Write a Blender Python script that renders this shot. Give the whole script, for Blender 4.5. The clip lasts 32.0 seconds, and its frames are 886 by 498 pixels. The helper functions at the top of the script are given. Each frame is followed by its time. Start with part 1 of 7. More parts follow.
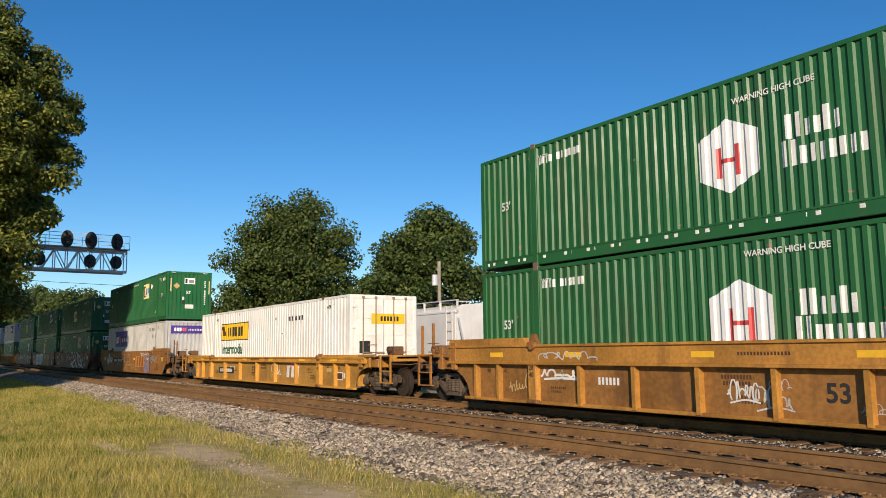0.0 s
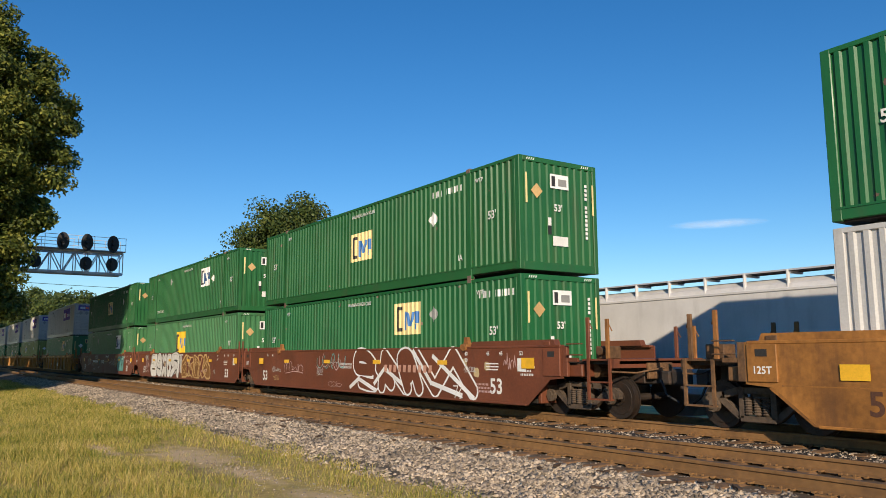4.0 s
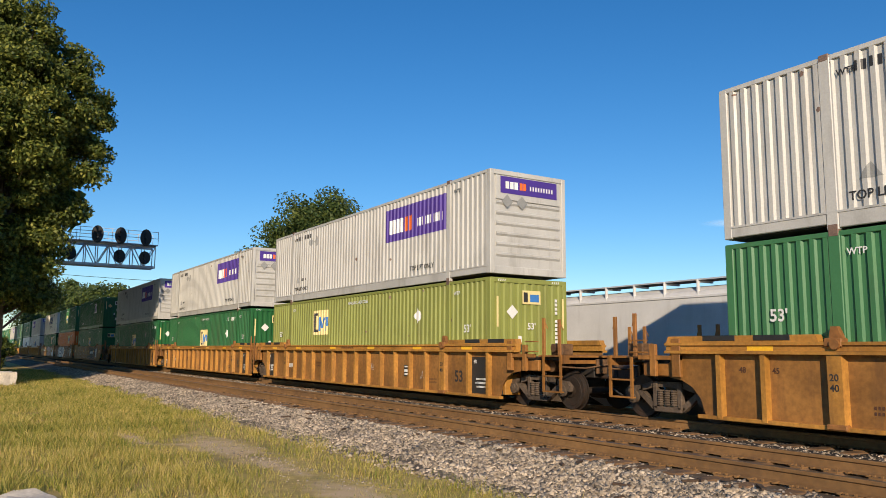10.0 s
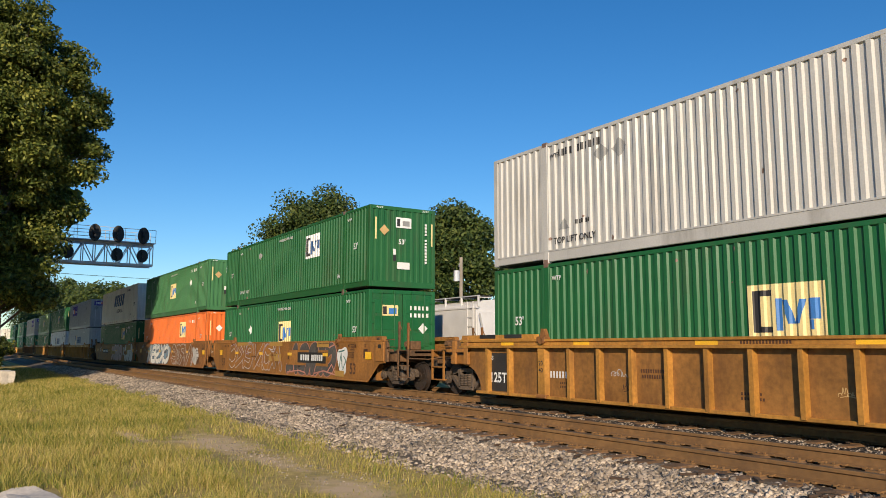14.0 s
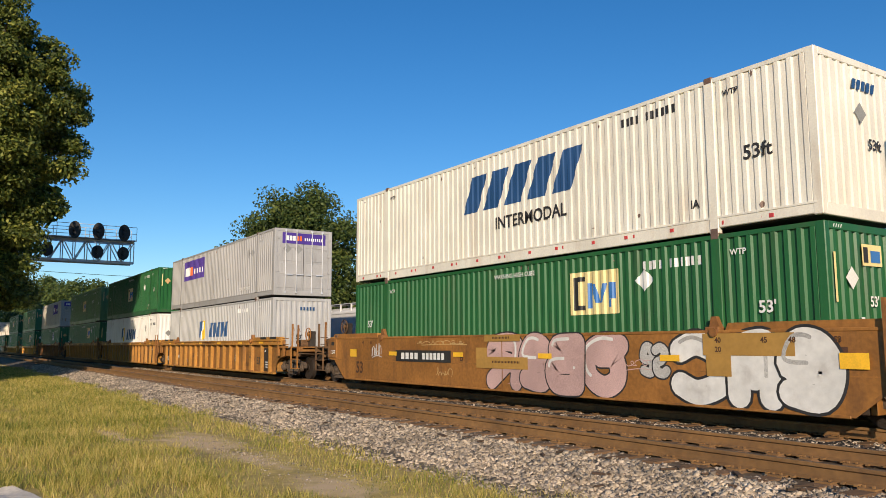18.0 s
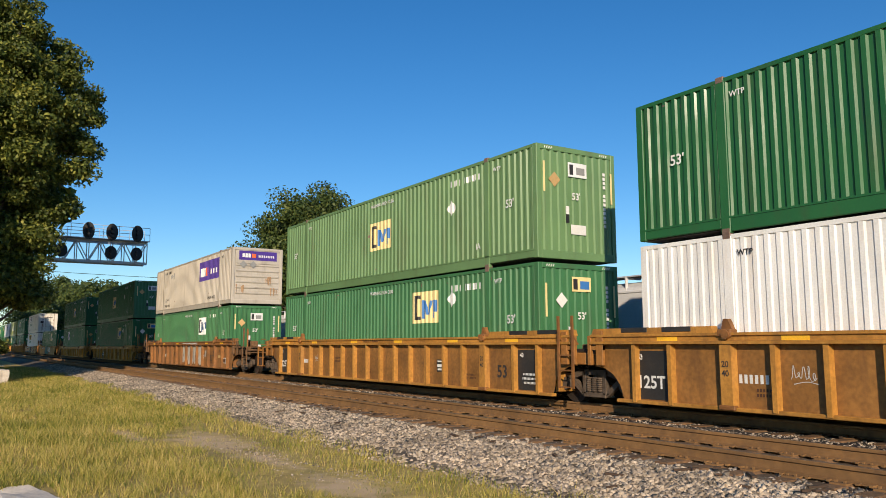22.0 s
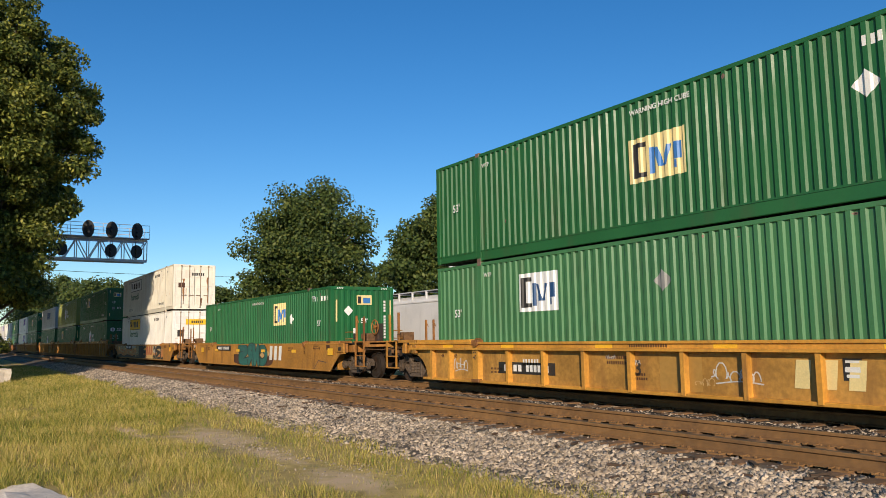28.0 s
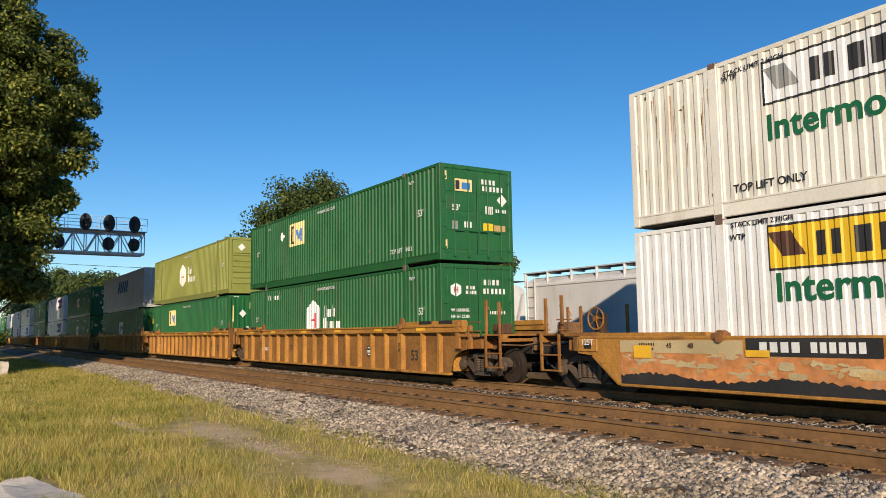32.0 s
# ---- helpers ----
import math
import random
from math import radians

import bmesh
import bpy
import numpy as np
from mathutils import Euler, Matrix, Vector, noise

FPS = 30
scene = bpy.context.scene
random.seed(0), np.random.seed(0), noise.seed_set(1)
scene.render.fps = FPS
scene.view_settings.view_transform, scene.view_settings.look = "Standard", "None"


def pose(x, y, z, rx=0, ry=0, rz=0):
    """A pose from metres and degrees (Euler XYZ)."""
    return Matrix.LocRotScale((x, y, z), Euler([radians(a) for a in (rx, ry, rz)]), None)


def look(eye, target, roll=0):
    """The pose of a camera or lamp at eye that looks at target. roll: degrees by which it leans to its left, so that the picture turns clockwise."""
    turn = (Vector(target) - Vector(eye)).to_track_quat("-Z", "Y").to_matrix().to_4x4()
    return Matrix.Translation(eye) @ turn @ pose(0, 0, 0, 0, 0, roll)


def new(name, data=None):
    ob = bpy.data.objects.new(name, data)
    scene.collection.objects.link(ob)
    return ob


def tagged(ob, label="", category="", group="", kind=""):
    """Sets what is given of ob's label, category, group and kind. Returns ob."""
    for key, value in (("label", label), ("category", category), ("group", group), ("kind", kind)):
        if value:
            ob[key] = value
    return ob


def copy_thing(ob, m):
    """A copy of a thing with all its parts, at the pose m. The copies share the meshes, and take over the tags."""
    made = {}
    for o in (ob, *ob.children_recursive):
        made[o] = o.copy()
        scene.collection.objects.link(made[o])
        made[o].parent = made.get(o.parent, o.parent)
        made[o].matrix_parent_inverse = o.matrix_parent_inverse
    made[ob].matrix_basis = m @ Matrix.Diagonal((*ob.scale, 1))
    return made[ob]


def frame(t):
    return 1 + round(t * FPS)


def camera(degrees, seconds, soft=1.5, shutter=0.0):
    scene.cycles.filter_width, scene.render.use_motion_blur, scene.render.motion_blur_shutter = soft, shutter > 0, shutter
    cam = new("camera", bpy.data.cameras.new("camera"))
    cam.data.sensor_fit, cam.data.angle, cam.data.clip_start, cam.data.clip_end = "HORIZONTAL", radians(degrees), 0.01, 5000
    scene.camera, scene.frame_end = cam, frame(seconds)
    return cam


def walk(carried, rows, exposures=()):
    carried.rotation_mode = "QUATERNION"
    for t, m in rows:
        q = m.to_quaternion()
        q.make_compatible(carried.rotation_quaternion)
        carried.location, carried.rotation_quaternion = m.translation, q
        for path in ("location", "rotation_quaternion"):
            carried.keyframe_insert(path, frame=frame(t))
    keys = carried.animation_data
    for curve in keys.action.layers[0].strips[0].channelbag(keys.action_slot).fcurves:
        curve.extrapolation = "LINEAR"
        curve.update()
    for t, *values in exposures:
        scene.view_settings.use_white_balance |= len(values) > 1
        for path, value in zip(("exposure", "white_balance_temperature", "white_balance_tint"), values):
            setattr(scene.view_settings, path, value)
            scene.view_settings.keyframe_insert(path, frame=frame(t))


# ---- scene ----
EXPOSURE = 0.02
cam = camera(59.75, 32.0, soft=0.85)
# seconds, place in metres, turn in degrees; x runs along the rails, z = 0 is the top of the rails
ROWS = [
    (0.0, -0.066, -0.029, 1.335, 97.56, 0.55, 56.01),
    (0.5, -0.074, -0.033, 1.329, 97.58, 0.44, 56.01),
    (1.0, -0.069, -0.029, 1.332, 97.54, 0.48, 56.08),
    (1.5, -0.073, -0.023, 1.335, 97.54, 0.46, 56.12),
    (2.0, -0.068, -0.033, 1.333, 97.65, 0.43, 56.07),
    (2.5, -0.070, -0.026, 1.335, 97.70, 0.46, 55.89),
    (3.0, -0.070, -0.028, 1.336, 97.75, 0.36, 55.84),
    (3.5, -0.069, -0.028, 1.337, 97.75, 0.38, 55.83),
    (4.0, -0.069, -0.029, 1.333, 97.83, 0.33, 55.73),
    (4.5, -0.058, -0.034, 1.325, 97.94, 0.29, 55.57),
    (6.5, -0.031, -0.018, 1.314, 97.70, 0.21, 55.95),
    (7.0, 0.019, 0.019, 1.304, 97.65, -0.17, 56.48),
    (7.5, 0.001, -0.002, 1.301, 97.57, -0.32, 56.60),
    (8.0, -0.027, -0.039, 1.309, 97.42, 0.18, 56.42),
    (8.5, -0.030, -0.033, 1.318, 97.37, 0.20, 56.28),
    (9.0, 0.005, -0.004, 1.304, 97.56, -0.31, 56.69),
    (9.5, 0.009, -0.001, 1.307, 97.54, -0.51, 57.14),
    (10.0, -0.005, 0.008, 1.320, 97.52, -0.40, 57.78),
    (10.5, -0.001, 0.002, 1.312, 97.55, -0.36, 58.20),
    (11.0, 0.003, 0.001, 1.310, 97.54, -0.34, 58.42),
    (11.5, 0.014, 0.003, 1.309, 97.49, -0.26, 58.34),
    (12.0, 0.010, 0.011, 1.315, 97.41, -0.18, 58.23),
    (12.5, 0.004, 0.002, 1.312, 97.43, -0.25, 58.06),
    (13.0, 0.012, 0.010, 1.310, 97.36, -0.13, 58.03),
    (13.5, 0.015, 0.014, 1.314, 97.33, -0.08, 57.84),
    (14.0, 0.011, 0.010, 1.305, 97.28, -0.07, 57.67),
    (14.5, 0.014, 0.009, 1.309, 97.22, -0.02, 57.40),
    (15.0, 0.015, 0.007, 1.311, 97.20, 0.05, 57.17),
    (15.5, 0.013, 0.009, 1.316, 97.18, 0.14, 56.97),
    (17.5, 0.023, 0.012, 1.302, 97.02, 0.27, 56.23),
    (18.0, 0.025, 0.016, 1.307, 97.04, 0.18, 56.47),
    (18.5, 0.018, 0.007, 1.307, 97.09, 0.05, 56.80),
    (19.0, 0.027, 0.008, 1.309, 97.15, 0.03, 56.98),
    (19.5, 0.019, 0.013, 1.311, 97.19, 0.02, 57.08),
    (20.0, 0.025, 0.014, 1.313, 97.16, 0.14, 56.90),
    (20.5, 0.024, 0.016, 1.308, 97.18, 0.13, 56.91),
    (21.0, 0.021, 0.016, 1.310, 97.11, 0.12, 57.08),
    (21.5, 0.024, 0.014, 1.312, 97.07, 0.13, 57.25),
    (22.0, 0.023, 0.011, 1.308, 97.05, 0.18, 57.32),
    (22.5, 0.027, 0.009, 1.306, 96.97, 0.36, 57.38),
    (23.0, 0.022, 0.013, 1.311, 96.92, 0.55, 57.40),
    (23.5, 0.019, 0.013, 1.314, 96.88, 0.79, 57.41),
    (24.0, 0.026, 0.012, 1.312, 96.85, 0.92, 57.36),
    (24.5, 0.020, 0.014, 1.306, 96.87, 0.90, 57.40),
    (25.0, 0.023, 0.015, 1.312, 96.91, 0.93, 57.38),
    (25.5, 0.018, 0.012, 1.307, 96.93, 0.89, 57.26),
    (27.5, 0.021, 0.017, 1.311, 96.67, 0.92, 57.43),
    (28.0, 0.020, 0.015, 1.305, 96.57, 0.94, 57.41),
    (28.5, 0.018, 0.015, 1.307, 96.46, 0.93, 57.47),
    (29.0, 0.022, 0.014, 1.307, 96.23, 0.88, 57.39),
    (29.5, 0.018, 0.016, 1.309, 96.15, 0.68, 57.42),
    (30.0, 0.019, 0.016, 1.307, 96.10, 0.63, 57.42),
    (30.5, 0.018, 0.016, 1.305, 96.14, 0.68, 57.44),
    (31.0, 0.014, 0.018, 1.297, 96.17, 0.67, 57.45),
    (31.5, 0.021, 0.018, 1.311, 96.10, 0.75, 57.36),
    (32.0, 0.008, 0.019, 1.312, 96.14, 0.76, 57.23),
]
walk(cam, [(t, pose(*v)) for t, *v in ROWS], exposures=[(0.0, EXPOSURE), (32.0, EXPOSURE)])

# ---- light ----
SUN_AZ = math.atan2(-0.56, 0.83)      # towards the sun, from +x
SUN_EL = radians(19.5)
sun = new("sun", bpy.data.lights.new("sun", "SUN"))
sun.data.energy, sun.data.angle, sun.data.color = 4.9, radians(0.53), (1.0, 0.83, 0.62)
sun.matrix_world = look((0, 0, 0), (-math.cos(SUN_AZ) * math.cos(SUN_EL), -math.sin(SUN_AZ) * math.cos(SUN_EL), -math.sin(SUN_EL)))
world = bpy.data.worlds.new("sky")
scene.world = world
world.use_nodes = True
wn = world.node_tree.nodes
sky = wn.new("ShaderNodeTexSky")
sky.sky_type, sky.sun_disc = "NISHITA", False
sky.sun_elevation, sky.sun_rotation = SUN_EL, math.pi / 2 - SUN_AZ
sky.air_density, sky.dust_density, sky.ozone_density, sky.altitude = 1.0, 0.03, 4.0, 200
deep = wn.new("ShaderNodeHueSaturation")        # a clear, deep blue evening sky
deep.inputs["Saturation"].default_value = 1.25
deep.inputs["Hue"].default_value = 0.503
world.node_tree.links.new(sky.outputs[0], deep.inputs["Color"])
world.node_tree.links.new(deep.outputs[0], wn["Background"].inputs[0])
wn["Background"].inputs[1].default_value = 0.122


# ---- materials ----
def surface(name, base, rough=0.5, metal=0.0, spread=0.15, grain=40.0, stain=None, stain_amt=0.3, streak=0.0, bump=0.15, bump_scale=60.0, spec=0.5, space="Object", island=False):
    """A worn surface: base colour varied at two scales, stains, upright streaks and fine relief."""
    m = bpy.data.materials.new(name)
    m.use_nodes = True
    t = m.node_tree
    n, l = t.nodes, t.links
    b = n["Principled BSDF"]
    co = n.new("ShaderNodeTexCoord")
    info = n.new("ShaderNodeObjectInfo")
    shift = n.new("ShaderNodeVectorMath")
    shift.operation = "MULTIPLY_ADD"
    comb = n.new("ShaderNodeCombineXYZ")
    for i in range(3):
        l.new(info.outputs["Random"], comb.inputs[i])
    l.new(comb.outputs[0], shift.inputs[0])
    shift.inputs[1].default_value = (37.0, 53.0, 71.0)
    l.new(co.outputs[space], shift.inputs[2])
    big = n.new("ShaderNodeTexNoise")
    big.inputs["Scale"].default_value, big.inputs["Detail"].default_value = 0.9, 5.0
    fine = n.new("ShaderNodeTexNoise")
    fine.inputs["Scale"].default_value, fine.inputs["Detail"].default_value = grain, 4.0
    l.new(shift.outputs[0], big.inputs["Vector"])
    l.new(shift.outputs[0], fine.inputs["Vector"])
    ramp = n.new("ShaderNodeMapRange")
    ramp.inputs["From Min"].default_value, ramp.inputs["From Max"].default_value = 0.3, 0.7
    ramp.inputs["To Min"].default_value, ramp.inputs["To Max"].default_value = 1 - spread, 1 + spread
    l.new(big.outputs["Fac"], ramp.inputs["Value"])
    ramp2 = n.new("ShaderNodeMapRange")
    ramp2.inputs["From Min"].default_value, ramp2.inputs["From Max"].default_value = 0.3, 0.7
    ramp2.inputs["To Min"].default_value, ramp2.inputs["To Max"].default_value = 1 - spread * 0.7, 1 + spread * 0.7
    l.new(fine.outputs["Fac"], ramp2.inputs["Value"])
    mul = n.new("ShaderNodeMath")
    mul.operation = "MULTIPLY"
    l.new(ramp.outputs[0], mul.inputs[0])
    l.new(ramp2.outputs[0], mul.inputs[1])
    last = mul
    if island:
        geo = n.new("ShaderNodeNewGeometry")
        r3 = n.new("ShaderNodeMapRange")
        r3.inputs["To Min"].default_value, r3.inputs["To Max"].default_value = 1 - island, 1 + island
        l.new(geo.outputs["Random Per Island"], r3.inputs["Value"])
        mm = n.new("ShaderNodeMath")
        mm.operation = "MULTIPLY"
        l.new(last.outputs[0], mm.inputs[0])
        l.new(r3.outputs[0], mm.inputs[1])
        last = mm
    scale = n.new("ShaderNodeVectorMath")
    scale.operation = "SCALE"
    scale.inputs[0].default_value = base
    l.new(last.outputs[0], scale.inputs["Scale"])
    out = scale.outputs[0]
    if stain:
        sn = n.new("ShaderNodeTexNoise")
        sn.inputs["Scale"].default_value, sn.inputs["Detail"].default_value, sn.inputs["Roughness"].default_value = 2.2, 8.0, 0.65
        st = n.new("ShaderNodeVectorMath")
        st.operation = "MULTIPLY"
        st.inputs[1].default_value = (1, 1, 0.16) if streak else (1, 1, 1)
        l.new(shift.outputs[0], st.inputs[0])
        l.new(st.outputs[0], sn.inputs["Vector"])
        sr = n.new("ShaderNodeMapRange")
        sr.inputs["From Min"].default_value, sr.inputs["From Max"].default_value = 0.52, 0.75
        sr.inputs["To Max"].default_value = stain_amt
        l.new(sn.outputs["Fac"], sr.inputs["Value"])
        mx = n.new("ShaderNodeMix")
        mx.data_type = "RGBA"
        l.new(sr.outputs[0], mx.inputs["Factor"])
        l.new(out, mx.inputs["A"])
        mx.inputs["B"].default_value = (*stain, 1)
        out = mx.outputs["Result"]
    l.new(out, b.inputs["Base Color"])
    b.inputs["Metallic"].default_value = metal
    b.inputs["Specular IOR Level"].default_value = spec
    rr = n.new("ShaderNodeMapRange")
    rr.inputs["From Min"].default_value, rr.inputs["From Max"].default_value = 0.3, 0.7
    rr.inputs["To Min"].default_value, rr.inputs["To Max"].default_value = max(0.05, rough - 0.1), min(1, rough + 0.12)
    l.new(big.outputs["Fac"], rr.inputs["Value"])
    l.new(rr.outputs[0], b.inputs["Roughness"])
    if bump:
        bn = n.new("ShaderNodeTexNoise")
        bn.inputs["Scale"].default_value, bn.inputs["Detail"].default_value = bump_scale, 3.0
        l.new(shift.outputs[0], bn.inputs["Vector"])
        bp = n.new("ShaderNodeBump")
        bp.inputs["Strength"].default_value, bp.inputs["Distance"].default_value = bump, 0.01
        l.new(bn.outputs["Fac"], bp.inputs["Height"])
        l.new(bp.outputs[0], b.inputs["Normal"])
    return m


DIRT = (0.09, 0.065, 0.04)
RUST = (0.16, 0.06, 0.022)
M = {}
for key, col in dict(green=(0.02, 0.118, 0.036), green_b=(0.015, 0.122, 0.038), green_f=(0.055, 0.18, 0.072), green_l=(0.14, 0.25, 0.105), olive=(0.26, 0.28, 0.07),
                     grey=(0.5, 0.485, 0.455), grey_b=(0.5, 0.495, 0.485), grey_d=(0.4, 0.39, 0.385), grey_e=(0.47, 0.465, 0.46), white=(0.84, 0.82, 0.78), cream=(0.8, 0.755, 0.65), orange=(0.75, 0.17, 0.035), beige=(0.5, 0.45, 0.38)).items():
    M[key] = surface("paint_" + key, col, rough=0.42, spread=0.09, grain=30, stain=DIRT if key not in ("white", "cream") else (0.42, 0.25, 0.12), stain_amt=0.4, streak=1.0, bump=0.1, bump_scale=25, spec=0.4)
M["car_yellow"] = surface("car_yellow", (0.43, 0.2, 0.036), rough=0.6, spread=0.26, grain=14, stain=(0.15, 0.068, 0.025), stain_amt=0.85, streak=1.0, bump=0.2)
M["car_bright"] = surface("car_bright", (0.58, 0.28, 0.042), rough=0.55, spread=0.2, grain=14, stain=(0.2, 0.095, 0.035), stain_amt=0.75, streak=1.0, bump=0.2)
M["car_ochre"] = surface("car_ochre", (0.31, 0.132, 0.028), rough=0.65, spread=0.28, grain=12, stain=(0.1, 0.045, 0.02), stain_amt=0.8, streak=1.0, bump=0.2)
M["car_rust"] = surface("car_rust", (0.25, 0.105, 0.028), rough=0.7, spread=0.34, grain=9, stain=(0.11, 0.045, 0.02), stain_amt=0.8, streak=1.0, bump=0.25)
M["car_brown"] = surface("car_brown", (0.165, 0.05, 0.022), rough=0.6, spread=0.18, grain=20, stain=(0.09, 0.04, 0.025), stain_amt=0.6, streak=1.0, bump=0.2)
M["panel_car_yellow"] = surface("grimy_yellow_panel", (0.27, 0.122, 0.028), rough=0.7, spread=0.3, grain=12, stain=(0.12, 0.055, 0.022), stain_amt=0.85, streak=1.0, bump=0.2)
M["panel_car_bright"] = surface("grimy_bright_panel", (0.42, 0.22, 0.045), rough=0.65, spread=0.28, grain=12, stain=(0.17, 0.075, 0.025), stain_amt=0.7, streak=1.0, bump=0.2)
M["panel_car_rust"] = surface("grimy_rust_panel", (0.25, 0.115, 0.034), rough=0.75, spread=0.25, grain=18, stain=(0.09, 0.04, 0.02), stain_amt=0.8, streak=1.0, bump=0.25)
M["panel_car_brown"] = M["car_brown"]
M["steel_dark"] = surface("steel_dark", (0.032, 0.025, 0.02), rough=0.75, spread=0.3, grain=35, stain=RUST, stain_amt=0.5, bump=0.3)
M["gear"] = surface("dusty_gear", (0.15, 0.078, 0.034), rough=0.8, spread=0.45, grain=14, stain=(0.04, 0.025, 0.018), stain_amt=0.85, bump=0.3)
M["truck"] = surface("truck_iron", (0.1, 0.07, 0.048), rough=0.8, spread=0.4, grain=18, stain=(0.16, 0.11, 0.07), stain_amt=0.7, bump=0.35)
M["wheel"] = surface("wheel_steel", (0.045, 0.032, 0.024), rough=0.6, metal=0.3, spread=0.25, grain=25, stain=RUST, stain_amt=0.4)
M["galv"] = surface("galvanised", (0.62, 0.63, 0.66), rough=0.5, metal=0.25, spread=0.15)
M["rod_rusty"] = surface("rusty_rod", (0.3, 0.21, 0.14), rough=0.7, spread=0.3, grain=20, stain=RUST, stain_amt=0.6)
M["casting"] = surface("casting_steel", (0.2, 0.13, 0.1), rough=0.6, metal=0.2, spread=0.3, stain=RUST, stain_amt=0.6)
M["black"] = surface("black_paint", (0.025, 0.024, 0.023), rough=0.6, spread=0.3, stain=DIRT, stain_amt=0.25)
M["txt_white"] = surface("white_marking", (0.78, 0.77, 0.73), rough=0.55, spread=0.12, stain=DIRT, stain_amt=0.2)
M["txt_black"] = surface("black_marking", (0.03, 0.028, 0.028), rough=0.55, spread=0.2)
M["txt_rust"] = surface("faded_dark_marking", (0.08, 0.034, 0.018), rough=0.65, spread=0.3)
M["panel_yellow"] = surface("yellow_reflector", (0.9, 0.5, 0.03), rough=0.4, spread=0.1, stain=DIRT, stain_amt=0.25)
M["logo_cream"] = surface("logo_cream", (0.82, 0.66, 0.3), rough=0.5, spread=0.1, stain=DIRT, stain_amt=0.2)
M["logo_yellow"] = surface("logo_yellow", (0.85, 0.52, 0.02), rough=0.45, spread=0.08)
M["logo_white"] = surface("logo_white", (0.8, 0.8, 0.78), rough=0.5, spread=0.08)
M["logo_blue"] = surface("logo_blue", (0.05, 0.19, 0.5), rough=0.5, spread=0.12)
M["logo_navy"] = surface("logo_navy", (0.02, 0.075, 0.2), rough=0.5, spread=0.12)
M["logo_purple"] = surface("logo_purple", (0.075, 0.035, 0.27), rough=0.45, spread=0.12)
M["logo_orange"] = surface("logo_orange", (0.85, 0.16, 0.02), rough=0.5, spread=0.1)
M["logo_red"] = surface("logo_red", (0.55, 0.06, 0.06), rough=0.5, spread=0.2)
M["logo_green"] = surface("logo_green", (0.01, 0.13, 0.05), rough=0.5, spread=0.1)
M["placard"] = surface("grey_placard", (0.27, 0.27, 0.26), rough=0.6, spread=0.15)
M["paint_teal"] = surface("spray_teal", (0.03, 0.135, 0.115), rough=0.6, spread=0.2)
M["paint_pink"] = surface("spray_pink", (0.55, 0.36, 0.33), rough=0.6, spread=0.2)
M["paint_lilac"] = surface("spray_lilac", (0.3, 0.23, 0.32), rough=0.6, spread=0.2)
M["paint_grey"] = surface("spray_grey", (0.5, 0.48, 0.45), rough=0.6, spread=0.3, stain=(0.13, 0.1, 0.08), stain_amt=0.5)
M["paint_tan"] = surface("spray_tan", (0.55, 0.36, 0.15), rough=0.6, spread=0.2)
M["paint_sunset"] = surface("spray_sunset", (0.55, 0.22, 0.07), rough=0.6, spread=0.3, grain=8, stain=(0.6, 0.38, 0.25), stain_amt=0.8)
M["paint_blue"] = surface("spray_blue", (0.17, 0.27, 0.36), rough=0.6, spread=0.25)
M["paint_silver"] = surface("spray_silver", (0.48, 0.45, 0.4), rough=0.5, spread=0.3, grain=6, stain=(0.2, 0.14, 0.09), stain_amt=0.6)
M["rust_deep"] = surface("deep_rust", (0.26, 0.12, 0.05), rough=0.85, spread=0.4, grain=12, stain=(0.45, 0.3, 0.18), stain_amt=0.7)
M["paint_dusk"] = surface("spray_dusk", (0.11, 0.075, 0.08), rough=0.65, spread=0.3)
M["paint_aqua"] = surface("spray_aqua", (0.13, 0.34, 0.32), rough=0.65, spread=0.25)
M["paint_deep"] = surface("spray_deep_teal", (0.03, 0.11, 0.11), rough=0.65, spread=0.3)
M["spray_white"] = surface("spray_white", (0.72, 0.7, 0.66), rough=0.6, spread=0.12, grain=7, stain=(0.42, 0.37, 0.33), stain_amt=0.55)
M["paint_navy"] = surface("spray_navy", (0.05, 0.09, 0.15), rough=0.65, spread=0.3)
M["paint_dark"] = surface("spray_dark_grey", (0.085, 0.075, 0.066), rough=0.7, spread=0.35, grain=9)
M["paint_salmon"] = surface("spray_salmon", (0.5, 0.22, 0.16), rough=0.65, spread=0.25)
M["paint_haze"] = surface("spray_haze", (0.5, 0.47, 0.46), rough=0.65, spread=0.35, grain=6, stain=(0.24, 0.15, 0.1), stain_amt=0.6)
M["paint_sand"] = surface("spray_sand", (0.55, 0.42, 0.22), rough=0.65, spread=0.2)
M["paint_ochre"] = surface("fresh_ochre_patch", (0.42, 0.235, 0.055), rough=0.6, spread=0.12, grain=10)
M["logo_rust"] = surface("logo_rust_red", (0.36, 0.07, 0.025), rough=0.6, spread=0.2)
M["logo_pale"] = surface("logo_pale_pink", (0.6, 0.33, 0.24), rough=0.6, spread=0.25)
M["rust_stain"] = surface("rust_stain", (0.42, 0.26, 0.14), rough=0.8, spread=0.35, grain=20)
M["hopper"] = surface("hopper_grey", (0.67, 0.66, 0.65), rough=0.55, spread=0.08, stain=DIRT, stain_amt=0.18, streak=1.0)
M["rail_rust"] = surface("rail_rust", (0.225, 0.118, 0.042), rough=0.8, spread=0.2, grain=12, stain=(0.075, 0.042, 0.025), stain_amt=0.6)
M["rail_head"] = surface("rail_head", (0.14, 0.09, 0.055), rough=0.55, metal=0.3, spread=0.15, grain=12)
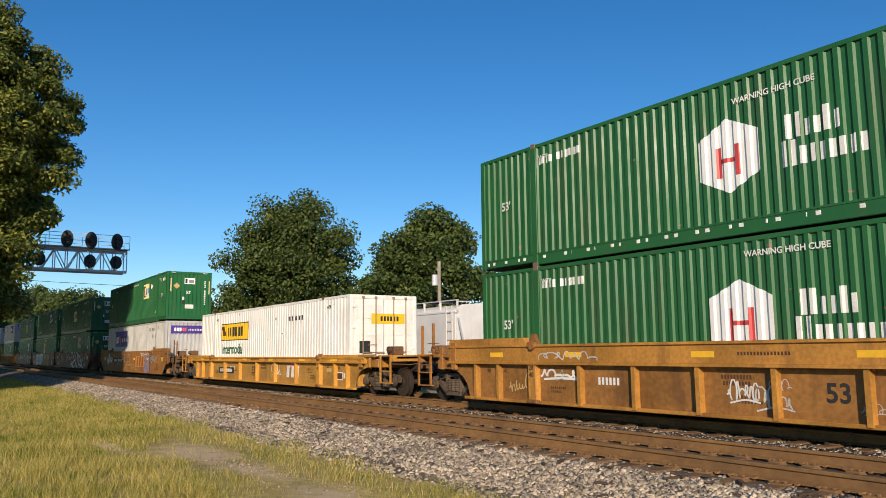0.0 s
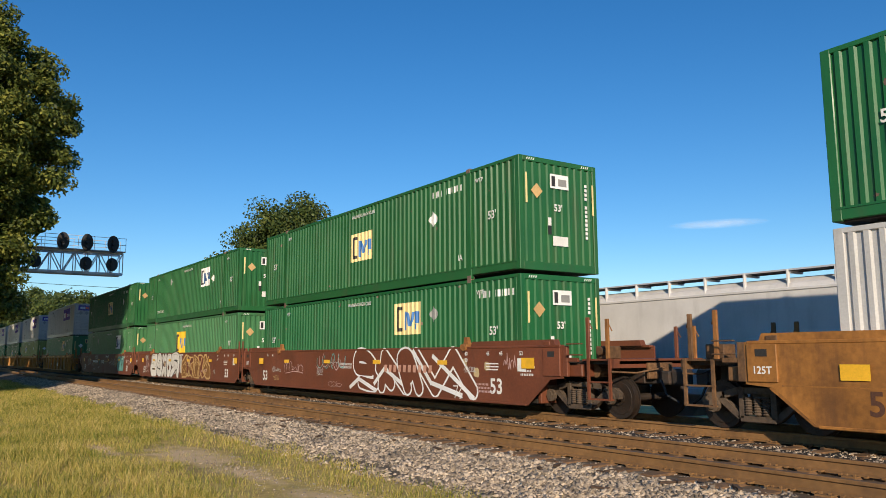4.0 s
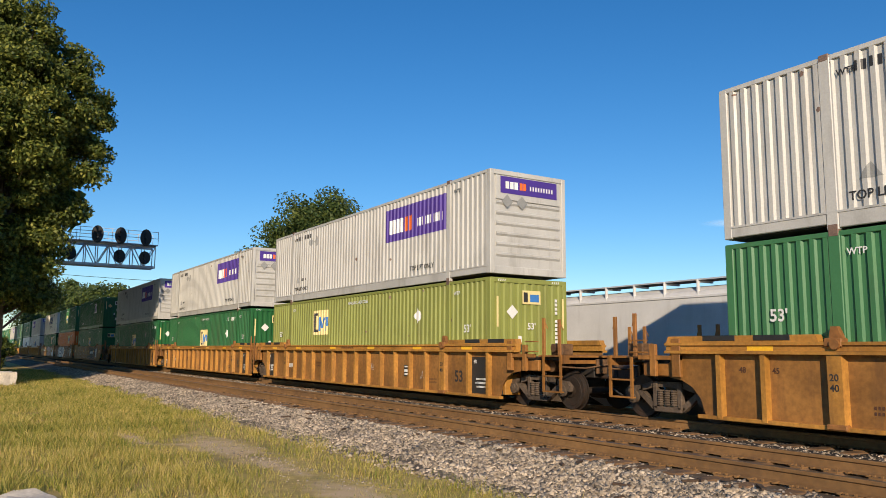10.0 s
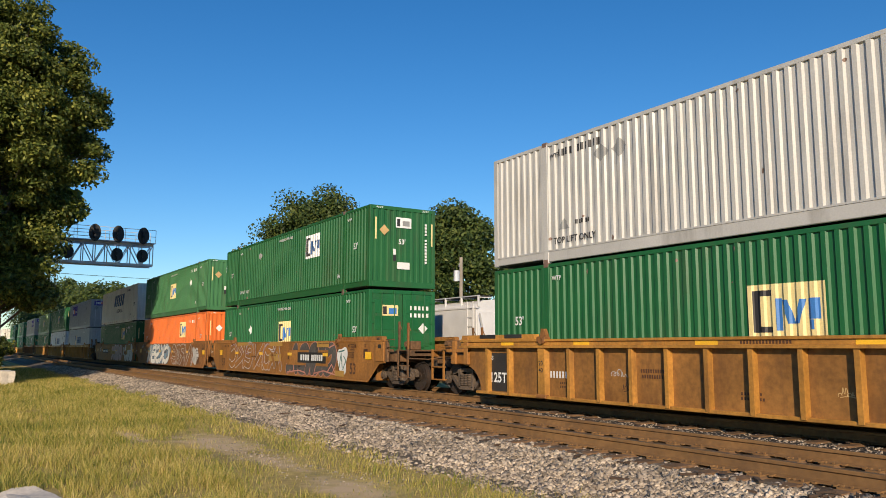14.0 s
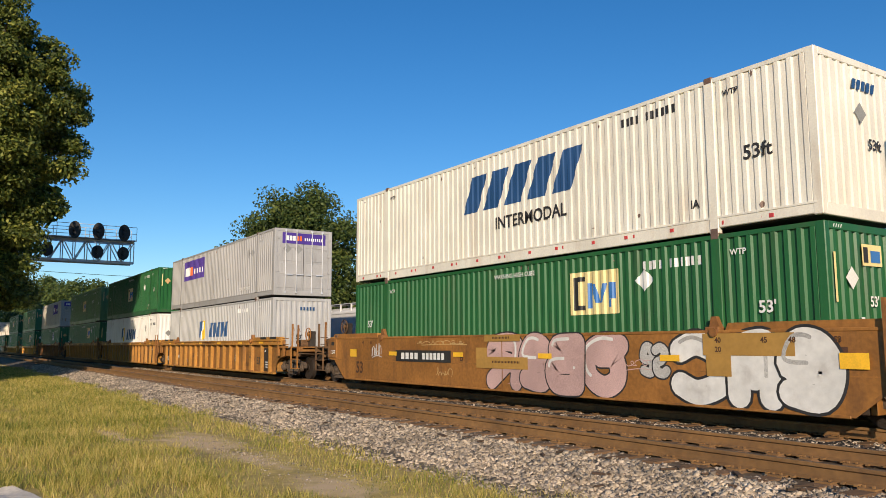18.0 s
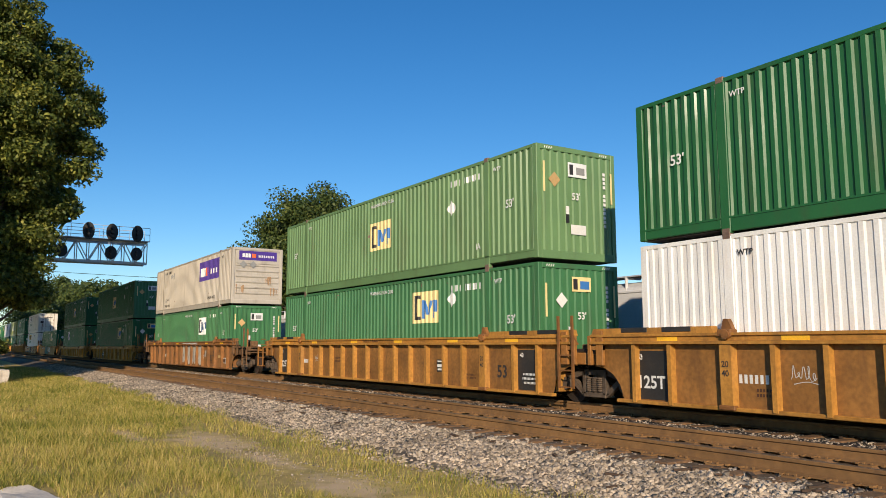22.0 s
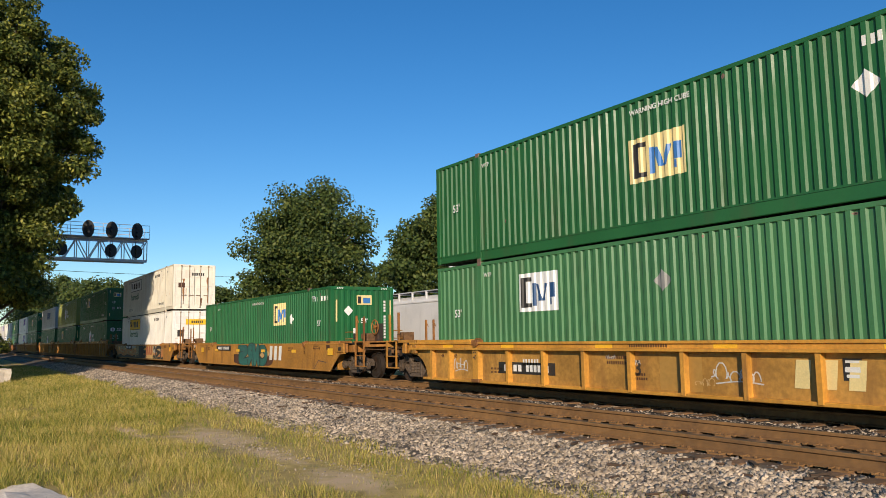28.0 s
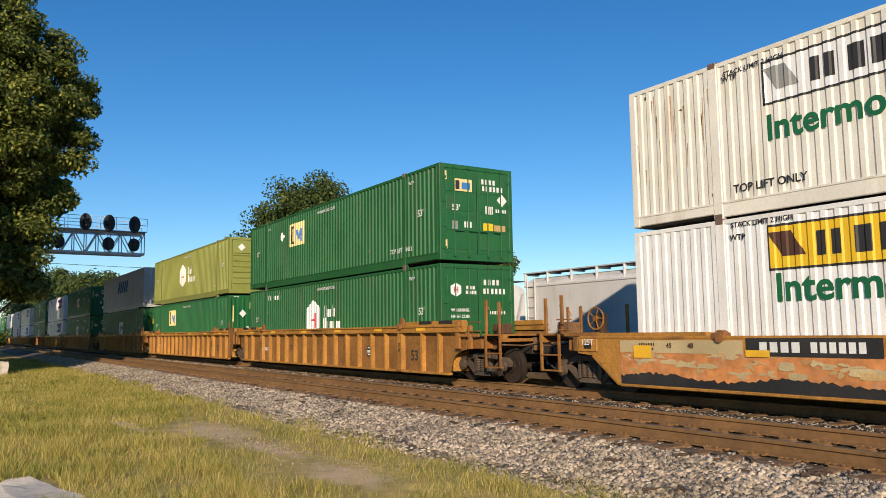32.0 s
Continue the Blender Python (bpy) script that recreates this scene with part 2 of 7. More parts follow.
M["tie"] = surface("tie_wood", (0.165, 0.09, 0.042), rough=0.9, spread=0.35, grain=14, stain=(0.05, 0.035, 0.025), stain_amt=0.5, bump=0.5)
M["tie_old"] = surface("old_tie_wood", (0.075, 0.045, 0.028), rough=0.95, spread=0.35, grain=14, bump=0.5)
M["stone"] = surface("ballast_stone", (0.365, 0.292, 0.215), rough=0.9, spread=0.3, grain=30, stain=(0.18, 0.13, 0.085), stain_amt=0.4, island=0.6, bump=0.3, space="Object")
M["stone_brown"] = surface("ballast_stone_rusty", (0.2, 0.125, 0.06), rough=0.9, spread=0.3, grain=30, stain=(0.09, 0.05, 0.024), stain_amt=0.5, island=0.5, bump=0.3)
M["concrete"] = surface("old_concrete", (0.64, 0.56, 0.46), rough=0.9, spread=0.2, grain=18, stain=(0.2, 0.17, 0.13), stain_amt=0.6, bump=0.4)
M["bark"] = surface("bark", (0.13, 0.1, 0.075), rough=0.95, spread=0.35, grain=9, stain=(0.22, 0.19, 0.15), stain_amt=0.5, streak=1.0, bump=0.7, bump_scale=14)
M["pole_wood"] = surface("pole_wood", (0.3, 0.26, 0.21), rough=0.9, spread=0.25, streak=1.0, stain=(0.12, 0.09, 0.07), stain_amt=0.5)


def leafy(name, base, spread, trans):
    """Leaves and grass: matt blades that let some light through, varied blade by blade."""
    m = bpy.data.materials.new(name)
    m.use_nodes = True
    n, l = m.node_tree.nodes, m.node_tree.links
    b = n["Principled BSDF"]
    geo = n.new("ShaderNodeNewGeometry")
    co = n.new("ShaderNodeTexCoord")
    big = n.new("ShaderNodeTexNoise")
    big.inputs["Scale"].default_value, big.inputs["Detail"].default_value = 0.6, 3.0
    l.new(co.outputs["Object"], big.inputs["Vector"])
    ad = n.new("ShaderNodeMath")
    ad.operation = "ADD"
    l.new(geo.outputs["Random Per Island"], ad.inputs[0])
    l.new(big.outputs["Fac"], ad.inputs[1])
    ramp = n.new("ShaderNodeValToRGB")
    e = ramp.color_ramp.elements
    e[0].position, e[0].color = 0.35, (*base[0], 1)
    e[1].position, e[1].color = 1.0, (*base[2], 1)
    mid = ramp.color_ramp.elements.new(0.68)
    mid.color = (*base[1], 1)
    half = n.new("ShaderNodeMath")
    half.operation = "MULTIPLY"
    half.inputs[1].default_value = spread
    l.new(ad.outputs[0], half.inputs[0])
    l.new(half.outputs[0], ramp.inputs[0])
    l.new(ramp.outputs[0], b.inputs["Base Color"])
    b.inputs["Roughness"].default_value = 0.55
    b.inputs["Specular IOR Level"].default_value = 0.3
    tr = n.new("ShaderNodeBsdfTranslucent")
    l.new(ramp.outputs[0], tr.inputs["Color"])
    mix = n.new("ShaderNodeMixShader")
    mix.inputs[0].default_value = trans
    l.new(b.outputs[0], mix.inputs[1])
    l.new(tr.outputs[0], mix.inputs[2])
    l.new(mix.outputs[0], n["Material Output"].inputs["Surface"])
    return m


M["leaf"] = leafy("leaves", ((0.045, 0.06, 0.011), (0.1, 0.134, 0.024), (0.34, 0.335, 0.065)), 0.64, 0.25)
M["leaf_far"] = leafy("far_leaves", ((0.032, 0.058, 0.016), (0.08, 0.118, 0.028), (0.17, 0.19, 0.042)), 0.62, 0.22)
M["grass"] = leafy("grass_blades", ((0.13, 0.17, 0.024), (0.45, 0.385, 0.08), (0.7, 0.52, 0.2)), 0.64, 0.3)


def soil():
    """The ground: dry grass and sandy soil, with bare pale patches."""
    m = surface("soil", (0.43, 0.31, 0.095), rough=0.95, spread=0.3, grain=6, stain=(0.25, 0.22, 0.07), stain_amt=0.7, bump=0.5, bump_scale=20)
    n, l = m.node_tree.nodes, m.node_tree.links
    b = n["Principled BSDF"]
    co = n.new("ShaderNodeTexCoord")
    wob = n.new("ShaderNodeTexNoise")
    wob.inputs["Scale"].default_value, wob.inputs["Detail"].default_value = 2.4, 8.0
    l.new(co.outputs["Object"], wob.inputs["Vector"])
    out = b.inputs["Base Color"].links[0].from_socket
    for x, y, rx, ry in ((-14.5, 4.25, 2.0, 0.62), (-12.0, 4.35, 1.2, 0.28), (-9.0, 4.35, 1.0, 0.42), (-16.5, 3.2, 1.5, 0.24)):
        mp = n.new("ShaderNodeMapping")
        mp.inputs["Location"].default_value = (-x / rx, -y / ry, 0)
        mp.inputs["Scale"].default_value = (1 / rx, 1 / ry, 0)
        l.new(co.outputs["Object"], mp.inputs["Vector"])
        ln = n.new("ShaderNodeVectorMath")
        ln.operation = "LENGTH"
        l.new(mp.outputs[0], ln.inputs[0])
        ad = n.new("ShaderNodeMath")
        ad.operation = "MULTIPLY_ADD"
        l.new(wob.outputs["Fac"], ad.inputs[0])
        ad.inputs[1].default_value = 2.4
        l.new(ln.outputs["Value"], ad.inputs[2])
        mr = n.new("ShaderNodeMapRange")
        mr.inputs["From Min"].default_value, mr.inputs["From Max"].default_value = 2.35, 1.55
        l.new(ad.outputs[0], mr.inputs["Value"])
        mx = n.new("ShaderNodeMix")
        mx.data_type = "RGBA"
        l.new(mr.outputs[0], mx.inputs["Factor"])
        l.new(out, mx.inputs["A"])
        mx.inputs["B"].default_value = (0.62, 0.44, 0.25, 1)
        out = mx.outputs["Result"]
    l.new(out, b.inputs["Base Color"])
    return m


M["soil"] = soil()
M["bed"] = surface("ballast_bed", (0.1, 0.066, 0.038), rough=0.95, spread=0.4, grain=16, stain=(0.05, 0.03, 0.018), stain_amt=0.6, bump=0.9, bump_scale=16)

# darker bed and stones: the shade under the train put into their colour
M["bed_shaded"] = surface("shaded_ballast_bed", (0.026, 0.018, 0.013), rough=0.95, spread=0.4, grain=16, bump=0.9, bump_scale=16)
M["stone_shaded"] = surface("shaded_ballast_stone", (0.07, 0.045, 0.028), rough=0.9, spread=0.3, grain=30, island=0.5, bump=0.3)
M["gravel"] = surface("gravel_bed", (0.13, 0.1, 0.07), rough=0.95, spread=0.45, grain=24, stain=(0.1, 0.07, 0.045), stain_amt=0.5, bump=0.9, bump_scale=22)


# ---- building tools ----
class Build:
    """Collects vertices and faces of one part."""

    def __init__(self):
        self.v, self.f = [], []

    def add(self, verts, faces):
        k = len(self.v)
        self.v += [tuple(p) for p in verts]
        self.f += [tuple(i + k for i in q) for q in faces]
        return self

    def box(self, x0, x1, y0, y1, z0, z1, c=0.0):
        if c <= 0:
            return self.add([(x, y, z) for z in (z0, z1) for y in (y0, y1) for x in (x0, x1)],
                            [(0, 2, 3, 1), (4, 5, 7, 6), (0, 1, 5, 4), (2, 6, 7, 3), (0, 4, 6, 2), (1, 3, 7, 5)])
        b = bmesh.new()
        bmesh.ops.create_cube(b, size=1.0, matrix=Matrix.Translation(((x0 + x1) / 2, (y0 + y1) / 2, (z0 + z1) / 2)) @ Matrix.Diagonal((x1 - x0, y1 - y0, z1 - z0, 1)))
        bmesh.ops.bevel(b, geom=b.edges[:], offset=c, segments=1, affect="EDGES")
        b.verts.index_update()
        self.add([v.co for v in b.verts], [[v.index for v in q.verts] for q in b.faces])
        b.free()
        return self

    def prism(self, pts, lo, hi, axis="y"):
        """A flat outline, pulled along an axis. pts are (x, z) for y, (y, z) for x, (x, y) for z."""
        n = len(pts)
        place = {"y": lambda p, d: (p[0], d, p[1]), "x": lambda p, d: (d, p[0], p[1]), "z": lambda p, d: (p[0], p[1], d)}[axis]
        return self.add([place(p, lo) for p in pts] + [place(p, hi) for p in pts],
                        [tuple(range(n)), tuple(range(2 * n - 1, n - 1, -1))] + [(i, i + n, (i + 1) % n + n, (i + 1) % n) for i in range(n)])

    def cyl(self, c, r, lo, hi, axis="y", n=16, r2=None):
        r2 = r if r2 is None else r2
        a = [(math.cos(2 * math.pi * i / n), math.sin(2 * math.pi * i / n)) for i in range(n)]
        place = {"y": lambda p, d: (c[0] + p[0], d, c[1] + p[1]), "x": lambda p, d: (d, c[0] + p[0], c[1] + p[1]), "z": lambda p, d: (c[0] + p[0], c[1] + p[1], d)}[axis]
        return self.add([place((r * u, r * w), lo) for u, w in a] + [place((r2 * u, r2 * w), hi) for u, w in a],
                        [tuple(range(n)), tuple(range(2 * n - 1, n - 1, -1))] + [(i, i + n, (i + 1) % n + n, (i + 1) % n) for i in range(n)])

    def rod(self, p, q, r, n=8):
        p, q = Vector(p), Vector(q)
        d = (q - p).normalized()
        u = d.orthogonal().normalized()
        w = d.cross(u)
        ring = [u * math.cos(2 * math.pi * i / n) * r + w * math.sin(2 * math.pi * i / n) * r for i in range(n)]
        return self.add([p + o for o in ring] + [q + o for o in ring],
                        [tuple(range(n)), tuple(range(2 * n - 1, n - 1, -1))] + [(i, (i + 1) % n, (i + 1) % n + n, i + n) for i in range(n)])

    def pipe(self, pts, r, n=8):
        for a, b in zip(pts, pts[1:]):
            self.rod(a, b, r, n)
        return self

    def mesh(self, name, mat, smooth=False):
        me = bpy.data.meshes.new(name)
        me.from_pydata(self.v, [], self.f)
        b = bmesh.new()
        b.from_mesh(me)
        bmesh.ops.recalc_face_normals(b, faces=b.faces[:])
        b.to_mesh(me)
        b.free()
        me.materials.append(mat)
        if smooth:
            me.polygons.foreach_set("use_smooth", [True] * len(me.polygons))
        return me


def part(name, shape, mat, parent, label="", at=None):
    """Links a shape (a Build or a mesh) as one part under a thing."""
    me = shape.mesh(name, mat) if isinstance(shape, Build) else shape
    ob = new(name, me)
    ob.parent = parent
    if at is not None:
        ob.matrix_basis = at
    if label:
        ob["label"] = label
    if name in ("marking", "lettering"):
        ob["kind"] = "stuff"
    return ob


CACHE = {}


def shared(key, make, mat):
    """One mesh for all alike parts in one material."""
    k = (key, mat.name)
    if k not in CACHE:
        CACHE[k] = make().mesh(key if isinstance(key, str) else key[0], mat)
    return CACHE[k]


def words(text, size, mat):
    """Flat lettering as a mesh, lower left corner at the origin, in the x-z plane, readable from -y."""
    k = ("words", text, size, mat.name)
    if k not in CACHE:
        cu = bpy.data.curves.new("lettering", "FONT")
        cu.body, cu.size, cu.resolution_u, cu.offset = text, size, 3, 0.022 * size
        tmp = bpy.data.objects.new("lettering", cu)
        scene.collection.objects.link(tmp)
        bpy.context.view_layer.update()
        me = bpy.data.meshes.new_from_object(tmp.evaluated_get(bpy.context.evaluated_depsgraph_get()))
        bpy.data.objects.remove(tmp)
        me.transform(Euler((radians(90), 0, 0)).to_matrix().to_4x4())
        me.materials.clear()
        me.materials.append(mat)
        CACHE[k] = me
    return CACHE[k]

# ---- the train ----
L, H, W = 16.154, 2.896, 2.59
POST = 2.06                            # middle of the lifting posts, from the container's ends
SIDE_Y = 11.722                        # the containers' near side
LOW, HIGH = 0.354, 3.25                # floors of the lower and upper containers
PITCH = 0.2338
FOLD = [0.037]                         # depth of the corrugation, set for each container


def bulge(x):
    """How far the corrugated side lies behind its outermost plane."""
    u = (x % PITCH) / PITCH
    for a, b, p, q in ((0.0, 0.34, 0, 0), (0.34, 0.48, 0, 1), (0.48, 0.86, 1, 1), (0.86, 1.0, 1, 0)):
        if u <= b:
            return FOLD[0] * (p + (q - p) * (u - a) / (b - a))
    return 0.0


def breaks(x0, x1):
    xs = [x0, x1]
    k = math.floor(x0 / PITCH)
    while k * PITCH < x1:
        xs += [(k + u) * PITCH for u in (0.0, 0.34, 0.48, 0.86) if x0 < (k + u) * PITCH < x1]
        k += 1
    return sorted(xs)


def corrugated(x0, x1, z0, z1, put):
    """An upright corrugated sheet between x0 and x1; put turns (along, behind, z) into a point."""
    b = Build()
    xs = breaks(x0, x1)
    pts = []
    for x in xs:
        d = bulge(x)
        pts += [put(x, d, z0), put(x, d, z1)]
    b.add(pts, [(2 * i, 2 * i + 2, 2 * i + 3, 2 * i + 1) for i in range(len(xs) - 1)])
    return b


def convex_span(poly, x):
    zs = []
    for (ax, az), (bx, bz) in zip(poly, poly[1:] + poly[:1]):
        if min(ax, bx) - 1e-6 <= x <= max(ax, bx) + 1e-6:
            if abs(ax - bx) < 1e-9:
                zs += [az, bz]
            else:
                zs.append(az + (bz - az) * (x - ax) / (bx - ax))
    return min(zs), max(zs)


def side_mark(polys, lift=0.004):
    """Painted shapes that follow the corrugation of the near side. Each outline is convex, in (x, z)."""
    b = Build()
    for poly in polys:
        x0, x1 = min(p[0] for p in poly), max(p[0] for p in poly)
        xs = sorted(set(breaks(x0, x1) + [p[0] for p in poly]))
        pts = []
        for x in xs:
            lo, hi = convex_span(poly, x)
            y = bulge(x) - lift
            pts += [(x, y, lo), (x, y, hi)]
        b.add(pts, [(2 * i, 2 * i + 2, 2 * i + 3, 2 * i + 1) for i in range(len(xs) - 1)])
    return b


def flat_mark(polys, put):
    """Painted shapes on a flat face; put turns (along, z) into a point."""
    b = Build()
    for poly in polys:
        b.add([put(*p) for p in poly], [tuple(range(len(poly)))])
    return b


def rect(x, z, w, h):
    return [(x - w / 2, z - h / 2), (x + w / 2, z - h / 2), (x + w / 2, z + h / 2), (x - w / 2, z + h / 2)]


def slant(x, z, w, h, s=0.2):
    k = s * h / 2
    return [(x - w / 2 - k, z - h / 2), (x + w / 2 - k, z - h / 2), (x + w / 2 + k, z + h / 2), (x - w / 2 + k, z + h / 2)]


def diamond(x, z, r):
    return [(x - r, z), (x, z - r), (x + r, z), (x, z + r)]


def bars(x, z, w, h, n, gap=0.3, lean=0.0):
    """A row of plain upright bars, in place of writing."""
    step = w / n
    return [slant(x - w / 2 + (i + 0.5) * step, z, step * (1 - gap), h, lean) for i in range(n)]


def emblem(x, z, w, h):
    """Plain shapes of a square emblem: dark bracket, blue wedges and block."""
    u, v = w / 1.46, h / 0.92
    dark = [rect(x - 0.54 * u, z, 0.16 * u, 0.72 * v), rect(x - 0.36 * u, z + 0.31 * v, 0.22 * u, 0.1 * v), rect(x - 0.36 * u, z - 0.31 * v, 0.22 * u, 0.1 * v)]
    blue = [rect(x - 0.12 * u, z - 0.06 * v, 0.1 * u, 0.54 * v), slant(x + 0.05 * u, z - 0.02 * v, 0.12 * u, 0.4 * v, -0.3), slant(x + 0.26 * u, z - 0.02 * v, 0.1 * u, 0.4 * v, 0.3), rect(x + 0.51 * u, z + 0.02 * v, 0.2 * u, 0.34 * v), rect(x + 0.46 * u, z - 0.24 * v, 0.09 * u, 0.16 * v)]
    return dark, blue


def hexagon(x, z, w, h):
    return [(x - w / 2, z - h * 0.27), (x, z - h / 2), (x + w / 2, z - h * 0.27), (x + w / 2, z + h * 0.27), (x, z + h / 2), (x - w / 2, z + h * 0.27)]


def name_rows(x, z):
    """Two rows of plain bars of uneven height, in place of a painted name."""
    out = []
    for x0, zz, hs in ((x - 0.62, z + 0.06, (0.42, 0.42, 0.28, 0.28, 0.42, 0.3)), (x - 0.72, z - 0.4, (0.44, 0.44, 0.3, 0.3, 0.3, 0.3, 0.3, 0.3, 0.3))):
        out += [rect(x0 + 0.08 + 0.165 * i, zz + h / 2, 0.1, h) for i, h in enumerate(hs)]
    return out


def mark(box, name, polys, mat, lift=0.004, label=""):
    """Each painted shape is a part of its own."""
    obs = [part(name, side_mark([poly], lift), M[mat], box, label) for poly in polys]
    return obs[0]


def shapes(logo, polys, mat):
    for poly in polys:
        part("emblem_shape", side_mark([poly], 0.007), M[mat], logo)


def end_put(lift):
    return lambda y, z: (L + lift, y, z)


def letter(box, text, size, mat, x, z, y=-0.004):
    return part("lettering", words(text, size, M[mat]), M[mat], box, "", pose(x, y, z))


def end_letter(box, text, size, mat, y, z):
    return part("lettering", words(text, size, M[mat]), M[mat], box, "", pose(L + 0.005, y, z, 0, 0, 90))


def container(s, z, paint, look_of, end="corrugated", marks=(), rail=True, note=""):
    """A 53-foot container with its left end at s along the train."""
    box = new("shipping_container")
    tone = M[paint]
    FOLD[0] = 0.022 if paint in ("white", "cream") else 0.037
    dark = M["txt_black" if paint in ("grey", "white", "cream", "grey_b", "beige") else "txt_white"]
    near = lambda x, d, zz: (x, d, zz)
    far = lambda x, d, zz: (x, W - d, zz)
    part("side_panel", shared(("side_panel", "near", FOLD[0]), lambda: corrugated(0.1, L - 0.1, 0.3, H - 0.06, near), tone), tone, box)
    part("side_panel", shared(("side_panel", "far", FOLD[0]), lambda: corrugated(0.1, L - 0.1, 0.3, H - 0.06, far), tone), tone, box)
    part("roof", shared("roof", lambda: Build().box(0.05, L - 0.05, 0.05, W - 0.05, H - 0.04, H - 0.015), tone), tone, box)
    part("floor", shared("floor_pan", lambda: Build().box(0.06, L - 0.06, 0.06, W - 0.06, 0.1, 0.3), M["steel_dark"]), M["steel_dark"], box)
    for y0 in (0.0, W - 0.07):
        part("top_rail", shared(("top_rail", y0), lambda: Build().box(0.08, L - 0.08, y0 - 0.004 if y0 == 0 else y0, y0 + 0.07, H - 0.085, H, 0.008), tone), tone, box)
        part("bottom_rail", shared(("bottom_rail", y0), lambda: Build().box(POST + 0.1, L - POST - 0.1, y0, y0 + 0.07, 0.05, 0.31, 0.012).box(0.1, POST - 0.1, y0, y0 + 0.07, 0.12, 0.31, 0.012).box(L - POST + 0.1, L - 0.1, y0, y0 + 0.07, 0.12, 0.31, 0.012), tone), tone, box)
        part("bottom_lip", shared(("bottom_lip", y0), lambda: Build().box(0.1, L - 0.1, y0 - 0.012 if y0 == 0 else y0 + 0.03, y0 + 0.03 if y0 == 0 else y0 + 0.082, 0.29, 0.325), tone), tone, box)
        for x in (POST, L - POST):
            part("lift_post", shared(("lift_post", x, y0), lambda: Build().box(x - 0.1, x + 0.1, y0 - 0.012 if y0 == 0 else y0 - 0.02, y0 + 0.09 if y0 == 0 else y0 + 0.082, 0.02, H - 0.03, 0.012), tone), tone, box)
            part("corner_casting", shared(("corner_casting", x, y0), lambda: Build().box(x - 0.09, x + 0.09, y0 - 0.016 if y0 == 0 else y0 - 0.05, y0 + 0.12 if y0 == 0 else y0 + 0.086, H - 0.09, H + 0.035, 0.015), M["casting"]), M["casting"], box, "worn bare steel casting")
            if y0 == 0:
                part("corner_casting", shared(("corner_casting", x, y0, "low"), lambda: Build().box(x - 0.09, x + 0.09, y0 - 0.016, y0 + 0.12, -0.0, 0.12, 0.015), M["casting"]), M["casting"], box, "worn bare steel casting")
        for x in (0.0, L - 0.17):
            part("corner_post", shared(("corner_post", x, y0), lambda: Build().box(x, x + 0.17, y0 - 0.006 if y0 == 0 else y0 - 0.06, y0 + 0.13 if y0 == 0 else y0 + 0.076, 0.1, H, 0.015), tone), tone, box)
    part("rear_panel", shared(("rear_panel", FOLD[0]), lambda: corrugated(0.1, W - 0.1, 0.25, H - 0.08, lambda y, d, zz: (0.03 + d, y, zz)).box(0.02, 0.08, 0.1, W - 0.1, 0.1, 0.26).box(0.02, 0.08, 0.1, W - 0.1, H - 0.1, H - 0.01), tone), tone, box)
    rod = M["rod_rusty"] if paint in ("white", "cream") else tone if paint.startswith("green") or paint == "olive" else M["galv"]
    # leading end
    part("end_sill", shared("end_sill", lambda: Build().box(L - 0.09, L - 0.004, 0.12, W - 0.12, 0.1, 0.3, 0.01), tone), tone, box)
    part("end_header", shared("end_header", lambda: Build().box(L - 0.09, L - 0.004, 0.12, W - 0.12, H - 0.13, H, 0.01), tone), tone, box)
    if end == "corrugated":
        part("end_panel", shared(("end_panel", FOLD[0]), lambda: corrugated(0.12, W - 0.12, 0.29, H - 0.12, lambda y, d, zz: (L - 0.012 - d, y, zz)), tone), tone, box)
    elif end == "ribbed":
        part("end_panel", shared("flat_end", lambda: Build().box(L - 0.08, L - 0.048, 0.12, W - 0.12, 0.29, H - 0.12).box(L - 0.05, L - 0.006, 0.2, W - 0.2, 2.1, 2.75, 0.004), tone), tone, box)
        for zz in (0.62, 0.9, 1.18, 1.46, 1.74, 2.02):
            part("rib", shared(("end_rib", zz), lambda: Build().prism([(L - 0.048, zz - 0.07), (L - 0.006, zz - 0.015), (L - 0.006, zz + 0.03), (L - 0.048, zz + 0.05)], 0.2, W - 0.2, "y"), tone), tone, box)
    else:
        for k, (a, c) in enumerate(((0.13, W / 2 - 0.012), (W / 2 + 0.012, W - 0.13))):
            door = part("door", shared(("door", k), lambda: Build().box(L - 0.05, L - 0.02, a, c, 0.3, H - 0.13, 0.006), tone), tone, box)
            for zz in (0.42, 0.98, 1.54, 2.1):
                part("door_panel", shared(("door_panel", k, zz), lambda: Build().box(L - 0.021, L - 0.008, a + 0.09, c - 0.09, zz, zz + 0.46, 0.006), tone), tone, door)
            for u in (0.3, 0.72):
                y = a + (c - a) * u
                part("lock_rod", shared(("lock_rod", k, u), lambda: Build().cyl((L + 0.022, y), 0.018, 0.22, H - 0.08, "z", 8).box(L - 0.02, L + 0.045, y - 0.04, y + 0.04, 0.2, 0.26).box(L - 0.02, L + 0.045, y - 0.04, y + 0.04, H - 0.12, H - 0.05), rod), rod, door, "upright steel locking rod")
                part("door_handle", shared(("door_handle", k, u), lambda: Build().box(L + 0.03, L + 0.05, y - 0.02, y + 0.3 * (1 if k == 0 else -1) + 0.02, 0.95, 0.99), rod), rod, door)
            for zz in (0.45, 1.1, 1.8, 2.5):
                y = a if k == 0 else c
                part("hinge", shared(("hinge", k, zz), lambda: Build().box(L - 0.012, L + 0.016, y - 0.07, y + 0.07, zz - 0.04, zz + 0.04), tone), tone, door)
